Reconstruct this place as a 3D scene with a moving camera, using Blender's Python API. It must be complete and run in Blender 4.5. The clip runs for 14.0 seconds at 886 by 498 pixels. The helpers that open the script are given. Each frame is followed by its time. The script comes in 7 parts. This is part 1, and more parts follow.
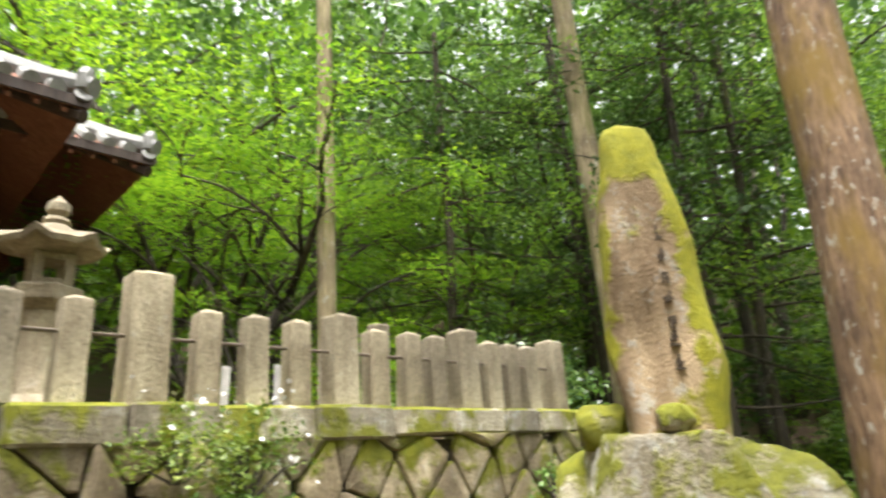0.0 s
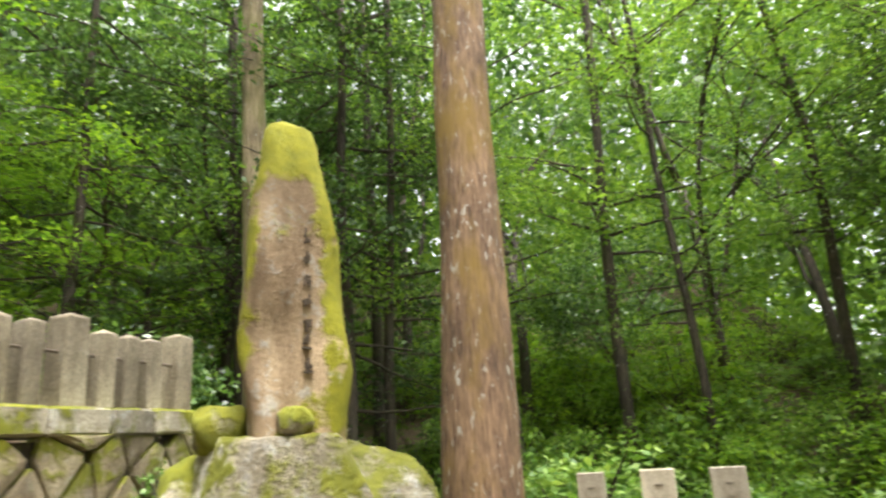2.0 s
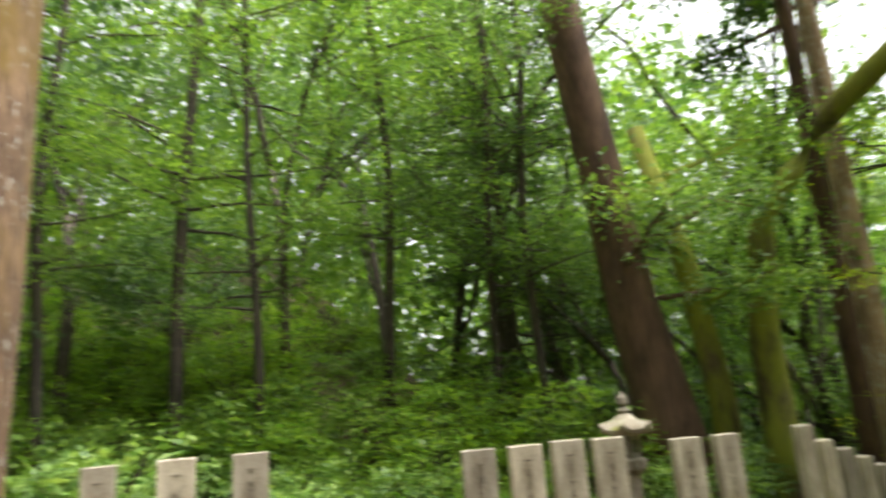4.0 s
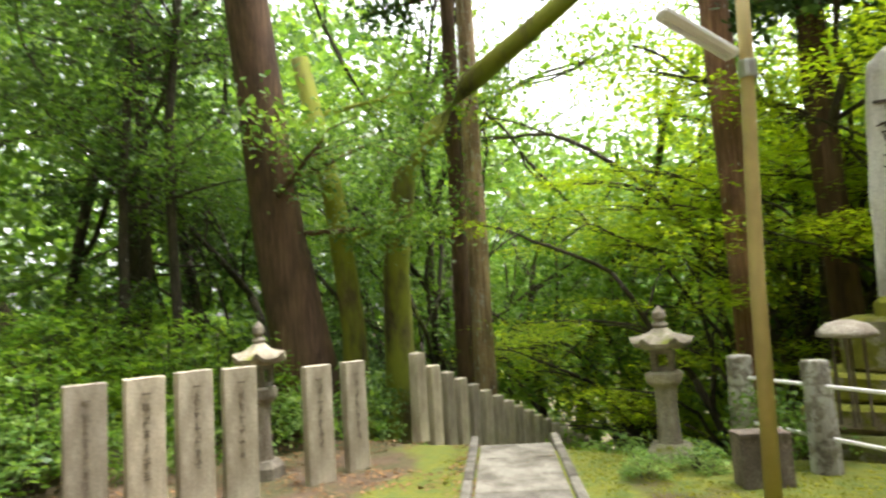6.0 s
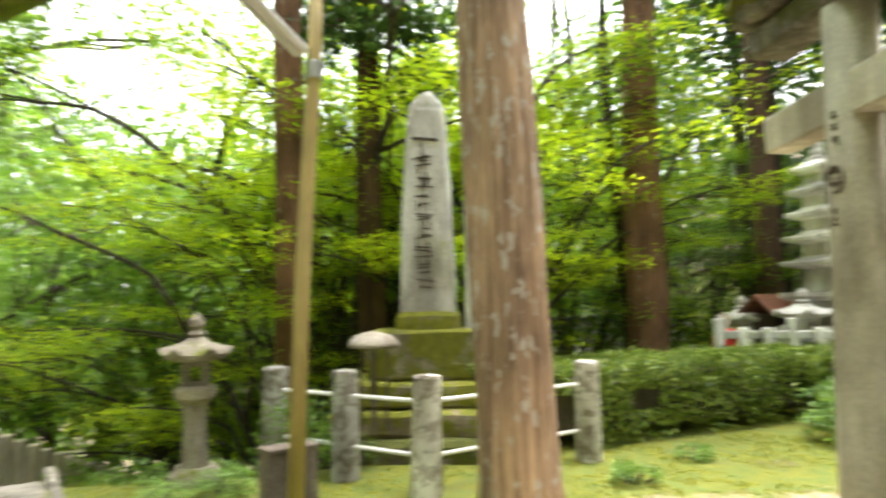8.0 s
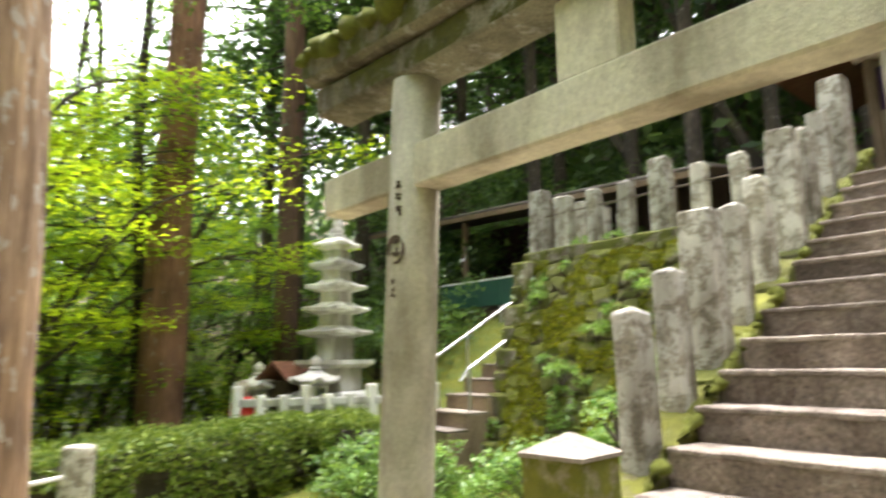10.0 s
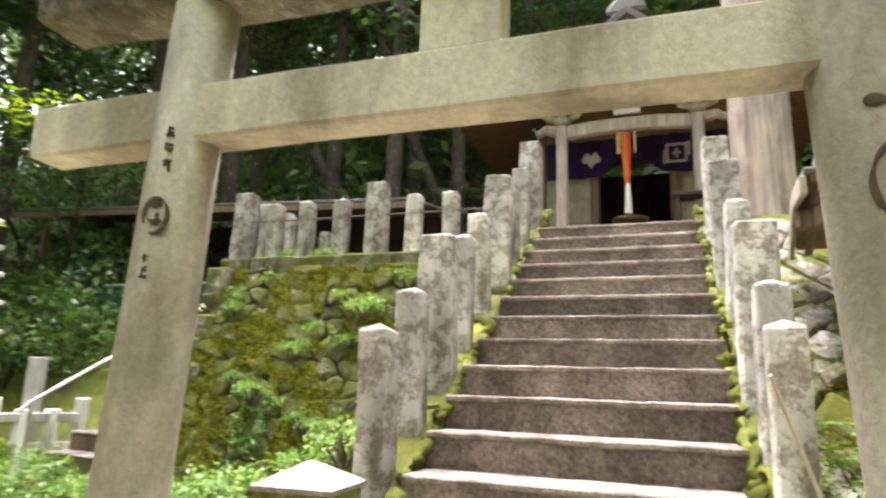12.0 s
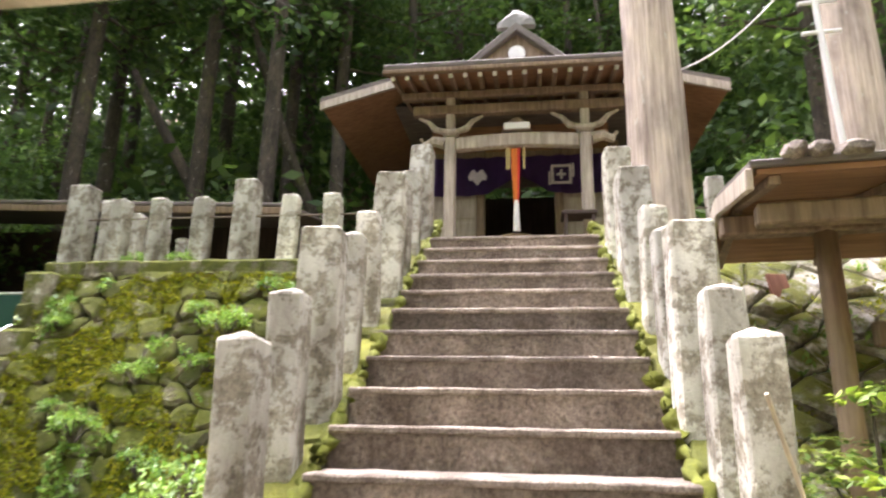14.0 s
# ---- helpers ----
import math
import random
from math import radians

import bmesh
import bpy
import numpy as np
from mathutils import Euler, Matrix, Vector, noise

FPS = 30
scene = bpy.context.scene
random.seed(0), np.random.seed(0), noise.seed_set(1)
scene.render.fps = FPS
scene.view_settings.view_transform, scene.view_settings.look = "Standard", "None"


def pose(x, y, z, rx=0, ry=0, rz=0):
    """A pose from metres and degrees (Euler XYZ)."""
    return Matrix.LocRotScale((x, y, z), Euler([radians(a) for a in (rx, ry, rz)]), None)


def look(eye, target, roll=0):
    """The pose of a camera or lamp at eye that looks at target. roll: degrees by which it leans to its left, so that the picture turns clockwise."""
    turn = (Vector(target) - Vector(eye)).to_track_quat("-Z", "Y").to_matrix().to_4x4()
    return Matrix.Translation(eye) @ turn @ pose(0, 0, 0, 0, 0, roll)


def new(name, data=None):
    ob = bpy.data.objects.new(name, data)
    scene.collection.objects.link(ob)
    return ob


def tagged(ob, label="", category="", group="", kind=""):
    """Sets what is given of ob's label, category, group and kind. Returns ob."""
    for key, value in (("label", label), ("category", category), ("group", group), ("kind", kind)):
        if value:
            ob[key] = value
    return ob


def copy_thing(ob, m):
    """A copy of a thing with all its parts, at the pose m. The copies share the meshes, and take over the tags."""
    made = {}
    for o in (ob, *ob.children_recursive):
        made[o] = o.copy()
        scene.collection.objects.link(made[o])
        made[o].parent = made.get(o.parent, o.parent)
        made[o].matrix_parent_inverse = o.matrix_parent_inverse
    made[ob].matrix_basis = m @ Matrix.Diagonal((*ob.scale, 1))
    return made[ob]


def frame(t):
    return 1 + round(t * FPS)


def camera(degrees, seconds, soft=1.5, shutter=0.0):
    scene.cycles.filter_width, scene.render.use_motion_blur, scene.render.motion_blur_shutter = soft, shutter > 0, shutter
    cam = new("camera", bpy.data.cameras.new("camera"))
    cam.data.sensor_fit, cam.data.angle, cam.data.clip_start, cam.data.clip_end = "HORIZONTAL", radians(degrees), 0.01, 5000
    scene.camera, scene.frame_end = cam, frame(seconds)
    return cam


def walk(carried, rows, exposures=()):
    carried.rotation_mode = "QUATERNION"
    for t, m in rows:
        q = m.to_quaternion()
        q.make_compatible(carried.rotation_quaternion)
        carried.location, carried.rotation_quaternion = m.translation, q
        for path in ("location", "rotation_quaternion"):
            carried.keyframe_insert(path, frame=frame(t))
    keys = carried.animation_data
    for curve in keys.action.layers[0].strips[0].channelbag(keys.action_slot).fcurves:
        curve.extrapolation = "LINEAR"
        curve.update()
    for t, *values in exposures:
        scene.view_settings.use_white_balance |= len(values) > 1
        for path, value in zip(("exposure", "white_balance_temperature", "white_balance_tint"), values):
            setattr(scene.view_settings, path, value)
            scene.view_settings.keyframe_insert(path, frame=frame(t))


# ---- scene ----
cam = camera(69.30, 14.0, soft=2.2, shutter=0.6)
# seconds, eye x, y, z, tilt, roll, heading
ROWS = [
    (0.0, -0.006, 0.049, 1.525, 108.15, 3.13, -42.68),
    (0.5, 0.019, 0.079, 1.524, 107.63, 3.30, -50.66),
    (1.0, 0.036, 0.091, 1.537, 107.24, 3.63, -59.20),
    (1.5, 0.061, 0.101, 1.536, 106.88, 3.52, -67.18),
    (2.0, 0.107, 0.064, 1.530, 106.38, 3.70, -73.94),
    (2.5, 0.168, -0.012, 1.520, 106.21, 3.84, -79.03),
    (3.0, 0.251, -0.085, 1.526, 105.37, 4.31, -87.81),
    (3.5, 0.340, -0.205, 1.491, 104.27, 4.16, -97.71),
    (4.0, 0.411, -0.282, 1.492, 102.91, 4.05, -109.59),
    (4.2, 0.428, -0.300, 1.484, 102.32, 4.06, -114.39),
    (6.3, 0.650, -0.509, 1.371, 95.24, 2.79, -143.94),
    (6.5, 0.674, -0.564, 1.351, 95.30, 2.35, -146.39),
    (7.0, 0.643, -0.709, 1.349, 95.02, 2.53, -153.56),
    (7.5, 0.642, -0.848, 1.347, 94.86, 2.29, -164.97),
    (8.0, 0.745, -0.979, 1.350, 95.09, 1.12, -179.28),
    (8.5, 0.722, -1.070, 1.379, 95.62, 1.85, -191.50),
    (9.0, 0.664, -1.255, 1.388, 96.33, 2.15, -200.16),
    (9.2, 0.679, -1.306, 1.377, 97.15, 2.03, -204.12),
    (11.3, 0.679, -1.881, 1.402, 102.05, -2.08, -241.70),
    (11.5, 0.667, -1.933, 1.389, 102.04, -2.31, -243.57),
    (12.0, 0.623, -2.076, 1.361, 102.22, -1.83, -250.76),
    (12.5, 0.543, -2.171, 1.353, 102.28, -1.45, -254.85),
    (13.0, 0.360, -2.240, 1.347, 103.39, -1.49, -255.86),
    (13.5, 0.169, -2.303, 1.335, 103.85, -1.52, -258.29),
    (14.0, -0.018, -2.385, 1.356, 104.89, -1.01, -262.37),
]
# seconds, stops, kelvin, tint
EXPOSURES = [(0.0, 2.24, 6500, 10), (3.0, 2.24, 6500, 10), (4.0, 2.12, 6500, 10), (6.5, 2.70, 6500, 10), (7.5, 2.86, 6500, 10), (9.0, 3.0, 6450, 12), (11.5, 3.08, 6250, 20), (13.0, 3.34, 6250, 22), (14.0, 3.3, 6250, 24)]
walk(cam, [(t, pose(x, y, z, rx, ry, rz)) for t, x, y, z, rx, ry, rz in ROWS], EXPOSURES)

# ---------------------------------------------------------------- sky and sun
SUN_HEIGHT, SUN_TURN = 66.0, 222.0
world = bpy.data.worlds.new("sky")
scene.world = world
world.use_nodes = True
wn, wl = world.node_tree.nodes, world.node_tree.links
sky = wn.new("ShaderNodeTexSky")
sky.sky_type = "NISHITA"
sky.sun_disc = False
sky.sun_elevation = radians(SUN_HEIGHT)
sky.sun_rotation = radians(SUN_TURN)
sky.air_density, sky.dust_density, sky.ozone_density = 1.0, 4.0, 1.0
haze = wn.new("ShaderNodeHueSaturation")
haze.inputs["Saturation"].default_value = 0.12
wl.new(sky.outputs[0], haze.inputs["Color"])
wl.new(haze.outputs[0], wn["Background"].inputs[0])
wn["Background"].inputs[1].default_value = 0.15
sun_data = bpy.data.lights.new("sun", "SUN")
sun_data.energy, sun_data.angle, sun_data.color = 1.4, radians(22), (1.0, 0.96, 0.92)
sun = new("sun", sun_data)
st, sa = radians(SUN_HEIGHT), radians(SUN_TURN)
sun.matrix_world = look((8 * math.sin(sa) * math.cos(st), 8 * math.cos(sa) * math.cos(st), 20 * math.sin(st)), (0, 0, 0))

# ---------------------------------------------------------------- materials
# the paved path: its brow and its directions
PATH_DIR = Vector((0.57, -0.82))
PATH_SIDE = Vector((0.82, 0.57))
BROW = Vector((4.27, -5.91))


def material(name, rough=0.85, metal=0.0):
    m = bpy.data.materials.new(name)
    m.use_nodes = True
    b = m.node_tree.nodes["Principled BSDF"]
    b.inputs["Roughness"].default_value = rough
    b.inputs["Metallic"].default_value = metal
    return m, m.node_tree.nodes, m.node_tree.links, b


def ramp(n, l, src, stops):
    r = n.new("ShaderNodeValToRGB")
    e = r.color_ramp.elements
    while len(e) < len(stops):
        e.new(0.5)
    for k, (p, c) in enumerate(stops):
        e[k].position = p
        e[k].color = (*c, 1) if len(c) == 3 else c
    l.new(src, r.inputs[0])
    return r.outputs[0]


def grain(n, l, scale, detail=5.0, stretch=(1, 1, 1), rough=0.6, coords="Object"):
    tc = n.new("ShaderNodeTexCoord")
    mp = n.new("ShaderNodeMapping")
    mp.inputs["Scale"].default_value = stretch
    tx = n.new("ShaderNodeTexNoise")
    tx.inputs["Scale"].default_value = scale
    tx.inputs["Detail"].default_value = detail
    tx.inputs["Roughness"].default_value = rough
    l.new(tc.outputs[coords], mp.inputs[0])
    l.new(mp.outputs[0], tx.inputs["Vector"])
    return tx.outputs["Fac"]


def mixed(n, l, fac, a, b, mode="MIX"):
    x = n.new("ShaderNodeMix")
    x.data_type, x.blend_type = "RGBA", mode
    for k, v in ((0, fac), (6, a), (7, b)):
        if hasattr(v, "links"):
            l.new(v, x.inputs[k])
        else:
            x.inputs[k].default_value = v if k == 0 else (*v, 1)
    return x.outputs[2]


def sums(n, l, op, a, b):
    x = n.new("ShaderNodeMath")
    x.operation = op
    for k, v in ((0, a), (1, b)):
        if hasattr(v, "links"):
            l.new(v, x.inputs[k])
        else:
            x.inputs[k].default_value = v
    return x.outputs[0]


def relief(n, l, b, height, strength, distance):
    x = n.new("ShaderNodeBump")
    x.inputs["Strength"].default_value = strength
    x.inputs["Distance"].default_value = distance
    l.new(height, x.inputs["Height"])
    l.new(x.outputs[0], b.inputs["Normal"])


def upward(n, l):
    g = n.new("ShaderNodeNewGeometry")
    s = n.new("ShaderNodeSeparateXYZ")
    l.new(g.outputs["Normal"], s.inputs[0])
    return s.outputs[2]


def piece_tone(n, l, col, low=0.68, high=1.22):
    info = n.new("ShaderNodeObjectInfo")
    v = ramp(n, l, info.outputs["Random"], [(0, (low, low, low)), (1, (high, high, high * 0.97))])
    return mixed(n, l, 1.0, col, v, "MULTIPLY")


def stone(name, dark, light, moss=0.3, top_moss=0.3, lichen=0.3, scale=1.0, moss_col=((0.10, 0.12, 0.015), (0.27, 0.29, 0.03)),
          bump=0.5, tone=True, streak=1.0, speckle=0.6, flank=False):
    """Weathered stone: two sizes of grain, pale lichen blots, moss in patches and on upper faces."""
    m, n, l, b = material(name, 0.92)
    g1 = grain(n, l, 48 * scale, 7, rough=0.7)
    g2 = grain(n, l, 5 * scale, 6, (1, 1, streak))
    base = mixed(n, l, g2, dark, light)
    base = mixed(n, l, speckle, base, ramp(n, l, g1, [(0.34, (0.45, 0.43, 0.4)), (0.66, (1.4, 1.4, 1.36))]), "MULTIPLY")
    g3 = grain(n, l, 9 * scale, 8, rough=0.7)
    lw = ramp(n, l, g3, [(0.62 - 0.12 * lichen, (0, 0, 0)), (0.68 - 0.1 * lichen, (lichen, lichen, lichen))])
    base = mixed(n, l, lw, base, (0.68, 0.67, 0.61))
    stain = ramp(n, l, grain(n, l, 2.4 * scale, 5, (1, 1, 0.35)), [(0.40, (0.36, 0.32, 0.27)), (0.58, (1.1, 1.1, 1.08))])
    base = mixed(n, l, 0.75, base, stain, "MULTIPLY")
    g4 = grain(n, l, 3.3 * scale, 7, rough=0.65)
    up = sums(n, l, "MULTIPLY", upward(n, l), top_moss)
    mk = sums(n, l, "ADD", sums(n, l, "ADD", g4, up), moss - 0.38)
    if flank:
        # moss creeps up the sides of a standing stone and over its head
        tc, sp = n.new("ShaderNodeTexCoord"), n.new("ShaderNodeSeparateXYZ")
        l.new(tc.outputs["Object"], sp.inputs[0])
        x, z = sp.outputs[0], sp.outputs[2]
        right = sums(n, l, "SUBTRACT", x, sums(n, l, "SUBTRACT", 0.11, sums(n, l, "MULTIPLY", z, 0.045)))
        left = sums(n, l, "SUBTRACT", sums(n, l, "MULTIPLY", x, -1.0), sums(n, l, "SUBTRACT", 0.26, sums(n, l, "MULTIPLY", z, 0.075)))
        for w, most in ((sums(n, l, "MULTIPLY", right, 2.2), 0.16), (sums(n, l, "MULTIPLY", left, 2.2), 0.10), (sums(n, l, "MULTIPLY", sums(n, l, "SUBTRACT", z, 1.25), 0.7), 0.4)):
            mk = sums(n, l, "ADD", mk, sums(n, l, "MINIMUM", sums(n, l, "MAXIMUM", w, 0.0), most))
    mk = ramp(n, l, mk, [(0.47, (0, 0, 0)), (0.56, (1, 1, 1))])
    mc = mixed(n, l, grain(n, l, 14 * scale, 5), *moss_col)
    col = mixed(n, l, mk, base, mc)
    if tone:
        col = piece_tone(n, l, col)
    l.new(col, b.inputs["Base Color"])
    h = sums(n, l, "ADD", sums(n, l, "MULTIPLY", g1, 0.4), sums(n, l, "ADD", g3, sums(n, l, "MULTIPLY", mk, 0.5)))
    relief(n, l, b, h, min(1.0, bump * 1.6), 0.03)
    return m


def wood(name, dark, light, scale=1.0, stretch=(1, 1, 0.08), rough=0.75):
    m, n, l, b = material(name, rough)
    g = grain(n, l, 28 * scale, 6, stretch)
    g2 = grain(n, l, 2.5 * scale, 4)
    col = mixed(n, l, ramp(n, l, g, [(0.3, (0, 0, 0)), (0.7, (1, 1, 1))]), dark, light)
    col = mixed(n, l, 0.5, col, ramp(n, l, g2, [(0.3, (0.6, 0.58, 0.55)), (0.7, (1.15, 1.13, 1.1))]), "MULTIPLY")
    l.new(col, b.inputs["Base Color"])
    relief(n, l, b, g, 0.25, 0.01)
    return m


def bark(name, dark, light, moss=0.0, lichen=0.0, stretch=0.07, scale=1.0, moss_col=(0.16, 0.19, 0.02)):
    """Fibrous bark: fine vertical strips, broad blotches, lichen dots and moss."""
    m, n, l, b = material(name, 0.9)
    g = grain(n, l, 30 * scale, 7, (1, 1, stretch), 0.65)
    g2 = grain(n, l, 3.0, 5, (1, 1, 0.4))
    col = mixed(n, l, ramp(n, l, g, [(0.3, (0, 0, 0)), (0.68, (1, 1, 1))]), dark, light)
    col = mixed(n, l, 0.7, col, ramp(n, l, g2, [(0.36, (0.36, 0.32, 0.30)), (0.5, (0.9, 0.85, 0.8)), (0.66, (1.35, 1.3, 1.15))]), "MULTIPLY")
    if lichen:
        g3 = grain(n, l, 16, 5, (1, 1, 0.45), 0.6)
        col = mixed(n, l, ramp(n, l, g3, [(0.66 - 0.1 * lichen, (0, 0, 0)), (0.70 - 0.1 * lichen, (0.8, 0.8, 0.8))]), col, (0.5, 0.47, 0.40))
    if moss:
        g4 = grain(n, l, 2.2, 6, (1, 1, 0.35))
        col = mixed(n, l, ramp(n, l, g4, [(0.66 - 0.3 * moss, (0, 0, 0)), (0.8 - 0.3 * moss, (0.9, 0.9, 0.9))]), col, moss_col)
    l.new(col, b.inputs["Base Color"])
    relief(n, l, b, g, 0.7, 0.025)
    return m


def leaves(name, colours, glow=0.45, rough=0.45, spec=0.4):
    """Leaves: colour varies from leaf to leaf; light also comes through the blade."""
    m, n, l, b = material(name, rough)
    g = n.new("ShaderNodeNewGeometry")
    k = len(colours) - 1
    col = ramp(n, l, g.outputs["Random Per Island"], [(i / k, c) for i, c in enumerate(colours)])
    patch = ramp(n, l, grain(n, l, 0.8, 3), [(0.3, (0.7, 0.72, 0.7)), (0.7, (1.25, 1.2, 1.1))])
    col = mixed(n, l, 0.8, col, patch, "MULTIPLY")
    info = n.new("ShaderNodeObjectInfo")
    col = mixed(n, l, 0.8, col, ramp(n, l, info.outputs["Random"], [(0, (0.75, 0.8, 0.8)), (1, (1.2, 1.15, 1.0))]), "MULTIPLY")
    l.new(col, b.inputs["Base Color"])
    b.inputs["Specular IOR Level"].default_value = spec
    t = n.new("ShaderNodeBsdfTranslucent")
    l.new(mixed(n, l, 1.0, col, (1.3, 1.35, 0.65), "MULTIPLY"), t.inputs[0])
    x = n.new("ShaderNodeMixShader")
    x.inputs[0].default_value = glow
    l.new(b.outputs[0], x.inputs[1])
    l.new(t.outputs[0], x.inputs[2])
    l.new(x.outputs[0], n["Material Output"].inputs[0])
    return m


def plain(name, col, rough=0.6, metal=0.0, vary=0.25, scale=8.0, bump=0.1):
    m, n, l, b = material(name, rough, metal)
    g = grain(n, l, scale, 6)
    lo, hi = [c * (1 - vary) for c in col], [min(1, c * (1 + vary)) for c in col]
    l.new(mixed(n, l, g, lo, hi), b.inputs["Base Color"])
    relief(n, l, b, grain(n, l, scale * 8, 4), bump, 0.005)
    return m


def ground_material():
    """Soil with needles and leaf litter; yellow-green moss where the plan has it; pale sand at the gate."""
    m, n, l, b = material("ground_soil_moss", 0.95)
    tc = n.new("ShaderNodeTexCoord")
    s = n.new("ShaderNodeSeparateXYZ")
    l.new(tc.outputs["Object"], s.inputs[0])
    x, y = s.outputs[0], s.outputs[1]
    fine, mid, big = grain(n, l, 45, 6), grain(n, l, 6, 6), grain(n, l, 0.9, 5)
    soil = mixed(n, l, mid, (0.05, 0.036, 0.024), (0.19, 0.13, 0.08))
    soil = mixed(n, l, ramp(n, l, grain(n, l, 2.2, 6), [(0.45, (0, 0, 0)), (0.6, (0.6, 0.6, 0.6))]), soil, (0.06, 0.09, 0.02))
    soil = mixed(n, l, 0.7, soil, ramp(n, l, fine, [(0.35, (0.5, 0.45, 0.4)), (0.65, (1.4, 1.3, 1.2))]), "MULTIPLY")
    moss = mixed(n, l, grain(n, l, 18, 6), (0.075, 0.095, 0.012), (0.25, 0.245, 0.022))
    moss = mixed(n, l, ramp(n, l, mid, [(0.42, (0, 0, 0)), (0.62, (0.75, 0.75, 0.75))]), moss, (0.10, 0.15, 0.03))
    sand = mixed(n, l, mid, (0.34, 0.26, 0.18), (0.55, 0.45, 0.33))
    # moss on the clearing and the bank of the side steps, sand round the gate
    south = sums(n, l, "MULTIPLY", sums(n, l, "ADD", y, 4.6), -0.55)
    east = sums(n, l, "MULTIPLY", sums(n, l, "ADD", x, -4.5), -0.45)
    west = sums(n, l, "MULTIPLY", sums(n, l, "ADD", x, 7.8), 0.6)
    edge = sums(n, l, "MINIMUM", sums(n, l, "MINIMUM", south, east), west)
    side = sums(n, l, "ADD", sums(n, l, "MULTIPLY", sums(n, l, "ADD", x, -BROW.x), PATH_SIDE.x), sums(n, l, "MULTIPLY", sums(n, l, "ADD", y, -BROW.y), PATH_SIDE.y))
    along = sums(n, l, "ADD", sums(n, l, "MULTIPLY", sums(n, l, "ADD", x, -BROW.x), PATH_DIR.x), sums(n, l, "MULTIPLY", sums(n, l, "ADD", y, -BROW.y), PATH_DIR.y))
    verge = sums(n, l, "MULTIPLY", sums(n, l, "SUBTRACT", 1.25, sums(n, l, "ABSOLUTE", side, 0.0)), 0.8)
    verge = sums(n, l, "MINIMUM", verge, sums(n, l, "ADD", along, 2.6))
    edge = sums(n, l, "MAXIMUM", edge, verge)
    edge = sums(n, l, "ADD", sums(n, l, "MINIMUM", edge, 0.35), sums(n, l, "MULTIPLY", sums(n, l, "ADD", big, -0.5), 1.6))
    level = sums(n, l, "MULTIPLY", sums(n, l, "ADD", s.outputs[2], -2.2), -2.0)
    edge = sums(n, l, "MINIMUM", edge, level)
    mk = ramp(n, l, edge, [(0.02, (0, 0, 0)), (0.2, (1, 1, 1))])
    col = mixed(n, l, mk, soil, moss)
    dx = sums(n, l, "POWER", sums(n, l, "ADD", x, 1.6), 2.0)
    dy = sums(n, l, "POWER", sums(n, l, "ADD", y, 4.2), 2.0)
    dist = sums(n, l, "ADD", sums(n, l, "MULTIPLY", sums(n, l, "ADD", sums(n, l, "MULTIPLY", dx, 0.35), dy), 0.16), sums(n, l, "MULTIPLY", sums(n, l, "ADD", mid, big), 0.6))
    col = mixed(n, l, ramp(n, l, dist, [(0.8, (1, 1, 1)), (0.98, (0, 0, 0))]), col, sand)
    l.new(col, b.inputs["Base Color"])
    relief(n, l, b, sums(n, l, "ADD", fine, mid), 0.8, 0.03)
    return m


MOSSY = ((0.075, 0.09, 0.010), (0.29, 0.29, 0.018))
M_GROUND = ground_material()
M_GRANITE = stone("weathered_granite", (0.30, 0.25, 0.17), (0.60, 0.53, 0.40), moss=0.14, top_moss=0.10, lichen=0.25)
M_POST = stone("lichened_post_stone", (0.18, 0.16, 0.12), (0.57, 0.53, 0.45), moss=0.22, top_moss=0.05, lichen=1.35, streak=0.35, speckle=0.8, moss_col=((0.05, 0.06, 0.01), (0.20, 0.20, 0.03)))
M_COPING = stone("mossy_coping_stone", (0.25, 0.22, 0.16), (0.55, 0.50, 0.40), moss=0.36, top_moss=0.2, lichen=0.6, moss_col=MOSSY)
M_WALLSTONE = stone("wall_stone", (0.26, 0.21, 0.14), (0.60, 0.51, 0.35), moss=0.36, top_moss=0.15, lichen=0.45, moss_col=MOSSY)
M_MOSSWALL = stone("overgrown_wall_stone", (0.12, 0.105, 0.075), (0.42, 0.38, 0.30), moss=0.41, top_moss=0.25, lichen=0.6, moss_col=((0.03, 0.042, 0.008), (0.17, 0.18, 0.02)), bump=0.9)
M_JOINT = stone("dark_wall_joint", (0.03, 0.026, 0.02), (0.10, 0.085, 0.055), moss=0.33, top_moss=0.1, lichen=0.0, tone=False)
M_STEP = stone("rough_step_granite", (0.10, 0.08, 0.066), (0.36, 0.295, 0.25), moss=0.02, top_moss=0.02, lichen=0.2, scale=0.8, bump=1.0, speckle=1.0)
M_TREAD = stone("paler_step_tread", (0.20, 0.165, 0.14), (0.44, 0.38, 0.335), moss=0.03, top_moss=0.0, lichen=0.25, scale=1.5, speckle=0.9)
M_PALE = stone("pale_bare_stone", (0.34, 0.30, 0.26), (0.58, 0.53, 0.47), moss=0.03, top_moss=0.0, lichen=0.4)
M_TORII = stone("gate_stone", (0.47, 0.45, 0.34), (0.64, 0.625, 0.51), moss=0.06, top_moss=0.05, lichen=0.2, scale=1.0, bump=0.3, speckle=0.27)
M_TORIITOP = stone("mossy_gate_lintel", (0.19, 0.18, 0.11), (0.52, 0.49, 0.36), moss=0.40, top_moss=0.5, lichen=0.6, scale=1.6, moss_col=((0.035, 0.042, 0.008), (0.19, 0.19, 0.025)), bump=0.8)
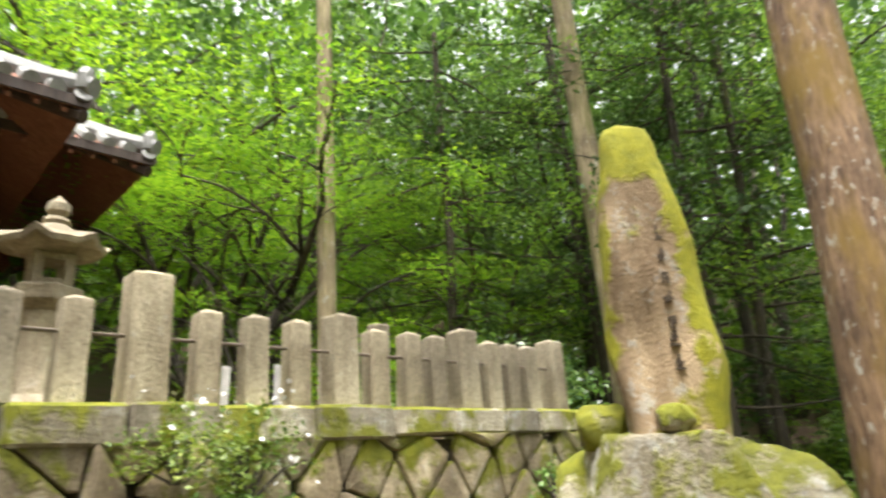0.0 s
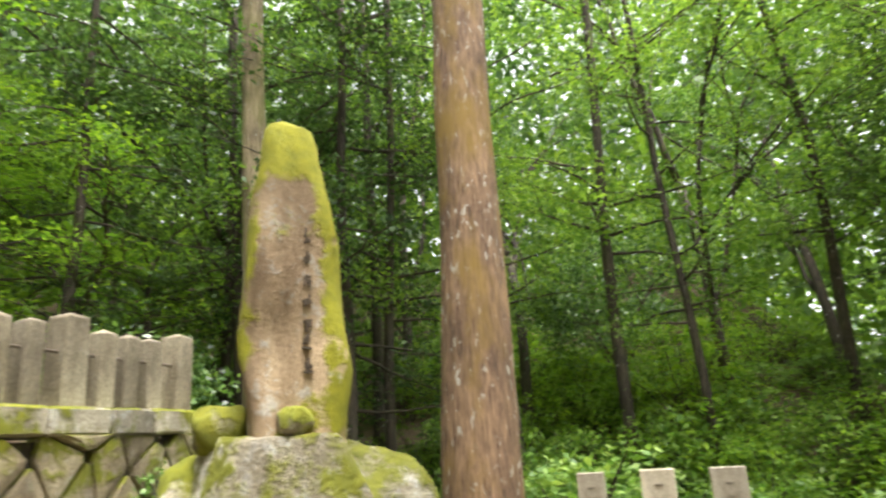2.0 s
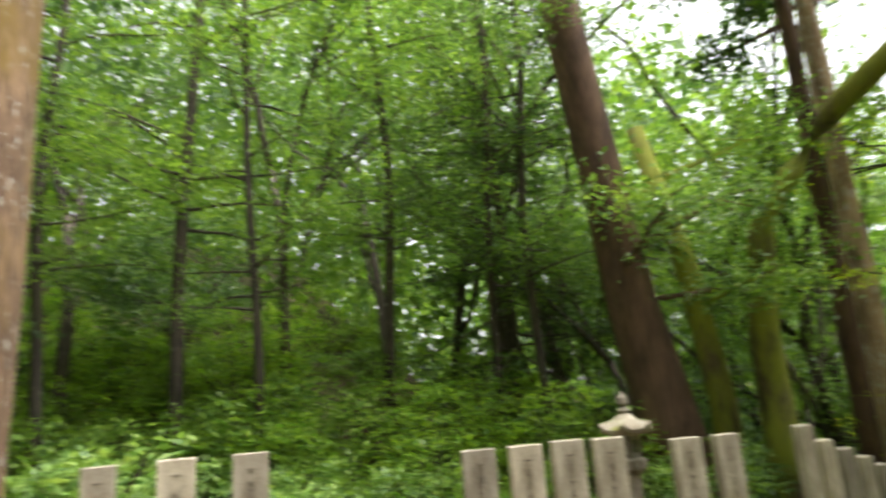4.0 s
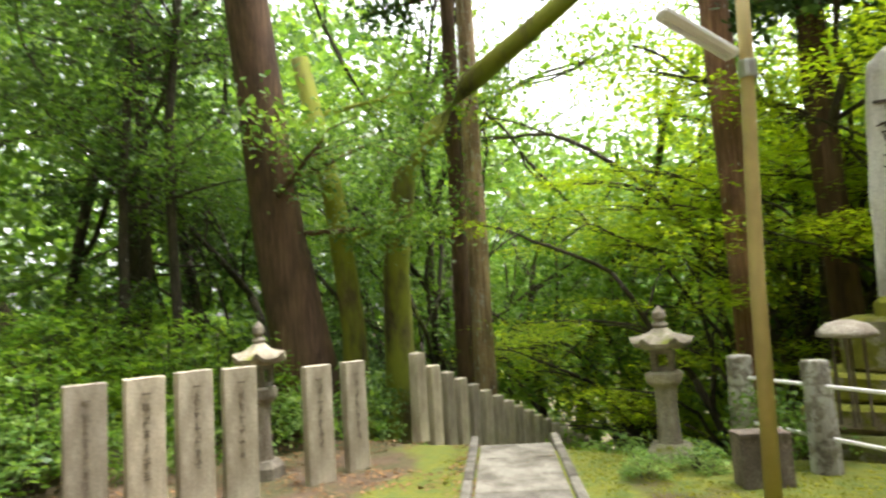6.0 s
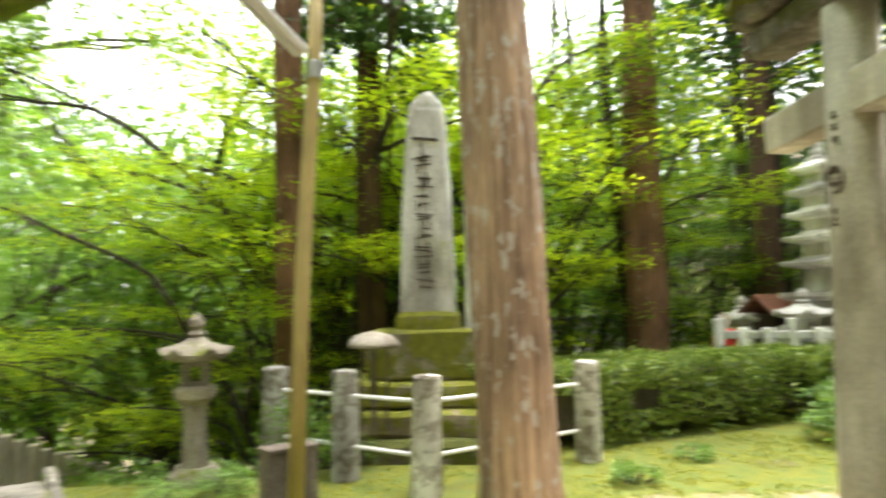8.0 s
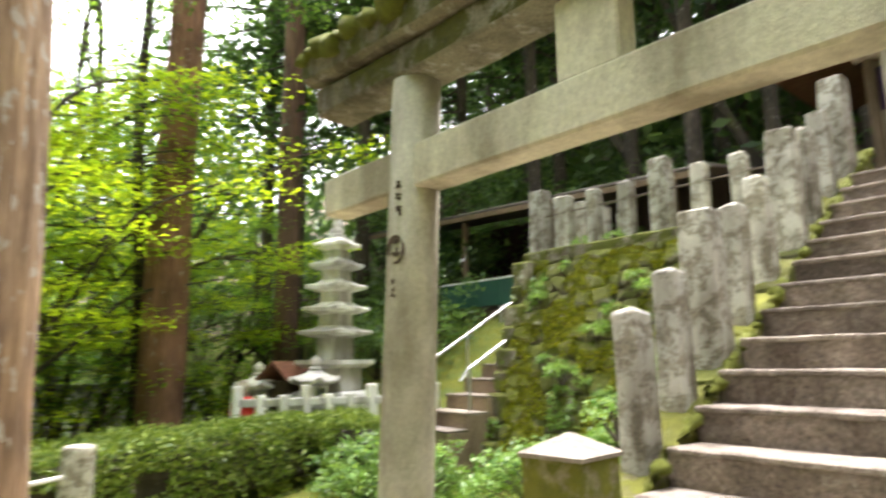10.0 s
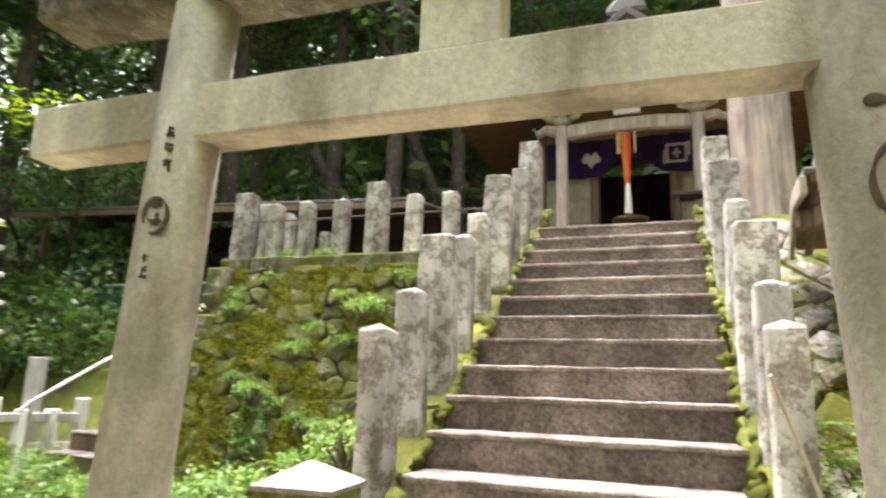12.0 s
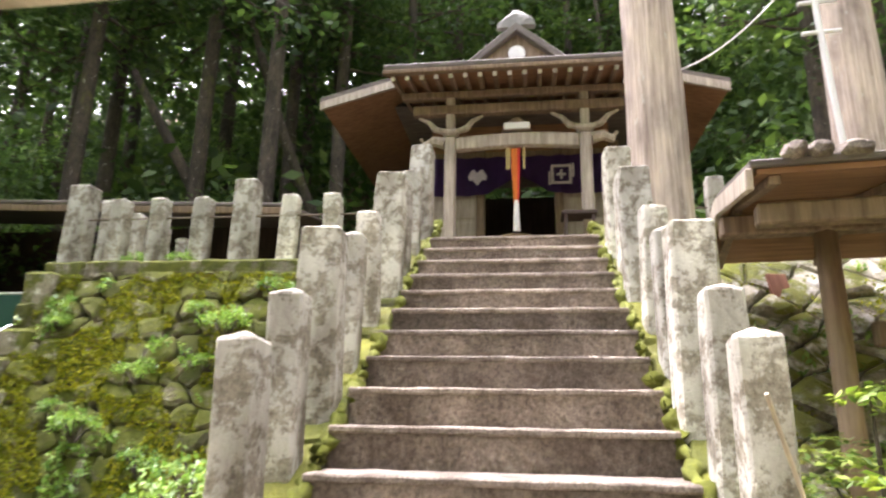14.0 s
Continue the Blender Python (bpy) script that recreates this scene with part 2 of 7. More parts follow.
M_MONO = stone("brown_monolith", (0.36, 0.23, 0.12), (0.74, 0.57, 0.37), moss=0.28, top_moss=0.5, lichen=0.6, scale=1.0, moss_col=((0.12, 0.13, 0.01), (0.52, 0.49, 0.02)), streak=0.3, bump=0.35, speckle=0.3, flank=True)
M_ROCK = stone("mossy_boulder", (0.30, 0.26, 0.18), (0.62, 0.57, 0.44), moss=0.345, top_moss=0.10, lichen=0.8, moss_col=MOSSY, bump=0.9)
M_STELE = stone("pale_stele", (0.60, 0.595, 0.59), (0.84, 0.83, 0.82), moss=0.06, top_moss=0.25, lichen=0.25, streak=0.3, speckle=0.35)
M_PEDESTAL = stone("green_pedestal", (0.22, 0.20, 0.13), (0.42, 0.38, 0.27), moss=0.43, top_moss=0.12, lichen=0.35, moss_col=((0.05, 0.06, 0.008), (0.22, 0.22, 0.02)))
M_STELEBASE = stone("bright_mossy_base", (0.22, 0.20, 0.13), (0.44, 0.40, 0.29), moss=0.45, top_moss=0.1, lichen=0.4, moss_col=((0.06, 0.075, 0.01), (0.29, 0.28, 0.02)))
M_MOSS = plain("moss_cushion", (0.125, 0.14, 0.015), 0.95, 0, 0.7, 30, 1.0)
M_SIDERISER = stone("brown_side_riser", (0.20, 0.14, 0.10), (0.36, 0.27, 0.20), moss=0.1, top_moss=0.0, lichen=0.1)
M_NAME = stone("plain_name_stone", (0.45, 0.40, 0.31), (0.62, 0.56, 0.45), moss=0.02, top_moss=0.15, lichen=0.05, bump=0.2, speckle=0.3)
M_LANTERN = stone("lantern_stone", (0.28, 0.25, 0.20), (0.55, 0.50, 0.41), moss=0.20, top_moss=0.15, lichen=0.35)
M_PAGODA = stone("pale_pagoda_granite", (0.78, 0.77, 0.75), (0.88, 0.87, 0.85), moss=-0.1, top_moss=0.0, lichen=0.1, bump=0.15, speckle=0.2)
M_PAVING = stone("grey_paving", (0.17, 0.155, 0.135), (0.30, 0.28, 0.245), moss=0.16, top_moss=0.0, lichen=0.1, bump=0.3)
M_CARVE = plain("worn_carving", (0.085, 0.062, 0.04), 0.95, 0, 0.5, 40)
M_FADED = plain("faded_ink", (0.19, 0.16, 0.12), 0.9)
M_INK = plain("carved_ink", (0.075, 0.06, 0.048), 0.9)
M_CEDAR = bark("cedar_bark", (0.15, 0.085, 0.045), (0.58, 0.42, 0.27), moss=0.22, lichen=0.85, stretch=0.04, moss_col=(0.30, 0.19, 0.05))
M_CEDARRED = bark("red_cedar_bark", (0.12, 0.058, 0.035), (0.36, 0.20, 0.12), lichen=0.15, stretch=0.05)
M_CEDARMOSS = bark("cedar_bark_pale_moss", (0.07, 0.04, 0.025), (0.36, 0.235, 0.14), moss=0.63, lichen=0.6, stretch=0.16, moss_col=(0.24, 0.15, 0.028))
M_TRUNKMOSS = bark("mossy_grey_bark", (0.19, 0.15, 0.09), (0.48, 0.40, 0.25), moss=0.5, lichen=0.4, stretch=0.12, moss_col=(0.17, 0.17, 0.04))
M_CEDARPALE = bark("pale_cedar_bark", (0.26, 0.20, 0.16), (0.64, 0.56, 0.48), lichen=0.3, stretch=0.03)
M_CEDARDARK = bark("dark_cedar_bark", (0.06, 0.035, 0.025), (0.20, 0.12, 0.075), stretch=0.05)
M_BARK = bark("grey_bark", (0.03, 0.026, 0.02), (0.11, 0.09, 0.065), moss=0.25, lichen=0.1, stretch=0.25)
M_BARKMOSS = bark("mossy_bark", (0.07, 0.055, 0.03), (0.18, 0.15, 0.07), moss=0.95, stretch=0.3, moss_col=(0.27, 0.30, 0.03))
M_MAPLE = leaves("maple_leaves", [(0.17, 0.29, 0.015), (0.29, 0.40, 0.02), (0.44, 0.53, 0.025), (0.36, 0.46, 0.03)], 0.6)
M_MAPLEGREEN = leaves("green_maple_leaves", [(0.075, 0.175, 0.02), (0.125, 0.24, 0.03), (0.23, 0.35, 0.04), (0.16, 0.285, 0.03)], 0.58)
M_FRESH = leaves("fresh_leaves", [(0.085, 0.175, 0.04), (0.145, 0.255, 0.05), (0.25, 0.385, 0.08), (0.11, 0.205, 0.05)], 0.5)
M_DARKLEAF = leaves("evergreen_leaves", [(0.045, 0.095, 0.035), (0.08, 0.16, 0.05), (0.14, 0.25, 0.08), (0.22, 0.34, 0.12)], 0.42, 0.35, 0.6)
M_NEEDLE = leaves("cedar_needles", [(0.036, 0.072, 0.03), (0.062, 0.118, 0.042), (0.105, 0.17, 0.06)], 0.4, 0.6)
M_HEDGE = leaves("hedge_leaves", [(0.07, 0.13, 0.025), (0.14, 0.22, 0.04), (0.26, 0.34, 0.07), (0.34, 0.42, 0.12)], 0.3, 0.5)
M_FERN = leaves("fern_leaves", [(0.09, 0.19, 0.05), (0.19, 0.32, 0.09), (0.33, 0.46, 0.16)], 0.4)
M_LITTER = leaves("dry_leaves", [(0.10, 0.055, 0.03), (0.22, 0.12, 0.06), (0.34, 0.21, 0.12), (0.16, 0.09, 0.05)], 0.1, 0.8, 0.2)
M_MOSSTIP = leaves("moss_tips", [(0.09, 0.11, 0.012), (0.20, 0.22, 0.02), (0.34, 0.33, 0.03), (0.13, 0.19, 0.03)], 0.25, 0.9, 0.1)
M_BANK = stone("pale_bank_stone", (0.20, 0.18, 0.13), (0.60, 0.55, 0.46), moss=0.31, top_moss=0.15, lichen=1.0, moss_col=((0.05, 0.065, 0.01), (0.22, 0.22, 0.02)))
M_WOOD = wood("weathered_wood", (0.13, 0.085, 0.055), (0.32, 0.235, 0.16))
M_WOODPALE = wood("greyed_wood", (0.28, 0.235, 0.185), (0.55, 0.48, 0.40))
M_TANWOOD = wood("tan_timber", (0.22, 0.15, 0.09), (0.42, 0.31, 0.20))
M_SOFFIT = wood("brown_boards", (0.20, 0.10, 0.05), (0.36, 0.20, 0.10), stretch=(1, 0.08, 1))
M_REDWOOD = wood("reddish_rafters", (0.17, 0.065, 0.035), (0.32, 0.14, 0.08), stretch=(0.1, 1, 1))
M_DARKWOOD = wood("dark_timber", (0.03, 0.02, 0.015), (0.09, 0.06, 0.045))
M_BARKROOF = wood("grey_roof_sheet", (0.075, 0.062, 0.055), (0.19, 0.165, 0.145), stretch=(1, 0.1, 1))
M_TILE = plain("grey_roof_tile", (0.24, 0.235, 0.22), 0.6, 0, 0.5, 14, 0.4)
M_METAL = plain("galvanised_metal", (0.55, 0.55, 0.53), 0.45, 0.8, 0.2)
M_RUST = plain("rusted_rod", (0.14, 0.11, 0.08), 0.8, 0.3, 0.4)
M_WHITE = plain("white_paint", (0.75, 0.74, 0.71), 0.5, 0, 0.1)
M_POLE = plain("yellowed_pole", (0.46, 0.36, 0.14), 0.6, 0, 0.3, 5)
M_CANE = plain("dry_cane", (0.50, 0.43, 0.31), 0.7, 0, 0.3, 20)
M_GREEN = plain("green_panel", (0.014, 0.07, 0.052), 0.5, 0, 0.3, 3)
M_BLACK = plain("black_void", (0.012, 0.011, 0.010), 0.9)
M_PURPLE = plain("purple_curtain", (0.055, 0.022, 0.11), 0.9, 0, 0.4, 4)
M_ORANGE = plain("orange_cloth", (0.58, 0.16, 0.02), 0.8, 0, 0.2)
M_RED = plain("red_cloth", (0.55, 0.03, 0.02), 0.8, 0, 0.2)
M_CREST = plain("pale_print", (0.55, 0.50, 0.55), 0.9, 0, 0.2)
M_BRONZE = plain("bronze", (0.20, 0.14, 0.08), 0.4, 0.8)
M_PLASTIC = plain("dull_glass_tube", (0.75, 0.76, 0.74), 0.3, 0, 0.1)

# ---------------------------------------------------------------- builders


def part(name, bm, mat, parent=None, label="", smooth=False):
    me = bpy.data.meshes.new(name)
    bm.to_mesh(me)
    bm.free()
    me.materials.append(mat)
    if smooth:
        me.shade_smooth()
    ob = new(name, me)
    if parent is not None:
        ob.parent = parent
    if label:
        ob["label"] = label
    return ob


def share(name, me, parent, m):
    """One more piece on a mesh that is already there."""
    ob = new(name, me)
    ob.parent = parent
    ob.matrix_basis = m
    return ob


def thing(name, m, label, category, group="", kind=""):
    ob = new(name)
    ob.empty_display_size = 0.1
    ob.matrix_basis = m
    return tagged(ob, label, category, group, kind)


def rough_up(bm, amount, scale=3.0, seed=0.0, verts=None):
    for v in verts or bm.verts:
        p = v.co * scale + Vector((seed, seed * 1.7, -seed))
        v.co += Vector((noise.noise(p), noise.noise(p + Vector((31, 7, 5))), noise.noise(p + Vector((3, 57, 19))))) * amount


def box(bm, lo, hi, bevel=0.0, cuts=0):
    a, c = Vector(lo), Vector(hi)
    r = bmesh.ops.create_cube(bm, size=1.0)
    vs = r["verts"]
    for v in vs:
        v.co = Vector([(a[k] + c[k]) / 2 + v.co[k] * (c[k] - a[k]) for k in range(3)])
    if bevel:
        es = list({e for v in vs for e in v.link_edges})
        bmesh.ops.bevel(bm, geom=es, offset=bevel, segments=1, affect="EDGES")
    return vs


def boxed(lo, hi, bevel=0.006, rough=0.0, seed=0.0, cuts=0):
    bm = bmesh.new()
    box(bm, lo, hi, bevel)
    if cuts:
        bmesh.ops.subdivide_edges(bm, edges=bm.edges[:], cuts=cuts, use_grid_fill=True)
    if rough:
        rough_up(bm, rough, 4.0, seed)
    return bm


def lathe(bm, profile, n=16, square=False, turn=0.0):
    """Rings of (radius, height) joined from bottom to top and closed."""
    rings = []
    for r, z in profile:
        rings.append([bm.verts.new((r * math.cos(turn + 2 * math.pi * k / n), r * math.sin(turn + 2 * math.pi * k / n), z)) for k in range(n)])
    for a, c in zip(rings, rings[1:]):
        for k in range(n):
            bm.faces.new((a[k], a[(k + 1) % n], c[(k + 1) % n], c[k]))
    bm.faces.new(rings[0][::-1])
    bm.faces.new(rings[-1])
    return bm


def tube(bm, pts, radii, n=8, wobble=0.0, seed=0.0):
    """A tapering round limb along points."""
    rings = []
    pts = [Vector(p) for p in pts]
    for i, p in enumerate(pts):
        d = (pts[min(i + 1, len(pts) - 1)] - pts[max(i - 1, 0)]).normalized()
        u = d.orthogonal().normalized() if abs(d.z) < 0.9 else Vector((1, 0, 0)).cross(d).normalized()
        w = d.cross(u)
        ring = []
        for k in range(n):
            a = 2 * math.pi * k / n
            q = u * math.cos(a) + w * math.sin(a)
            r = radii[i] * (1 + wobble * noise.noise(q * 1.5 + Vector((seed, i * 0.35, 0))))
            ring.append(bm.verts.new(p + q * r))
        rings.append(ring)
    for a, c in zip(rings, rings[1:]):
        for k in range(n):
            bm.faces.new((a[k], a[(k + 1) % n], c[(k + 1) % n], c[k]))
    bm.faces.new(rings[0][::-1])
    bm.faces.new(rings[-1])
    return bm


def rod(pts, r, n=6):
    return tube(bmesh.new(), pts, [r] * len(pts), n)


def post_mesh(name, w, h, seed, mat, peak=0.03, rough=0.006, d=None, foot=0.0):
    """A squared stone post with a low pyramid head and softened, uneven edges; its foot is at z = 0."""
    d = d or w
    bm = bmesh.new()
    rings = []
    prof = [(-foot, 1.04), (h * 0.35, 1.0), (h * 0.7, 1.0), (h - peak - 0.012, 0.98), (h - peak, 0.92), (h, 0.05)]
    c = 0.16
    for z, s in prof:
        x, y = w / 2 * s, d / 2 * s
        pts = [(x, -y + c * y), (x, y - c * y), (x - c * x, y), (-x + c * x, y), (-x, y - c * y), (-x, -y + c * y), (-x + c * x, -y), (x - c * x, -y)]
        rings.append([bm.verts.new((p[0], p[1], z)) for p in pts])
    for a, e in zip(rings, rings[1:]):
        for k in range(8):
            bm.faces.new((a[k], a[(k + 1) % 8], e[(k + 1) % 8], e[k]))
    bm.faces.new(rings[0][::-1])
    bm.faces.new(rings[-1])
    rough_up(bm, rough, 9.0, seed)
    me = bpy.data.meshes.new(name)
    bm.to_mesh(me)
    bm.free()
    me.materials.append(mat)
    return me


def stone_mesh(name, poly, proud, mat, seed):
    """One wall stone: an irregular face, bevelled and proud of the joint. poly: corners (u, v); the face looks to -y."""
    bm = bmesh.new()
    cx, cy = sum(p[0] for p in poly) / len(poly), sum(p[1] for p in poly) / len(poly)
    rings = []
    for s, y in ((1.0, 0.10), (0.99, -proud * 0.4), (0.93, -proud * 0.85), (0.6, -proud * 1.1)):
        rings.append([bm.verts.new((cx + (u - cx) * s, y + 0.02 * noise.noise(Vector((u * 5, v * 5, seed + s))), cy + (v - cy) * s)) for u, v in poly])
    k = len(poly)
    for a, e in zip(rings, rings[1:]):
        for i in range(k):
            bm.faces.new((a[i], a[(i + 1) % k], e[(i + 1) % k], e[i]))
    bm.faces.new(rings[-1])
    bmesh.ops.recalc_face_normals(bm, faces=bm.faces[:])
    me = bpy.data.meshes.new(name)
    bm.to_mesh(me)
    bm.free()
    me.materials.append(mat)
    return me


def masonry(parent, u0, u1, v0, v1, size, mat, seed, squat=1.0, proud=0.06, diagonal=True):
    """Fills a wall face (u along, v up) with fitted stones on a jittered lattice; each stone is a child of parent."""
    rng = random.Random(seed)
    jit = {}

    def knot(i, j):
        if (i, j) not in jit:
            w = 0.24 if diagonal else 0.33
            jit[i, j] = (rng.uniform(-w, w) * size, rng.uniform(-w, w) * size * squat)
        a, b = jit[i, j]
        return (u0 + i * size / 2 + a, v0 + j * size * squat / 2 + b)

    ni, nj = int((u1 - u0) / size * 2) + 2, int((v1 - v0) / size / squat * 2) + 2
    for i in range(-1, ni):
        for j in range(-1, nj):
            if diagonal:
                if (i + j) % 2:
                    continue
                q = [knot(i - 1, j), knot(i, j - 1), knot(i + 1, j), knot(i, j + 1)]
            else:
                if i % 2 or j % 2:
                    continue
                o = (j // 2) % 2
                q = [knot(i + o, j), knot(i + 1 + o, j), knot(i + 2 + o, j), knot(i + 2 + o, j + 2), knot(i + 1 + o, j + 2), knot(i + o, j + 2)]
            cx, cy = sum(p[0] for p in q) / len(q), sum(p[1] for p in q) / len(q)
            # cut corners, then leave the joint open
            poly = []
            for k in range(len(q)):
                p0, p1, p2 = q[k - 1], q[k], q[(k + 1) % len(q)]
                f = rng.uniform(0.04, 0.12) if diagonal else rng.uniform(0.06, 0.3)
                poly += [(p1[0] + (p0[0] - p1[0]) * f, p1[1] + (p0[1] - p1[1]) * f), (p1[0] + (p2[0] - p1[0]) * f, p1[1] + (p2[1] - p1[1]) * f)]
            gap = 0.008 / size * 2
            poly = [(min(max(cx + (u - cx) * (1 - gap), u0), u1), min(max(cy + (v - cy) * (1 - gap), v0), v1)) for u, v in poly]
            area = abs(sum(poly[k - 1][0] * poly[k][1] - poly[k][0] * poly[k - 1][1] for k in range(len(poly)))) / 2
            if area < 0.12 * size * size * squat:
                continue
            me = stone_mesh("stone", poly, proud * rng.uniform(0.6, 1.4), mat, rng.uniform(0, 50))
            share("stone", me, parent, Matrix.Identity(4))


def moss_row(parent, a, c, r, seed):
    """An uneven cushion of moss along an edge."""
    a, c = Vector(a), Vector(c)
    n = max(6, int((c - a).length / 0.035))
    pts = [a.lerp(c, k / n) + Vector((noise.noise(Vector((k * 0.7, seed, 1))), noise.noise(Vector((k * 0.7, seed, 5))), noise.noise(Vector((k * 0.6, seed, 9))))) * r * 0.7 for k in range(n + 1)]
    rad = [max(0.004, r * (0.55 + 1.1 * noise.noise(Vector((k * 0.45, seed * 3.1, 2))))) for k in range(n + 1)]
    bm = tube(bmesh.new(), pts, rad, 7, 0.5, seed)
    rough_up(bm, r * 0.22, 30, seed)
    return part("moss_cushion", bm, M_MOSS, parent, "bright green moss", True)


# ---------------------------------------------------------------- the ground, one sheet


def smooth(a, b, x):
    t = min(max((x - a) / (b - a), 0.0), 1.0)
    return t * t * (3 - 2 * t)


STAIR_X, STAIR_Z, RISE, TREAD = -2.62, 1.14, 0.184, 0.303


def ground_z(x, y):
    z = 0.02 * noise.noise(Vector((x * 0.7, y * 0.7, 0)))
    # terrace behind the north wall and the slope over it
    z += 1.83 * smooth(3.62, 3.95, y) * (1 - smooth(5.0, 7.0, x))
    z += 0.35 * max(0, y - 9.5) + 0.9 * smooth(4.0, 9.0, y) * smooth(5.0, 7.0, x)
    # the wooded rise to the east
    z += 0.46 * min(16.0, max(0, x - 8.6)) * smooth(-9, -3, y)
    # the stairs going down to the south-east
    s = (x - BROW.x) * 0.186 + (y - BROW.y) * -0.982
    w = (x - BROW.x) * 0.982 + (y - BROW.y) * 0.186
    z -= min(9.0, max(0, s - 0.05) * 0.55) * smooth(-3.3, -1.3, w)
    # falls away to the south
    z -= 0.32 * max(0, -12.0 - y) * smooth(-5, 0, x)
    z = max(z, -9.0)
    # the hill to the west, with the shrine's terrace
    inside = smooth(-7.4, -6.6, y) * (1 - smooth(6, 9, y))
    hill = 0.60 * min(2.5, max(0, -4.0 - x)) + 1.0 * smooth(-5.6, -8.2, x) + 0.62 * max(0, -9.2 - x)
    shelf = 2.68 * smooth(-4.9, -5.5, x) + 0.27 * smooth(-5.9, -6.8, x) + 0.62 * max(0, -11.5 - x)
    right = smooth(-1.7, -1.0, y)
    bank = 2.9 * smooth(-3.7, -6.0, x) + 0.62 * max(0, -11.5 - x)
    z += inside * (shelf * (1 - right) + bank * right) + (1 - inside) * hill if x < 0 else 0
    # room for the side steps
    u, v = -(x + 4.16) * 0.990 + (y + 7.44) * 0.139, -(x + 4.16) * 0.139 - (y + 7.44) * 0.990
    if -0.7 < u < 3.6 and abs(v) < 0.62:
        z = min(z, 0.46 + 0.63 * u - 0.2)
    if x > -6.4 and -3.85 < y < -1.2 and x < -0.6:
        z = min(z, STAIR_Z + (STAIR_X - x) * RISE / TREAD - 0.55)
    return z


def axis(lo, hi, fine, reach):
    v = list(np.arange(lo, hi, fine))
    step, p = fine, hi
    while p < reach:
        v.append(p)
        step *= 1.16
        p += step
    v.append(reach)
    step, p = fine, lo
    while p > -reach:
        step *= 1.16
        p -= step
        v.append(max(p, -reach))
    return sorted(set(round(float(q), 3) for q in v))


xs, ys = axis(-9, 9, 0.22, 900), axis(-12, 6, 0.22, 900)
me = bpy.data.meshes.new("ground")
verts = [(x, y, ground_z(x, y) if abs(x) < 60 and abs(y) < 60 else ground_z(max(-60, min(60, x)), max(-60, min(60, y)))) for y in ys for x in xs]
nx = len(xs)
faces = [(j * nx + i, j * nx + i + 1, (j + 1) * nx + i + 1, (j + 1) * nx + i) for j in range(len(ys) - 1) for i in range(nx - 1)]
me.from_pydata(verts, [], faces)
me.materials.append(M_GROUND)
me.shade_smooth()
tagged(new("ground", me), "brown soil with leaf litter and patches of yellow-green moss", "ground", kind="structure")

# ---------------------------------------------------------------- north wall with its coping
WALL_A = 3.50
wall = thing("wall_north", pose(0, WALL_A, 0), "dry retaining wall of diamond-laid stones with moss", "wall", kind="structure")
part("backing", boxed((-4.0, 0.03, -0.2), (4.78, 0.42, 1.66), 0), M_JOINT, wall)
end = part("end_face", boxed((4.72, 0.02, 0.2), (4.85, 0.6, 1.655), 0.02, 0.02), M_JOINT, wall)
x = -3.9
rng = random.Random(4)
while x < 4.82:
    w = min(rng.uniform(0.34, 0.62), 4.86 - x)
    low = 0.012 if x < 2.6 else 0.03
    part("coping_stone", boxed((x + 0.004, -0.05 - rng.uniform(0, 0.02), 1.655 + low), (x + w - 0.006, 0.40, 1.875 + rng.uniform(-0.006, 0.008)), 0.018, 0.012, x, 1), M_COPING, wall)
    x += w

# ---------------------------------------------------------------- stairs to the shrine
YL, YR = -3.30, -1.76


def stair_line(x):
    return STAIR_Z + (STAIR_X - x) * RISE / TREAD


stairs = thing("stone_stairs", pose(0, 0, 0), "steep flight of worn rough granite steps", "stairs", kind="structure")
for k in range(-5, 11):
    x0, z0 = STAIR_X - TREAD * k, STAIR_Z + RISE * k
    bm = bmesh.new()
    box(bm, (x0 - TREAD - 0.06, YL + 0.002, z0 - RISE - 0.02), (x0, YR - 0.002, z0 - 0.022), 0.012)
    bmesh.ops.subdivide_edges(bm, edges=[e for e in bm.edges if abs(e.verts[0].co.y - e.verts[1].co.y) > 0.4], cuts=22)
    bmesh.ops.subdivide_edges(bm, edges=[e for e in bm.edges if abs(e.verts[0].co.z - e.verts[1].co.z) > 0.08], cuts=2)
    rough_up(bm, 0.011, 17.0, k * 3.1)
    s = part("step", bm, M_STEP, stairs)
    # tread slab in a paler stone colour than the riser under it
    bm = bmesh.new()
    box(bm, (x0 - TREAD - 0.03, YL + 0.004, z0 - 0.034), (x0 + 0.008, YR - 0.004, z0), 0.008)
    bmesh.ops.subdivide_edges(bm, edges=[e for e in bm.edges if abs(e.verts[0].co.y - e.verts[1].co.y) > 0.4], cuts=22)
    rough_up(bm, 0.0045, 12.0, k * 5.3)
    part("tread", bm, M_TREAD, s, "paler tread")
terrace = thing("terrace_edge", pose(0, 0, 0), "stone slab at the head of the stairs", "paving", kind="structure")
part("slab", boxed((-7.3, YL - 0.1, 2.80), (STAIR_X - TREAD * 11 + 0.03, YR + 0.1, STAIR_Z + RISE * 10 - 0.004), 0.015, 0.01, 2, 2), M_TREAD, terrace)

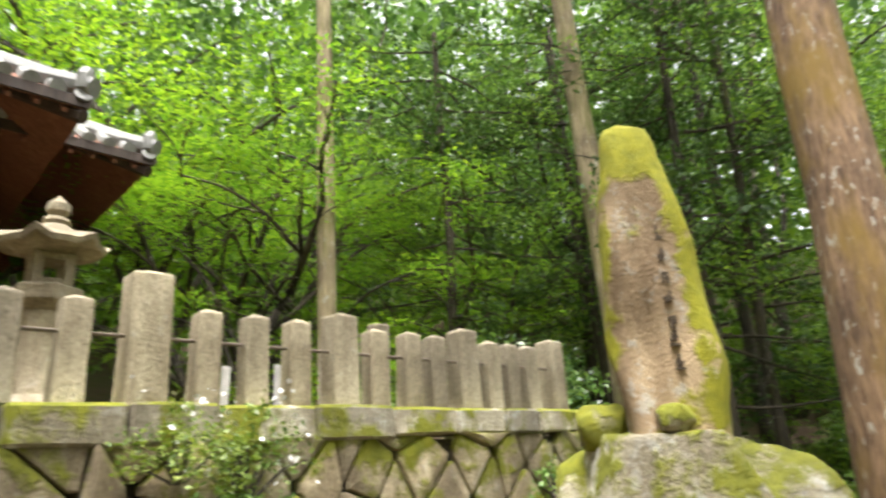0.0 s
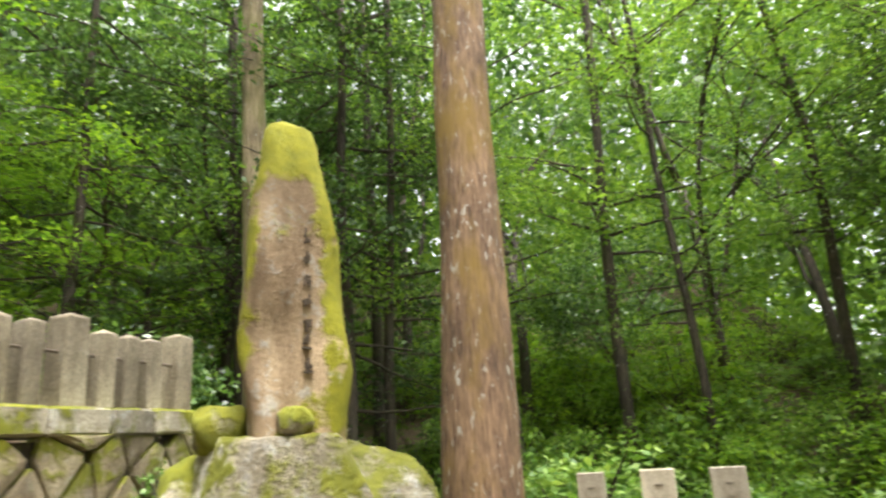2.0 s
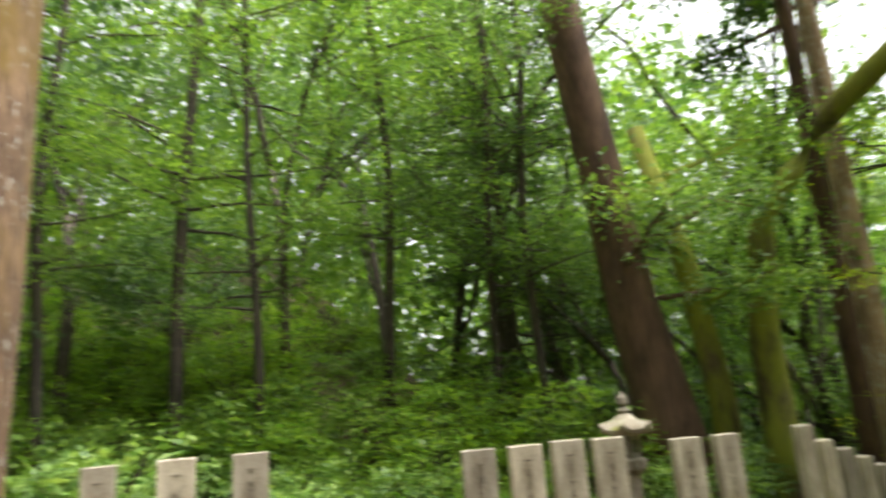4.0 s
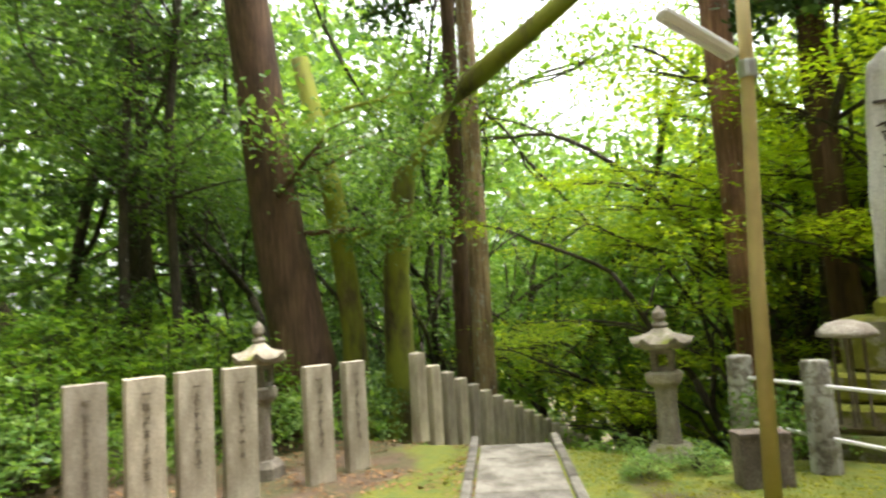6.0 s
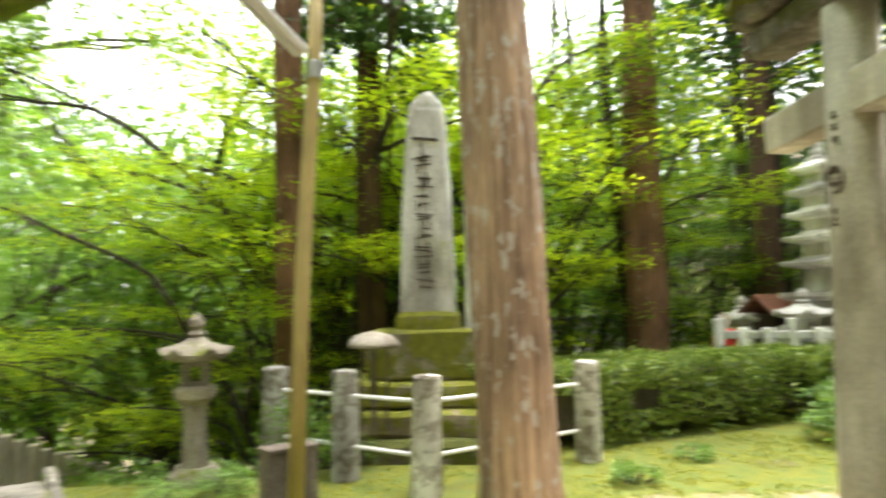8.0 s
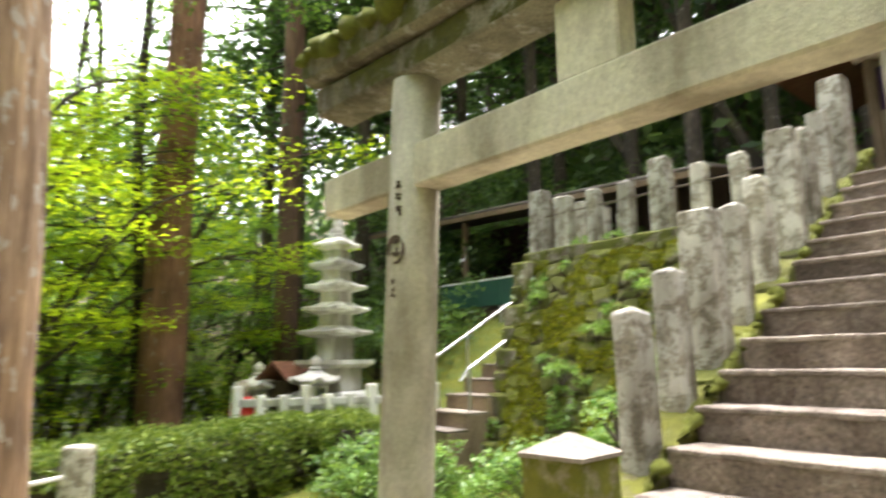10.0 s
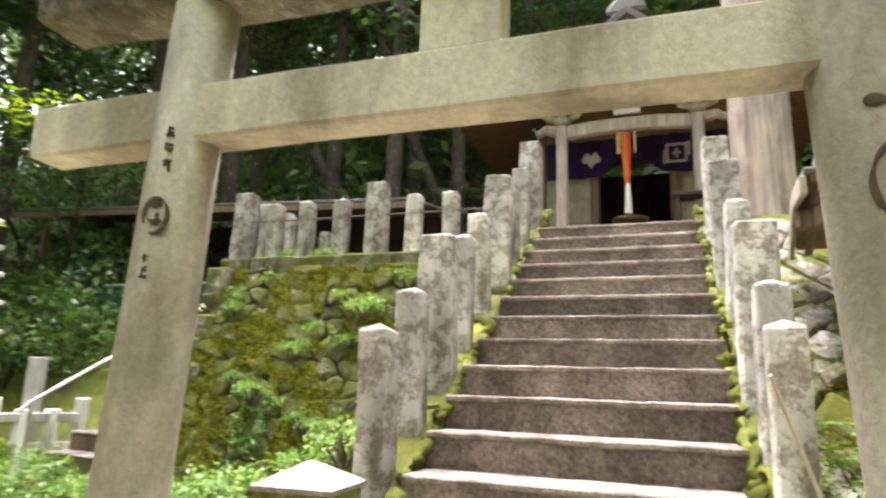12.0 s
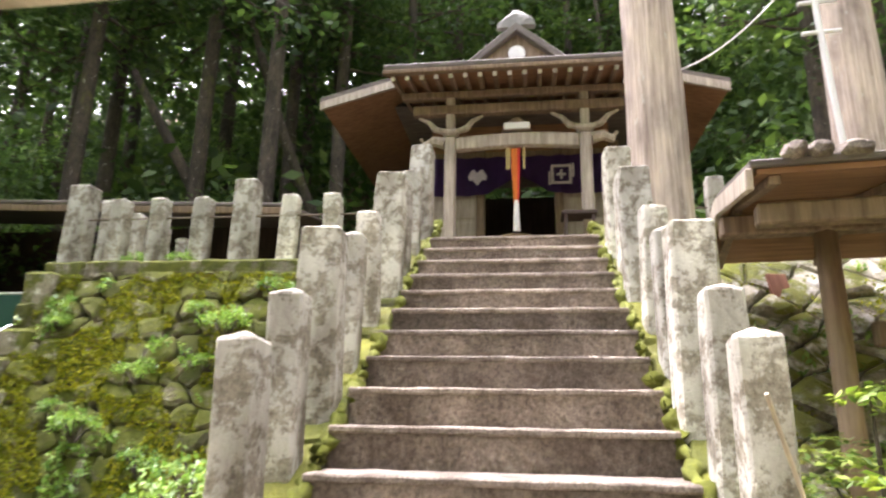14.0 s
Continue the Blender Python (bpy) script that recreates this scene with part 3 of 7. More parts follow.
# sloping stone kerbs on both sides of the stairs
for side, y0, y1 in (("left", YL - 0.26, YL), ("right", YR, YR + 0.26)):
    kerb = thing("stair_kerb", pose(0, 0, 0), "sloping stone kerb of the stairs, thick with moss", "kerb", "kerbs of the stairs", "structure")
    x = -1.35
    i = 0
    while x > -6.0:
        w = rng.uniform(0.42, 0.6)
        bm = bmesh.new()
        za, zb = stair_line(x) - 0.06, stair_line(x - w) - 0.06
        vs = box(bm, (x - w + 0.006, y0, 0), (x, y1, 1))
        for v in vs:
            f = (x - v.co.x) / w
            v.co.z = za + (zb - za) * f + (0 if v.co.z > 0.5 else -0.75)
        bmesh.ops.bevel(bm, geom=bm.edges[:], offset=0.02, segments=1, affect="EDGES")
        bmesh.ops.subdivide_edges(bm, edges=bm.edges[:], cuts=2, use_grid_fill=True)
        rough_up(bm, 0.05, 6.0, i * 2.3 + y0)
        part("kerb_stone", bm, M_PEDESTAL if i % 3 else M_MOSSWALL, kerb)
        ye = y1 if side == "left" else y0
        moss_row(kerb, (x, ye, za - 0.01), (x - w, ye, zb - 0.01), 0.05, i + y0)
        x -= w
        i += 1

# ---------------------------------------------------------------- retaining walls beside the stairs
west = thing("wall_west", Matrix.Translation((-4.62, -3.5, 0.3)) @ pose(0, 0, 0, 0, 0, 90) @ pose(0, 0, 0, -18.5, 0, 0), "steep retaining wall of rough stones under moss and weeds", "wall", kind="structure")
part("backing", boxed((-3.48, 0.03, -0.4), (0.0, 0.35, 2.60), 0), M_JOINT, west)
coping_w = thing("wall_coping", pose(-5.62, -3.5, 2.56), "dark coping stones under the fence", "coping", kind="structure")
y = -3.42
while y < 0.0:
    w = rng.uniform(0.4, 0.62)
    part("coping_stone", boxed((-0.25, y, 0.0), (0.27, min(y + w - 0.008, 0.05), 0.17), 0.02, 0.014, y, 1), M_MOSSWALL, coping_w)
    y += w
# the corner quoins
quoin = thing("wall_corner", pose(0, 0, 0), "pale corner stones of the retaining wall", "wall", kind="structure")
for k in range(9):
    z = 0.25 + k * 0.26
    x = -4.60 - (z - 0.3) * 0.335
    part("quoin", boxed((x - 0.42, -7.02 + 0.02 * (k % 2), z), (x + 0.03, -6.72 - 0.09 * (k % 2), z + 0.25), 0.03, 0.025, k, 1), M_MOSSWALL, quoin)
back = thing("wall_west_return", pose(0, 0, 0), "side of the retaining wall", "wall", kind="structure")
part("backing", boxed((-9.0, -6.98, -0.2), (-5.2, -6.7, 2.6), 0.02), M_MOSSWALL, back)
east = thing("wall_east_bank", Matrix.Translation((-2.75, -1.50, 0.0)) @ pose(0, 0, 0, 0, 0, 90) @ pose(0, 0, 0, -40, 0, 0), "bank of large pale stones with moss", "wall", kind="structure")
part("backing", boxed((0.0, 0.05, 0.0), (5.5, 0.4, 3.8), 0), M_JOINT, east)

# ---------------------------------------------------------------- paved path down to the lower stairs
path = thing("pavement", pose(BROW.x, BROW.y, 0.0, 0, 0, math.degrees(math.atan2(PATH_DIR.y, PATH_DIR.x))), "grey concrete path between narrow kerbs with moss beside it", "path", kind="structure")
px = -6.0
while px < 0.1:
    part("slab", boxed((px + 0.004, -0.36, -0.05), (px + 1.096 if px + 1.1 < 0.1 else 0.1, 0.36, 0.026), 0.01), M_PAVING, path)
    px += 1.1
for yy in (-0.47, 0.385):
    px = -6.0
    while px < 0.1:
        part("kerb_stone", boxed((px + 0.004, yy, -0.05), (px + 0.596, yy + 0.085, 0.028), 0.01), M_PAVING, path)
        px += 0.6
lower = thing("lower_stairs", pose(BROW.x, BROW.y, 0.0, 0, 0, -79.3), "stone steps going down through the wood", "stairs", kind="structure")
for k in range(24):
    part("step", boxed((0.1 + k * 0.3, -0.75, -0.17 * k - 0.4), (0.42 + k * 0.3, 0.75, -0.17 * (k + 1) + 0.02), 0.012), M_PAVING, lower)

# ---------------------------------------------------------------- stone fences
POSTS_A = [post_mesh("post", 0.145, 0.56, 1.3 * k, M_GRANITE) for k in range(3)]
MAINS_A = [post_mesh("post", 0.195, 0.635, 2.1 * k + 7, M_GRANITE) for k in range(2)]
BIG_A = post_mesh("post", 0.215, 0.735, 4.4, M_GRANITE)
fence = thing("stone_fence", pose(0, WALL_A + 0.16, 1.875), "row of squared pale granite posts joined by thin rods", "fence", "stone fences")
rng = random.Random(8)
for k, x in enumerate((-0.95, -0.65, -0.36, -0.07, 0.22, 0.51, 0.82, 1.175, 1.51, 1.81, 2.10, 2.43, 2.73, 3.02, 3.28, 3.60, 3.88, 4.13, 4.38, 4.70), -7):
    me = BIG_A if k == 0 else MAINS_A[k % 2] if k % 4 == 0 else POSTS_A[k % 3]
    share("post", me, fence, pose(x, rng.uniform(-0.01, 0.01), 0, rng.uniform(-1, 1), rng.uniform(-1.2, 1.2), rng.choice((0, 180)) + rng.uniform(-4, 4)))
part("rod", rod([(-1.2, -0.02, 0.36), (4.75, -0.02, 0.36)], 0.011), M_RUST, fence)

POSTS_B = [post_mesh("post", 0.155, 0.70, 3.3 * k + 2, M_POST, rough=0.012, foot=0.28) for k in range(3)]
MAINS_B = [post_mesh("post", 0.215, 0.86, 2.6 * k + 11, M_POST, rough=0.014, foot=0.32) for k in range(3)]
for side, y, xs_ in (("l", -3.43, (-2.30, -2.70, -3.13, -3.55, -4.02, -4.53, -4.98, -5.42, -5.93)), ("r", -1.63, (-2.32, -2.70, -3.10, -3.52, -3.97, -4.45, -4.90, -5.30))):
    rail = thing("stair_balustrade", pose(0, y, 0), "lichen-blotched stone posts climbing beside the stairs", "fence", "balustrades of the stairs")
    for k, x in enumerate(xs_):
        main = k in (2, 5, 8) if side == "l" else k in (2, 5, 7)
        me = (MAINS_B if main else POSTS_B)[k % 3]
        share("post", me, rail, pose(x, 0, stair_line(x) + 0.02, rng.uniform(-1.5, 1.5), rng.uniform(-1.5, 1.5), rng.uniform(-4, 4) + 90 * (k % 2)))

fence = thing("terrace_fence", pose(-5.52, 0, 2.73), "row of lichened stone posts with a thin rod on the wall", "fence", "stone fences")
for k, y in enumerate((-6.76, -6.33, -5.91, -5.48, -5.04, -4.61, -4.19)):
    me = MAINS_B[k % 3] if k in (0, 4) else POSTS_B[k % 3]
    share("post", me, fence, pose(0, y, -0.03, rng.uniform(-1, 1), rng.uniform(-1, 1), 90 * (k % 2) + rng.uniform(-4, 4)))
part("rod", rod([(0.02, -6.8, 0.45), (0.02, -3.7, 0.45)], 0.010), M_RUST, fence)
fence = thing("rear_fence", pose(-6.6, 0, 2.9), "second row of smaller stone posts along the terrace", "fence", "stone fences")
for k, x in enumerate((0.65, 0.2, -0.3, -0.8)):
    share("post", POSTS_B[k % 3], fence, pose(x, -6.75, -0.05, 0, 0, 90 * k))
fence = thing("terrace_fence", pose(-6.1, 0, 2.85), "lichened stone posts with a rod beyond the stairs", "fence", "stone fences")
for k, y in enumerate((-1.35, -0.62, 0.1, 0.8)):
    share("post", POSTS_B[k % 3], fence, pose(0, y, 0.12, 0, 0, 90 * k))
part("rod", rod([(0, -1.4, 0.5), (0, 0.85, 0.5)], 0.010), M_RUST, fence)

for y in (-3.47, -1.52):
    nw = thing("newel_post", pose(-1.78, y, -0.05, 0, 0, 4), "stout moss-covered stone newel with a pale pyramid cap", "stone post", "newels of the stairs")
    bm = bmesh.new()
    lathe(bm, [(0.235, 0), (0.23, 0.5), (0.225, 1.0)], 4, turn=math.pi / 4)
    bmesh.ops.subdivide_edges(bm, edges=bm.edges[:], cuts=3, use_grid_fill=True)
    rough_up(bm, 0.012, 6, y)
    part("shaft", bm, M_PEDESTAL, nw)
    bm = bmesh.new()
    lathe(bm, [(0.245, 1.0), (0.25, 1.02), (0.02, 1.105)], 4, turn=math.pi / 4)
    rough_up(bm, 0.004, 9, y)
    part("cap", bm, M_PALE, nw, "pale bare cap")

# fence of tall thin posts going down beside the lower stairs
DOWN = Vector((0.069, -1.210, -0.477))
TALL = [post_mesh("post", 0.17, 1.0, 5.1 * k + 3, M_NAME, peak=0.012, rough=0.006, d=0.13) for k in range(3)]
fence = thing("descending_fence", pose(5.56, -5.94, 0), "long row of slim pale stone posts stepping down the slope", "fence", "stone fences")
for k in range(40):
    q = DOWN * (0.225 * k)
    share("post", TALL[k % 3], fence, Matrix.Translation((q.x, q.y, q.z + (-0.04 if k == 0 else -0.10))) @ pose(0, 0, 0, rng.uniform(-0.6, 0.6), rng.uniform(-0.6, 0.6), math.degrees(math.atan2(DOWN.y, DOWN.x))))

# ---------------------------------------------------------------- gate


def strokes(rng, w, h, cells, mat, parent, thick=0.012, proud=0.004, gap=0.25):
    """Carved or inked signs that cannot be read: short bars, cell by cell down a column. Laid in the local x-z plane facing -y."""
    bm = bmesh.new()
    ch = h / cells
    for c in range(cells):
        zc = h / 2 - ch * (c + 0.5)
        s = ch * (1 - gap) / 2
        for k in range(rng.choice((4, 5, 6))):
            hz = k % 2 == 0
            lx, lz = (rng.uniform(0.5, 0.95) * w / 2, thick / 2) if hz else (thick / 2, rng.uniform(0.35, 0.8) * s)
            ox, oz = rng.uniform(-0.2, 0.2) * w, rng.uniform(-0.8, 0.8) * s
            m = Matrix.Translation((ox * (0 if hz else 1.6), 0, zc + oz)) @ pose(0, 0, 0, 0, rng.uniform(-12, 12), 0)
            vs = box(bm, (-lx, -proud, -lz), (lx, proud, lz))
            for v in vs:
                v.co = m @ v.co
    return tagged(part("inscription", bm, mat, parent, "carved signs, worn beyond reading"), kind="stuff")


def boulder_mesh(s):
    bm = bmesh.new()
    bmesh.ops.create_icosphere(bm, subdivisions=2, radius=1.0)
    for v in bm.verts:
        v.co = Vector((v.co.x * s[0], v.co.y * s[1], v.co.z * s[2]))
    return bm


GX, GL, GR = -0.825, -3.425, -1.675
gate = thing("torii", pose(GX, 0, 0), "pale stone shrine gate with a mossy top lintel", "shrine gate")
for y, s in ((GL, 1), (GR, -1)):
    bm = bmesh.new()
    tube(bm, [(0, y - 0.10 * s, -0.1), (0, y - 0.055 * s, 0.8), (0, y - 0.012 * s, 1.6), (0, y + 0.03 * s, 2.48)], [0.108, 0.104, 0.100, 0.097], 28)
    p = part("pillar", bm, M_TORII, gate, smooth=True)
    if s > 0:
        rg = random.Random(3)
        ins = strokes(rg, 0.042, 0.085, 2, M_CARVE, p, 0.008, 0.003, 0.05)
        ins.matrix_basis = pose(0.0995, y + 0.02, 1.80, 0, 0, 102)
        rgm = tube(bmesh.new(), [(0.036 * math.cos(a), 0, 0.05 * math.sin(a)) for a in np.linspace(-1.9, 3.6, 20)], [0.003 + 0.006 * abs(math.sin(k * 0.33)) for k in range(20)], 6)
        part("carved_ring", rgm, M_CARVE, p).matrix_basis = pose(0.0985, y + 0.02, 1.80, 0, 0, 102) @ Matrix.Diagonal((1, 0.4, 1, 1))
        ins = strokes(rg, 0.03, 0.08, 2, M_CARVE, p, 0.007, 0.003)
        ins.matrix_basis = pose(0.088, y - 0.036, 1.79, 0, 0, 70)
        ins = strokes(rg, 0.03, 0.09, 2, M_CARVE, p, 0.004, 0.002)
        ins.matrix_basis = pose(0.1, y + 0.005, 1.66, 0, 0, 95)
        ins = strokes(rg, 0.03, 0.15, 3, M_CARVE, p, 0.006, 0.003)
        ins.matrix_basis = pose(0.096, y + 0.035, 2.0, 0, 0, 105)
    else:
        rg = random.Random(5)
        rgm = tube(bmesh.new(), [(0.05 * math.cos(a) * (1 - 0.05 * a), 0, 0.10 - 0.035 * a + 0.04 * math.sin(a)) for a in np.linspace(0.3, 5.6, 20)], [0.004 + 0.007 * abs(math.sin(k * 0.4)) for k in range(20)], 6)
        part("carved_sign", rgm, M_CARVE, p).matrix_basis = pose(0.0995, y + 0.005, 1.77, 0, 0, 88) @ Matrix.Diagonal((0.8, 0.35, 0.8, 1))
        part("carved_dot", boulder_mesh((0.022, 0.005, 0.015)), M_CARVE, p).matrix_basis = pose(0.098, y - 0.01, 1.93, 0, 0, 92)
        ins = strokes(rg, 0.05, 0.08, 1, M_CARVE, p, 0.007, 0.003, 0.1)
        ins.matrix_basis = pose(0.099, y + 0.03, 1.72, 0, 0, 84)


def beam(lo, hi, bevel, rough, seed, mat, name, label="", bow=0.0, cuts=14):
    bm = bmesh.new()
    box(bm, lo, hi, bevel)
    bmesh.ops.subdivide_edges(bm, edges=[e for e in bm.edges if abs(e.verts[0].co.y - e.verts[1].co.y) > 0.3], cuts=cuts)
    mid, half = (lo[1] + hi[1]) / 2, (hi[1] - lo[1]) / 2
    for v in bm.verts:
        v.co.z += bow * abs((v.co.y - mid) / half) ** 2.5
    rough_up(bm, rough, 6, seed)
    return part(name, bm, mat, gate, label)


beam((-0.065, -3.99, 2.035), (0.065, -1.10, 2.205), 0.01, 0.004, 1, M_TORII, "tie_beam")
beam((-0.10, -4.02, 2.47), (0.10, -1.08, 2.60), 0.012, 0.012, 2, M_TORIITOP, "lower_lintel", bow=0.035)
beam((-0.13, -4.10, 2.603), (0.15, -0.88, 2.75), 0.02, 0.016, 3, M_TORIITOP, "top_lintel", "top lintel with thick moss along its edge", bow=0.07)
for s0, y0, y1 in ((1, -4.08, -3.5), (2, -3.54, -2.9), (5, -2.95, -2.5), (3, -2.6, -2.0), (4, -1.8, -1.1)):
    moss_row(gate, (0.145, y0, 2.745 + 0.06 * abs((y0 + 2.55) / 1.6) ** 2.5), (0.145, y1, 2.745 + 0.06 * abs((y1 + 2.55) / 1.6) ** 2.5), 0.066, s0)
part("centre_strut", boxed((-0.05, -2.66, 2.203), (0.05, -2.44, 2.475), 0.008, 0.003), M_TORII, gate)

# ---------------------------------------------------------------- monolith on its rock


def slab_stone(sections, n=20, rough=0.03, seed=0.0, scale=2.6, square=0.5):
    """A standing natural stone from (height, half width, half depth, shift) sections."""
    bm = bmesh.new()
    rings = []
    for z, a, d, sx in sections:
        ring = []
        for k in range(n):
            t = 2 * math.pi * k / n
            c, s = math.cos(t), math.sin(t)
            x = math.copysign(abs(c) ** square, c) * a + sx
            y = math.copysign(abs(s) ** square, s) * d
            ring.append(bm.verts.new((x, y, z)))
        rings.append(ring)
    for a, e in zip(rings, rings[1:]):
        for k in range(n):
            bm.faces.new((a[k], a[(k + 1) % n], e[(k + 1) % n], e[k]))
    bm.faces.new(rings[0][::-1])
    bm.faces.new(rings[-1])
    bmesh.ops.subdivide_edges(bm, edges=bm.edges[:], cuts=1, use_grid_fill=True)
    rough_up(bm, rough, scale, seed)
    rough_up(bm, rough * 0.35, scale * 4, seed + 9)
    return bm


MONO = Vector((3.21, 1.74, 1.62))
mono = thing("monument_stone", Matrix.Translation(MONO) @ pose(0, 0, 0, 0, 0, -58), "tall brown natural monument stone, its head and flanks mossy", "monument")
part("stone", slab_stone([(-0.14, 0.25, 0.17, 0.01), (0.0, 0.255, 0.18, 0.01), (0.25, 0.285, 0.19, 0.012), (0.5, 0.27, 0.18, -0.012), (0.75, 0.25, 0.17, -0.025), (1.0, 0.228, 0.165, -0.035), (1.25, 0.19, 0.15, -0.038), (1.45, 0.155, 0.13, -0.035), (1.6, 0.145, 0.125, -0.03), (1.68, 0.122, 0.11, -0.027), (1.72, 0.06, 0.05, -0.027)], seed=4, rough=0.05, square=0.42, n=28), M_MONO, mono, smooth=True)
for c in range(7):
    ins = strokes(random.Random(12 + c), 0.05, 0.085, 1, M_CARVE, mono, 0.012, 0.02, 0.1)
    ins.matrix_basis = pose(0.045 - 0.006 * (c % 2), -0.185 + 0.006 * c, 0.30 + 0.115 * c, -3, 0, 4)


def boulder(name, p, size, mat, label, seed, turn=0.0, cut=0.55, group=""):
    bm = bmesh.new()
    bmesh.ops.create_icosphere(bm, subdivisions=4, radius=1.0)
    for v in bm.verts:
        q = v.co.copy()
        q = Vector([math.copysign(abs(c) ** cut, c) for c in q])
        q *= 1 / max(1.0, q.length * 0.82)
        q += Vector((noise.noise(q * 1.3 + Vector((seed, 0, 0))), noise.noise(q * 1.3 + Vector((0, seed, 0))), noise.noise(q * 1.3 + Vector((0, 0, seed))))) * 0.22
        q += Vector((1, 1, 1)) * 0.04 * noise.noise(q * 5 + Vector((seed, 1, 2)))
        v.co = Vector((q.x * size[0], q.y * size[1], q.z * size[2]))
    ob = part(name, bm, mat, smooth=True)
    ob.matrix_basis = pose(*p, 0, 0, turn)
    return tagged(ob, label, "boulder", group)




def split_rock(p, size, mat, label, seed, turn, planes):
    """A broken rock: a lump cut by planes (direction and distance), with worn arrises."""
    bm = bmesh.new()
    bmesh.ops.create_icosphere(bm, subdivisions=5, radius=1.0)
    cuts = [(Vector(n).normalized(), d) for n, d in planes]
    for v in bm.verts:
        q = v.co * 1.25
        q += Vector((noise.noise(q + Vector((seed, 0, 0))), noise.noise(q + Vector((0, seed, 0))), noise.noise(q + Vector((0, 0, seed))))) * 0.18
        for n, d in cuts:
            over = q.dot(n) - d
            if over > 0:
                q -= n * over
        q += Vector((1, 1, 1)) * (0.025 * noise.noise(q * 4 + Vector((seed, 1, 2))) + 0.012 * noise.noise(q * 14))
        v.co = Vector((q.x * size[0], q.y * size[1], q.z * size[2]))
    ob = part("boulder", bm, mat, smooth=True)
    ob.matrix_basis = pose(*p, 0, 0, turn)
    return tagged(ob, label, "boulder")


split_rock((3.17, 1.78, 0.80), (0.44, 0.58, 0.85), M_ROCK, "large split boulder under the monument, pale where bare", 3.0, 20,
           [((0, 0, 1), 0.93), ((-1, 0.15, 0.45), 0.86), ((-0.75, -0.8, 0.35), 0.88), ((0.1, -1, 0.75), 0.92), ((-0.5, 0.9, 0.5), 0.9), ((0.3, -0.6, 0.9), 0.98)])
split_rock((3.40, 1.42, 0.60), (0.34, 0.38, 0.82), M_ROCK, "pale facetted boulder leaning on the large one", 6.0, -20,
           [((-0.2, -0.3, 1), 0.96), ((-1, -0.3, 0.4), 0.85), ((-0.3, -1, 0.6), 0.86)])
boulder("boulder", (3.40, 2.22, 0.80), (0.42, 0.42, 0.76), M_ROCK, "boulder with bright moss beside the monument", 8.0, 40, 0.7)
boulder("boulder", (3.10, 2.12, 1.64), (0.12, 0.13, 0.12), M_STELEBASE, "small boulder wholly under moss", 5.5, 30, 0.45)
boulder("stone", (3.06, 1.67, 1.655), (0.085, 0.12, 0.075), M_COPING, "smooth pale stone lying at the monument's foot", 2.2, -60, 0.8)

# ---------------------------------------------------------------- name stones


def name_stone(p, turn, w, h, seed, tilt=0.0):
    ob = thing("name_stone", pose(*p, tilt, 0, turn), "slim pale stone slab with an inscribed column of signs", "name stone", "row of name stones")
    bm = bmesh.new()
    box(bm, (-w / 2, -0.045, -0.1), (w / 2, 0.045, h), 0.006)
    bmesh.ops.subdivide_edges(bm, edges=bm.edges[:], cuts=1, use_grid_fill=True)
    rough_up(bm, 0.003, 7, seed)
    part("slab", bm, M_NAME, ob)
    rg = random.Random(int(seed * 10))
    bm = bmesh.new()
    box(bm, (-0.028, -0.050, h - 0.125), (0.032, -0.044, h - 0.113))
    part("first_sign", bm, M_FADED, ob, "a single level stroke")
    ins = strokes(rg, 0.058, h * 0.55, 6, M_FADED, ob, 0.0065, 0.004)
    ins.matrix_basis = pose(0.0, -0.047, h * 0.56)
    return ob


for k, (x, y, w) in enumerate(((6.02, 0.48, 0.23), (5.90, -0.06, 0.27), (5.92, -0.60, 0.27), (5.54, -2.38, 0.28), (5.40, -2.74, 0.28), (5.34, -3.10, 0.28), (5.29, -3.46, 0.27), (5.08, -4.10, 0.26), (5.14, -4.58, 0.235))):
    name_stone((x, y, 0), -92 if k < 3 else -102 + 4 * (k % 3), w, (1.16, 1.17, 1.16, 1.04, 1.05, 1.06, 1.05, 1.00, 0.99)[k], k + 0.5, rng.uniform(-1, 1))

# ---------------------------------------------------------------- stone lanterns


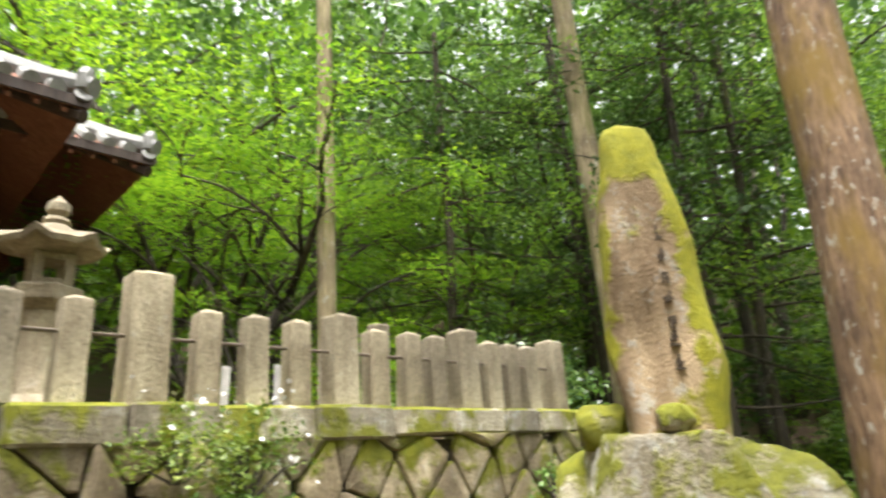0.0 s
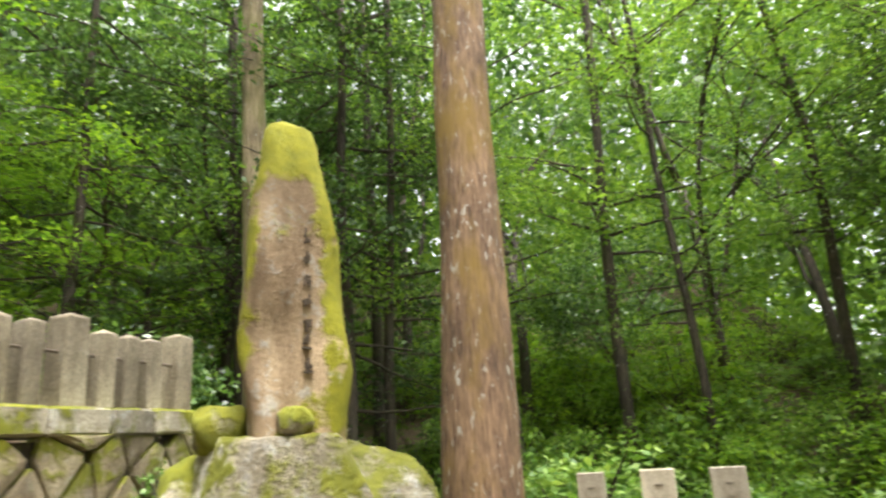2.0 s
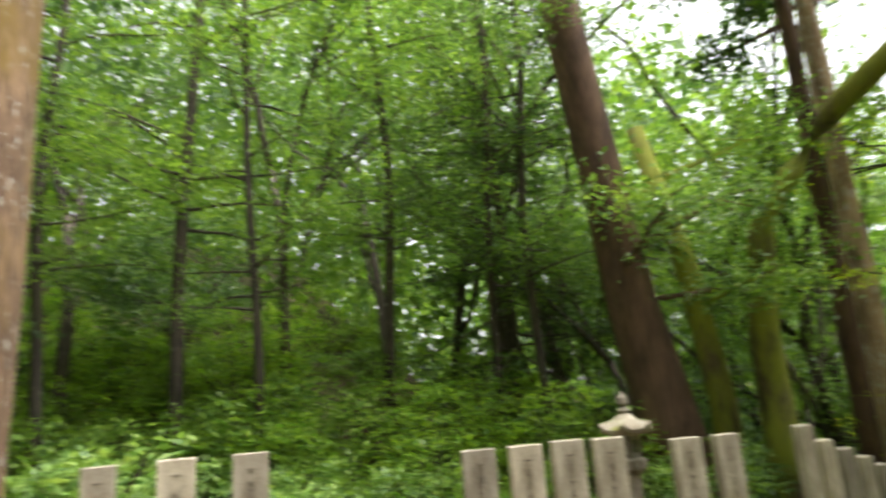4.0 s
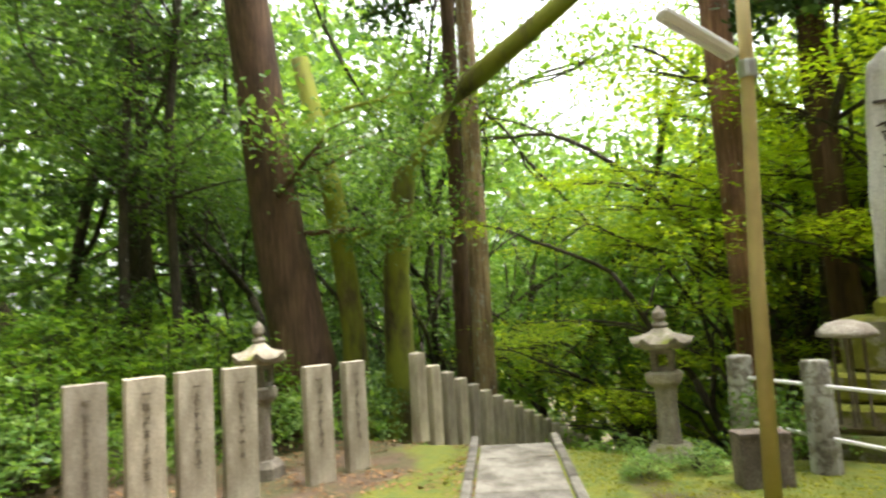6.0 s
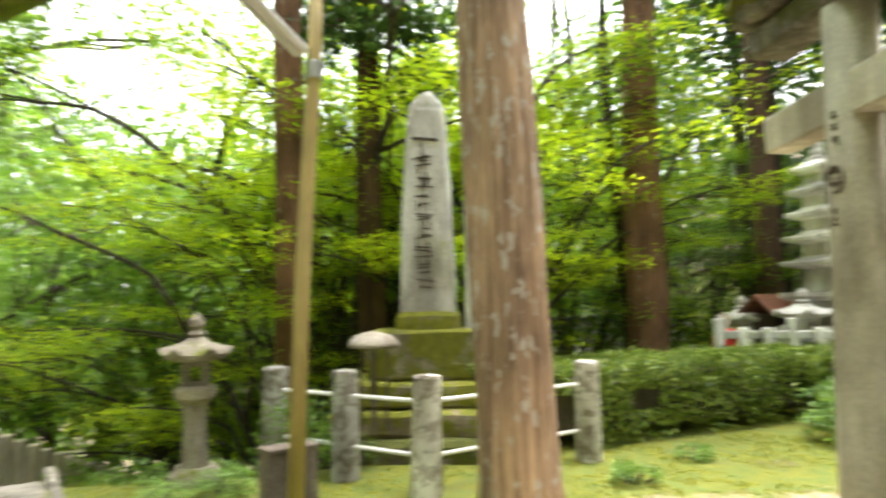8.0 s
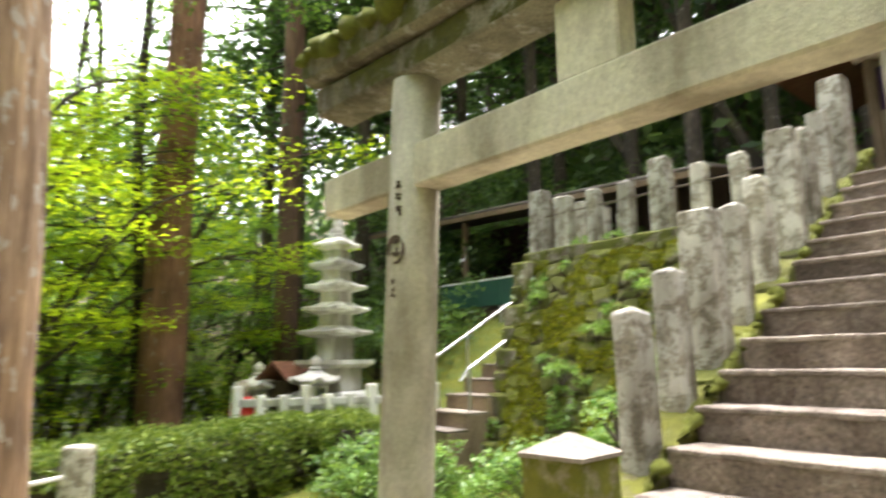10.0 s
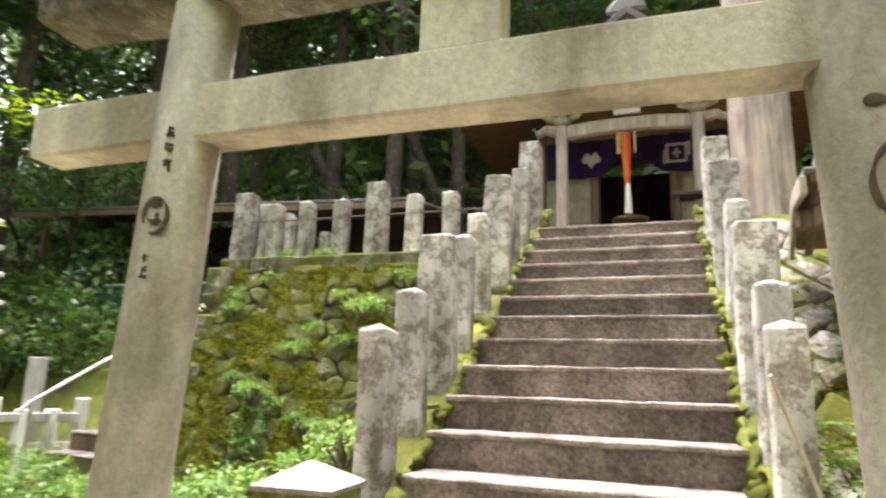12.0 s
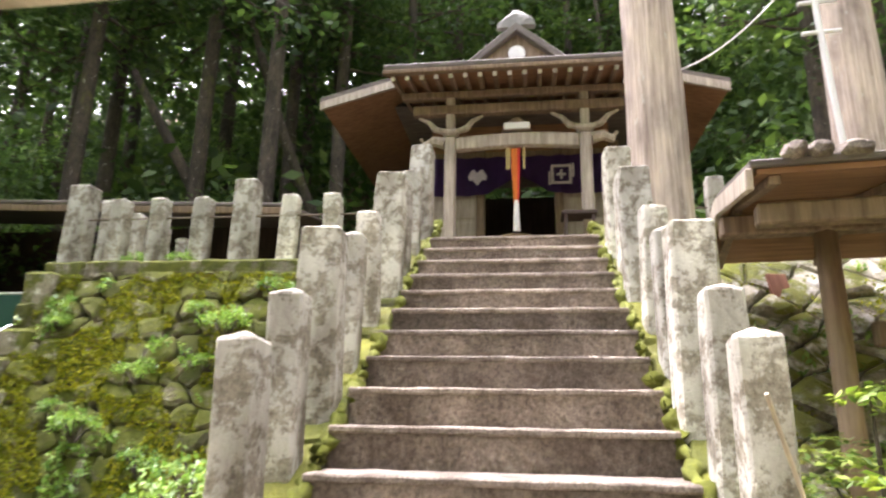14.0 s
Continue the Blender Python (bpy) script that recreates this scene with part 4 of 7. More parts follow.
def stone_lantern(p, turn, s, label, mat, slim=1.0):
    ob = thing("stone_lantern", pose(*p, 0, 0, turn) @ Matrix.Diagonal((s * slim, s * slim, s, 1)), label, "stone lantern", "stone lanterns")
    q, n = math.pi / 4, 4

    def seg(name, profile, sides=6, lab="", wob=0.006):
        bm = bmesh.new()
        lathe(bm, profile, sides, turn=math.pi / sides)
        rough_up(bm, wob, 8, profile[0][1])
        part(name, bm, mat, ob, lab)

    seg("base", [(0.30, 0), (0.30, 0.10), (0.24, 0.16)], 6)
    seg("shaft", [(0.15, 0.16), (0.135, 0.3), (0.125, 0.5), (0.14, 0.66)], 14)
    seg("platform", [(0.14, 0.66), (0.23, 0.72), (0.245, 0.80), (0.20, 0.82)], 6)
    # the light box: four corner pillars round a hollow
    bm = bmesh.new()
    for sx in (-1, 1):
        for sy in (-1, 1):
            box(bm, (sx * 0.10 - 0.035, sy * 0.10 - 0.035, 0.82), (sx * 0.10 + 0.035, sy * 0.10 + 0.035, 1.02), 0.005)
    box(bm, (-0.13, -0.13, 0.82), (0.13, 0.13, 0.86))
    box(bm, (-0.13, -0.13, 0.98), (0.13, 0.13, 1.02))
    part("light_box", bm, mat, ob)
    bm = bmesh.new()
    n = 6
    prof = [(0.20, 1.02), (0.34, 1.05), (0.355, 1.085), (0.25, 1.13), (0.15, 1.18), (0.09, 1.22)]
    lathe(bm, prof, 24)
    for v in bm.verts:
        a = math.atan2(v.co.y, v.co.x)
        r = math.hypot(v.co.x, v.co.y)
        k = max(0, math.cos(6 * a)) ** 2 * max(0, (r - 0.18) / 0.17)
        v.co.z += 0.05 * k
        v.co.x *= 1 + 0.10 * k
        v.co.y *= 1 + 0.10 * k
    rough_up(bm, 0.008, 8, 3)
    part("roof", bm, mat, ob, "roof with upturned corners")
    seg("finial_ring", [(0.07, 1.22), (0.10, 1.25), (0.07, 1.28)], 14)
    seg("finial", [(0.05, 1.28), (0.085, 1.32), (0.08, 1.37), (0.03, 1.41), (0.01, 1.43)], 14)
    return ob


stone_lantern((5.75, -3.98, 0.0), 20, 0.99, "weathered grey stone lantern behind the name stones", M_LANTERN, 0.68)
stone_lantern((2.80, -6.16, -0.02), 15, 0.95, "old stone lantern with a chipped mossy roof", M_LANTERN, 0.76)
stone_lantern((0.95, 5.05, 1.88), 0, 1.13, "pale stone lantern on the terrace behind the fence", M_GRANITE, 0.85)

# ---------------------------------------------------------------- stele with its railing
SX, SY = 0.97, -7.45
ste = thing("stele", pose(SX, SY, 0, 0, 0, 176), "tall pale grey inscribed stele on a mossy stepped base", "stele")
part("slab", slab_stone([(1.1, 0.27, 0.15, 0.0), (1.5, 0.268, 0.15, 0), (2.2, 0.25, 0.145, 0), (2.9, 0.215, 0.14, 0.01), (3.32, 0.19, 0.13, 0.015), (3.40, 0.175, 0.12, 0.015), (3.50, 0.085, 0.10, 0.02), (3.56, 0.03, 0.05, 0.025)], seed=21, rough=0.018, scale=3, square=0.22), M_STELE, ste)
head = bmesh.new()
box(head, (-0.13, -0.018, -0.014), (0.13, 0.018, 0.014), 0.004)
part("first_sign", head, M_INK, ste, "one long level stroke").matrix_basis = pose(0.0, -0.138, 3.03, 0, 6, 0)
for c in range(9):
    ins = strokes(random.Random(31 + c), 0.17 if c % 2 else 0.20, 0.19, 1, M_INK, ste, 0.013, 0.014, 0.02)
    ins.matrix_basis = pose(-0.03 + 0.012 * (c % 3), -0.142, 2.90 - 0.165 * c)
part("socket", boxed((-0.31, -0.22, 1.0), (0.31, 0.22, 1.30), 0.05, 0.02, 2, 2), M_STELEBASE, ste)
part("base", boxed((-0.56, -0.42, 0.66), (0.56, 0.42, 1.13), 0.03, 0.02, 3, 2), M_STELEBASE, ste)
part("base", boxed((-0.72, -0.58, 0.42), (0.72, 0.58, 0.665), 0.03, 0.03, 5, 2), M_STELEBASE, ste)
part("base", boxed((-0.86, -0.72, 0.18), (0.86, 0.72, 0.425), 0.04, 0.04, 6, 2), M_WALLSTONE, ste)
part("base", boxed((-1.0, -0.9, -0.1), (1.0, 0.9, 0.185), 0.05, 0.05, 7, 2), M_MOSSWALL, ste)
small = thing("small_stele", pose(SX - 0.52, SY + 0.12, 0.4, 0, 0, 172), "smaller grey slab leaning by the stele", "stele")
part("slab", slab_stone([(0.0, 0.16, 0.06, 0), (1.2, 0.15, 0.06, 0), (2.0, 0.14, 0.055, 0), (2.05, 0.10, 0.04, 0)], seed=33, rough=0.01), M_STELE, small, smooth=True)

RAIL = [Vector((2.30, -6.62)), Vector((1.60, -6.15)), Vector((0.95, -5.72)), Vector((0.28, -6.18)), Vector((-0.41, -6.63))]
enclosure = thing("stele_railing", pose(0, 0, 0), "stout lichened stone posts with two pale rods round the stele", "fence", "stone fences")
RAILPOST = []
for k in range(3):
    bm = bmesh.new()
    lathe(bm, [(0.118, -0.05), (0.113, 0.3), (0.108, 0.6), (0.108, 0.83), (0.10, 0.85), (0.05, 0.86)], 10)
    rough_up(bm, 0.009, 8, k * 3.0)
    me = bpy.data.meshes.new("post")
    bm.to_mesh(me)
    bm.free()
    me.materials.append(M_POST)
    RAILPOST.append(me)
for k, q in enumerate(RAIL):
    share("post", RAILPOST[k % 3], enclosure, pose(q.x, q.y, 0, rng.uniform(-2, 2), rng.uniform(-2, 2), 70 * k))
for a, c in zip(RAIL, RAIL[1:]):
    for z in (0.66, 0.27):
        part("rod", rod([(a.x, a.y, z), (c.x, c.y, z)], 0.016), M_WHITE, enclosure)
shroom = thing("mushroom_lantern", pose(1.42, -6.55, 0.3), "little stone lamp with a flat rounded cap on thin legs", "stone lamp")
bm = lathe(bmesh.new(), [(0.17, 0.70), (0.225, 0.715), (0.22, 0.75), (0.165, 0.81), (0.07, 0.835), (0.01, 0.84)], 18)
rough_up(bm, 0.012, 6, 4)
part("cap", bm, M_PALE, shroom, "rounded pale cap", True)
for a in range(4):
    part("leg", rod([(0.11 * math.cos(a * 1.57), 0.11 * math.sin(a * 1.57), 0.0), (0.11 * math.cos(a * 1.57), 0.11 * math.sin(a * 1.57), 0.71)], 0.014), M_RUST, shroom)

# ---------------------------------------------------------------- lamp pole and the stone box
pole = thing("lamp_pole", pose(1.75, -5.20, 0), "yellowed pole with a white tube lamp on its arm", "lamp pole")
part("pole", tube(bmesh.new(), [(0.02, 0.0, -0.05), (-0.03, 0.02, 1.5), (-0.12, 0.05, 3.05), (-0.15, 0.06, 3.9)], [0.056, 0.05, 0.046, 0.042], 14), M_POLE, pole, smooth=True)
part("clamp", lathe(bmesh.new(), [(0.06, 2.88), (0.062, 2.90), (0.062, 2.99), (0.06, 3.0)], 12), M_METAL, pole).matrix_basis = pose(-0.115, 0.048, 0)
lampshade = part("lamp_housing", boxed((-0.07, 0.0, -0.035), (0.07, 0.62, 0.03), 0.02), M_WHITE, pole, "long white lamp housing")
lampshade.matrix_basis = pose(-0.05, 0.08, 3.05, 28, 0, -38)
tb = part("lamp_tube", rod([(0, 0.04, -0.05), (0, 0.58, -0.05)], 0.016, 8), M_PLASTIC, lampshade)
sb = thing("stone_box", pose(1.92, -5.62, 0, 0, 0, -52) @ Matrix.Diagonal((0.5, 0.6, 0.72, 1)), "dark open-fronted stone box on the ground", "stone box")
for lo, hi in (((-0.20, -0.30, 0), (-0.15, 0.30, 0.5)), ((0.15, -0.30, 0), (0.20, 0.30, 0.5)), ((-0.15, 0.25, 0.0), (0.15, 0.30, 0.5)), ((-0.15, -0.3, 0), (0.15, 0.25, 0.06)), ((-0.21, -0.31, 0.5), (0.21, 0.31, 0.54))):
    part("panel", boxed(lo, hi, 0.006, 0.004), M_STEP, sb)

# ---------------------------------------------------------------- pagoda and small graves behind the hedge
PX, PY = -4.35, -9.75
gz = ground_z(PX, PY)
pag = thing("stone_pagoda", pose(PX, PY, 0, 0, 0, 22) @ Matrix.Diagonal((0.82, 0.82, 1, 1)), "five-roofed pale granite pagoda", "pagoda")


def four(profile):
    bm = bmesh.new()
    lathe(bm, [(r * 1.414, z) for r, z in profile], 4, turn=math.pi / 4)
    return bm


part("base", four([(0.55, gz - 0.3), (0.55, 0.95), (0.50, 1.0)]), M_PAGODA, pag)
part("body", boxed((-0.34, -0.34, 1.0), (0.34, 0.34, 1.32), 0.01), M_PAGODA, pag)
# no hollow is cut: a black plate paints the niche's shade
part("niche", boxed((-0.13, -0.35, 1.05), (0.13, -0.30, 1.30), 0.005), M_BLACK, pag, "black plate for the shaded hollow of the niche")
part("lotus_base", four([(0.40, 1.32), (0.50, 1.38), (0.50, 1.44)]), M_PAGODA, pag)
z = 1.44
for k in range(5):
    w, h, r = 0.24 - 0.016 * k, 0.355 - 0.012 * k, 0.50 - 0.042 * k
    part("storey", boxed((-w, -w, z), (w, w, z + h), 0.01), M_PAGODA, pag)
    bm = bmesh.new()
    lathe(bm, [(w * 1.2, z + h - 0.04), (r * 1.05, z + h + 0.0), (r * 1.07, z + h + 0.045), (r * 0.72, z + h + 0.08), (w, z + h + 0.14)], 24, turn=math.pi / 24)
    for v in bm.verts:
        a = math.atan2(v.co.y, v.co.x)
        sq = 1 / max(abs(math.cos(a)), abs(math.sin(a)))
        rr = math.hypot(v.co.x, v.co.y)
        v.co.x *= sq
        v.co.y *= sq
        v.co.z += 0.055 * max(0, sq - 1.15) / 0.26 * max(0, (rr - 0.3 * r) / r)
    part("roof", bm, M_PAGODA, pag)
    z += h
bm = lathe(bmesh.new(), [(0.16, z + 0.12), (0.16, z + 0.2)] + [(0.10 - 0.004 * k + 0.025 * (k % 2), z + 0.22 + 0.05 * k) for k in range(10)] + [(0.06, z + 0.74), (0.09, z + 0.80), (0.08, z + 0.88), (0.02, z + 0.94)], 16)
part("spire", bm, M_PAGODA, pag)

yardfence = thing("grave_fence", pose(0, 0, 0), "low pale granite fence round the pagoda", "fence", "stone fences")
A, B = Vector((-2.75, -9.45)), Vector((-5.05, -8.35))
for k in range(10):
    q = A.lerp(B, k / 9)
    part("post", boxed((q.x - 0.06, q.y - 0.06, -0.1), (q.x + 0.06, q.y + 0.06, 1.0 + (0.12 if k % 3 == 0 else 0)), 0.01), M_PAGODA, yardfence)
ang = math.degrees(math.atan2((B - A).y, (B - A).x))
for z0 in (0.86, 0.55):
    rl = part("rail", boxed((0, -0.05, z0), ((B - A).length, 0.05, z0 + 0.1), 0.01), M_PAGODA, yardfence)
    rl.matrix_basis = pose(A.x, A.y, 0, 0, 0, ang)
stone_lantern((-3.85, -9.45, 0.1), 10, 0.98, "small pale granite lantern by the pagoda", M_PAGODA)
stone_lantern((-3.58, -10.62, 0.0), 10, 1.0, "pale granite lantern beside the little shrine", M_PAGODA)
gs = thing("grave_stone", pose(-4.75, -8.75, 0.3, 0, 0, 30), "upright white granite grave slab", "grave stone")
part("slab", boxed((-0.10, -0.07, 0), (0.10, 0.07, 1.25), 0.012), M_PAGODA, gs)
part("plinth", boxed((-0.2, -0.16, -0.3), (0.2, 0.16, 0.2), 0.012), M_PAGODA, gs)
jz = thing("wayside_statue", pose(-2.86, -9.53, 0.0, 0, 0, 10), "small grey stone figure with a red bib on a block", "statue")
bm = lathe(bmesh.new(), [(0.14, 0.62), (0.16, 0.75), (0.13, 0.95), (0.06, 1.0), (0.085, 1.05), (0.09, 1.12), (0.05, 1.18), (0.01, 1.2)], 12)
lathe(bm, [(0.24, -0.1), (0.24, 0.5), (0.2, 0.62)], 4, turn=0.78)
part("figure", bm, M_LANTERN, jz)
bib = thing("bib", pose(-2.86, -9.53, 0, 0, 0, 10), "bright red cloth bib tied on the stone figure", "cloth")
part("cloth", lathe(bmesh.new(), [(0.172, 0.76), (0.16, 0.86), (0.142, 0.95), (0.10, 0.985)], 12), M_RED, bib)
hut = thing("small_shrine", pose(-3.97, -10.29, 0.25, 0, 0, 15) @ Matrix.Scale(0.85, 4), "tiny dark wooden wayside shrine with a reddish roof", "wayside shrine")
part("body", boxed((-0.35, -0.25, 0.55), (0.35, 0.25, 1.05), 0.01), M_DARKWOOD, hut)
part("plinth", boxed((-0.42, -0.32, -0.3), (0.42, 0.32, 0.55), 0.02), M_LANTERN, hut)
bm = bmesh.new()
for sgn in (-1, 1):
    vs = box(bm, (-0.5, -0.02, -0.025), (0.5, 0.5, 0.025))
    for v in vs:
        v.co = pose(0, 0, 1.36, -36 * 1, 0, 0 if sgn > 0 else 180) @ v.co
part("roof", bm, M_REDWOOD, hut)
part("gable", boxed((-0.02, -0.3, 1.05), (0.02, 0.3, 1.2), 0), M_BLACK, hut)

# ---------------------------------------------------------------- shrine hall on the terrace
HX, HY, HZ = -8.2, -2.52, 2.95
hall = thing("shrine_hall", pose(HX, HY, HZ), "small unpainted wooden shrine hall with a projecting porch roof", "shrine")
for y in (-0.92, 0.92):
    c = part("porch_column", boxed((-0.075, y - 0.075, 0.12), (0.075, y + 0.075, 2.2), 0.018), M_WOODPALE, hall)
    part("column_base", boxed((-0.13, y - 0.13, -0.05), (0.13, y + 0.13, 0.12), 0.03), M_TREAD, hall)
    part("bracket_block", boxed((-0.11, y - 0.11, 2.205), (0.11, y + 0.11, 2.31), 0.03), M_WOODPALE, hall)
    part("strut", boxed((-0.06, y - 0.06, 2.31), (0.06, y + 0.06, 2.80), 0.012), M_WOODPALE, hall)
    for s in (-1, 1):
        bm = bmesh.new()
        tube(bm, [(0, y + s * 0.10, 2.30), (0, y + s * 0.22, 2.34), (0, y + s * 0.31, 2.45), (0, y + s * 0.45, 2.52)], [0.045, 0.05, 0.035, 0.02], 8)
        part("carved_arm", bm, M_WOODPALE, hall)
    bm = tube(bmesh.new(), [(0, y + math.copysign(0.08, y), 2.12), (0, y + math.copysign(0.24, y), 2.16), (0, y + math.copysign(0.36, y), 2.10), (0, y + math.copysign(0.42, y), 2.20)], [0.09, 0.075, 0.06, 0.03], 8)
    part("beam_nose", bm, M_WOODPALE, hall, "carved beam end")
bm = bmesh.new()
box(bm, (-0.06, -0.84, 1.98), (0.06, 0.84, 2.18), 0.02)
bmesh.ops.subdivide_edges(bm, edges=[e for e in bm.edges if abs(e.verts[0].co.y - e.verts[1].co.y) > 0.3], cuts=12)
for v in bm.verts:
    v.co.z += 0.05 * (1 - (v.co.y / 0.88) ** 2)
part("rainbow_beam", bm, M_WOODPALE, hall)
part("plaque", boxed((0.065, -0.18, 2.26), (0.10, 0.18, 2.36), 0.01), M_WHITE, hall)
part("carving", slab_stone([(2.25, 0.22, 0.05, 0), (2.36, 0.16, 0.05, 0), (2.45, 0.05, 0.04, 0)], 10, 0.02, 3), M_WOOD, hall).matrix_basis = pose(0, 0, 0, 0, 0, 90)
part("upper_beam", boxed((-0.07, -1.45, 2.54), (0.07, 1.45, 2.68), 0.012), M_WOOD, hall)
part("eave_beam", boxed((-0.06, -1.62, 2.80), (0.06, 1.62, 2.90), 0.012), M_WOOD, hall)
# porch roof: a gently sloping plane with rafters
roof = part("porch_roof", boxed((-1.5, -1.87, 0.0), (0.72, 1.87, 0.07), 0.012), M_BARKROOF, hall, "grey sheet roof over the porch")
roof.matrix_basis = pose(0.0, 0.12, 3.04, 0, 11, 0)
part("roof_edge", boxed((0.60, -1.88, -0.06), (0.735, 1.88, -0.003), 0.01), M_WOOD, roof)
part("soffit", boxed((-1.5, -1.84, -0.028), (0.60, 1.84, -0.006), 0), M_SOFFIT, roof)
for k in range(19):
    y = -1.76 + k * 3.52 / 18
    rf = part("rafter", boxed((-1.3, y - 0.028, -0.125), (0.62, y + 0.028, -0.064), 0.006), M_WOOD, roof)
    part("rafter_end", boxed((0.622, y - 0.028, -0.126), (0.634, y + 0.028, -0.070), 0), M_WHITE, rf, "white-painted rafter end")
# the hall's body
BX = -1.55
part("floor", boxed((-4.2, -1.7, 0.0), (BX + 0.35, 1.7, 0.60), 0.02), M_WOOD, hall)
for y in (-1.5, -0.62, 0.62, 1.5):
    part("hall_column", boxed((BX - 0.07, y - 0.07, 0.32), (BX + 0.07, y + 0.07, 2.75), 0.012), M_WOOD, hall)
for y0, y1 in ((-1.43, -0.69), (0.69, 1.43)):
    pn = part("door_panel", boxed((BX - 0.03, y0, 0.32), (BX + 0.02, y1, 1.98), 0.006), M_WOODPALE, hall)
    for zz in (0.36, 0.74, 1.12, 1.5):
        for yy in (y0 + 0.02, (y0 + y1) / 2 + 0.02):
            part("inset", boxed((BX + 0.022, yy, zz), (BX + 0.036, yy + (y1 - y0) / 2 - 0.05, zz + 0.32), 0.008), M_WOODPALE, pn)
part("lintel", boxed((BX - 0.06, -1.43, 2.45), (BX + 0.06, 1.43, 2.62), 0.012), M_WOOD, hall)
part("upper_wall", boxed((BX - 0.04, -1.43, 2.62), (BX, 1.43, 3.1), 0), M_SOFFIT, hall)
for y in (-1.55, 1.55):
    part("side_wall", boxed((-4.0, y - 0.03, 0.32), (BX - 0.07, y + 0.03, 2.7), 0), M_WOOD, hall)
# the opening's dimness is helped by near-black timber on back wall and altar
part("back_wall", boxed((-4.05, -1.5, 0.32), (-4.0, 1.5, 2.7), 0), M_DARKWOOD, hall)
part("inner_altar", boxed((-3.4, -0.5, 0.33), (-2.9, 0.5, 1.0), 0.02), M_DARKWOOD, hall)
# wide main roof falling to the sides, boarded below
for sgn in (-1, 1):
    for name, lo, hi, mat in (("soffit", 0.0, 0.02, M_SOFFIT), ("main_roof", 0.024, 0.12, M_BARKROOF)):
        bm = bmesh.new()
        vs = box(bm, (-4.7, 0, lo), (-0.32, 1, hi))
        for v in vs:
            f = v.co.y
            v.co.z += 3.42 - 0.44 * f ** 0.8
            v.co.y = sgn * (1.35 + 1.62 * f)
        if sgn < 0:
            bmesh.ops.reverse_faces(bm, faces=bm.faces[:])
        part(name, bm, mat, hall)
    bm = bmesh.new()
    vs = box(bm, (-0.32, 0, -0.10), (-0.27, 1, 0.025), 0)
    for v in vs:
        f = v.co.y
        v.co.z += 3.42 - 0.44 * f
        v.co.y = sgn * (1.35 + 1.60 * f)
    if sgn < 0:
        bmesh.ops.reverse_faces(bm, faces=bm.faces[:])
    part("fascia", bm, M_WOODPALE, hall)
bm = bmesh.new()
v = [bm.verts.new(p) for p in ((-4.5, -1.9, 3.1), (-0.72, -1.9, 3.1), (-0.72, 1.9, 3.1), (-4.5, 1.9, 3.1), (-4.5, 0, 4.30), (-0.72, 0, 4.30))]
for q in ((0, 1, 5, 4), (2, 3, 4, 5), (0, 4, 3), (1, 2, 3, 0)):
    bm.faces.new([v[i] for i in q])
part("upper_roof", bm, M_BARKROOF, hall)
bm = bmesh.new()
v = [bm.verts.new(p) for p in ((-0.715, -0.95, 3.5), (-0.715, 0.95, 3.5), (-0.715, 0, 4.28))]
bm.faces.new(v)
g = part("gable_board", bm, M_WOOD, hall)
for sgn in (-1, 1):
    b = part("bargeboard", boxed((-0.2, -0.05, -0.06), (0.06, 1.02, 0.06), 0.015), M_BARKROOF, hall)
    b.matrix_basis = pose(-0.66, 0, 4.33, -40, 0, 0) if sgn > 0 else pose(-0.66, 0, 4.33, 40, 0, 0) @ pose(0, 0, 0, 0, 0, 180) @ pose(0.14, 0, 0)
bm = lathe(bmesh.new(), [(0.13, 0), (0.13, 0.03), (0.05, 0.04)], 16)
part("gable_ornament", bm, M_WHITE, hall, "round white gable ornament").matrix_basis = pose(-0.70, 0, 3.90, 0, 90, 0)
bm = slab_stone([(0, 0.30, 0.06, 0), (0.10, 0.28, 0.06, 0), (0.2, 0.15, 0.05, 0), (0.3, 0.06, 0.03, 0)], 12, 0.05, 6)
part("ridge_ornament", bm, M_TILE, hall).matrix_basis = pose(-0.68, 0, 4.34, 0, 0, 90)
cur = thing("curtain", pose(HX + BX + 0.12, HY, HZ), "dark purple shrine curtain with pale crests", "curtain")
bm = bmesh.new()
N = 60
row = []
for j, z in enumerate((2.50, 2.15, 1.85)):
    row.append([bm.verts.new((0.025 * math.sin(k * 0.9), -1.4 + 2.8 * k / N, z + (0.30 * math.exp(-((-1.4 + 2.8 * k / N) / 0.35) ** 2) if j == 2 else 0))) for k in range(N + 1)])
for a, c in zip(row, row[1:]):
    for k in range(N):
        bm.faces.new((a[k], a[k + 1], c[k + 1], c[k]))
bmesh.ops.solidify(bm, geom=bm.faces[:], thickness=0.006)
part("cloth", bm, M_PURPLE, cur)
bm = lathe(bmesh.new(), [(0.15, 0), (0.15, 0.008)], 12)
for v in bm.verts:
    v.co.x *= 0.7 + 0.3 * math.cos(5 * math.atan2(v.co.y, v.co.x))
part("crest", bm, M_CREST, cur, "pale flower crest").matrix_basis = pose(0.035, -0.66, 2.16, 0, 90, 0)
bm = bmesh.new()
for a, c in (((-0.16, -0.16), (0.16, -0.12)), ((-0.16, 0.12), (0.16, 0.16)), ((-0.16, -0.12), (-0.12, 0.12)), ((0.12, -0.12), (0.16, 0.12)), ((-0.07, -0.02), (0.07, 0.02)), ((-0.02, -0.08), (0.02, 0.08)), ((-0.20, -0.18), (-0.17, 0.05)), ((0.165, -0.05), (0.20, 0.18))):
    box(bm, (0, a[0], a[1]), (0.008, c[0], c[1]))
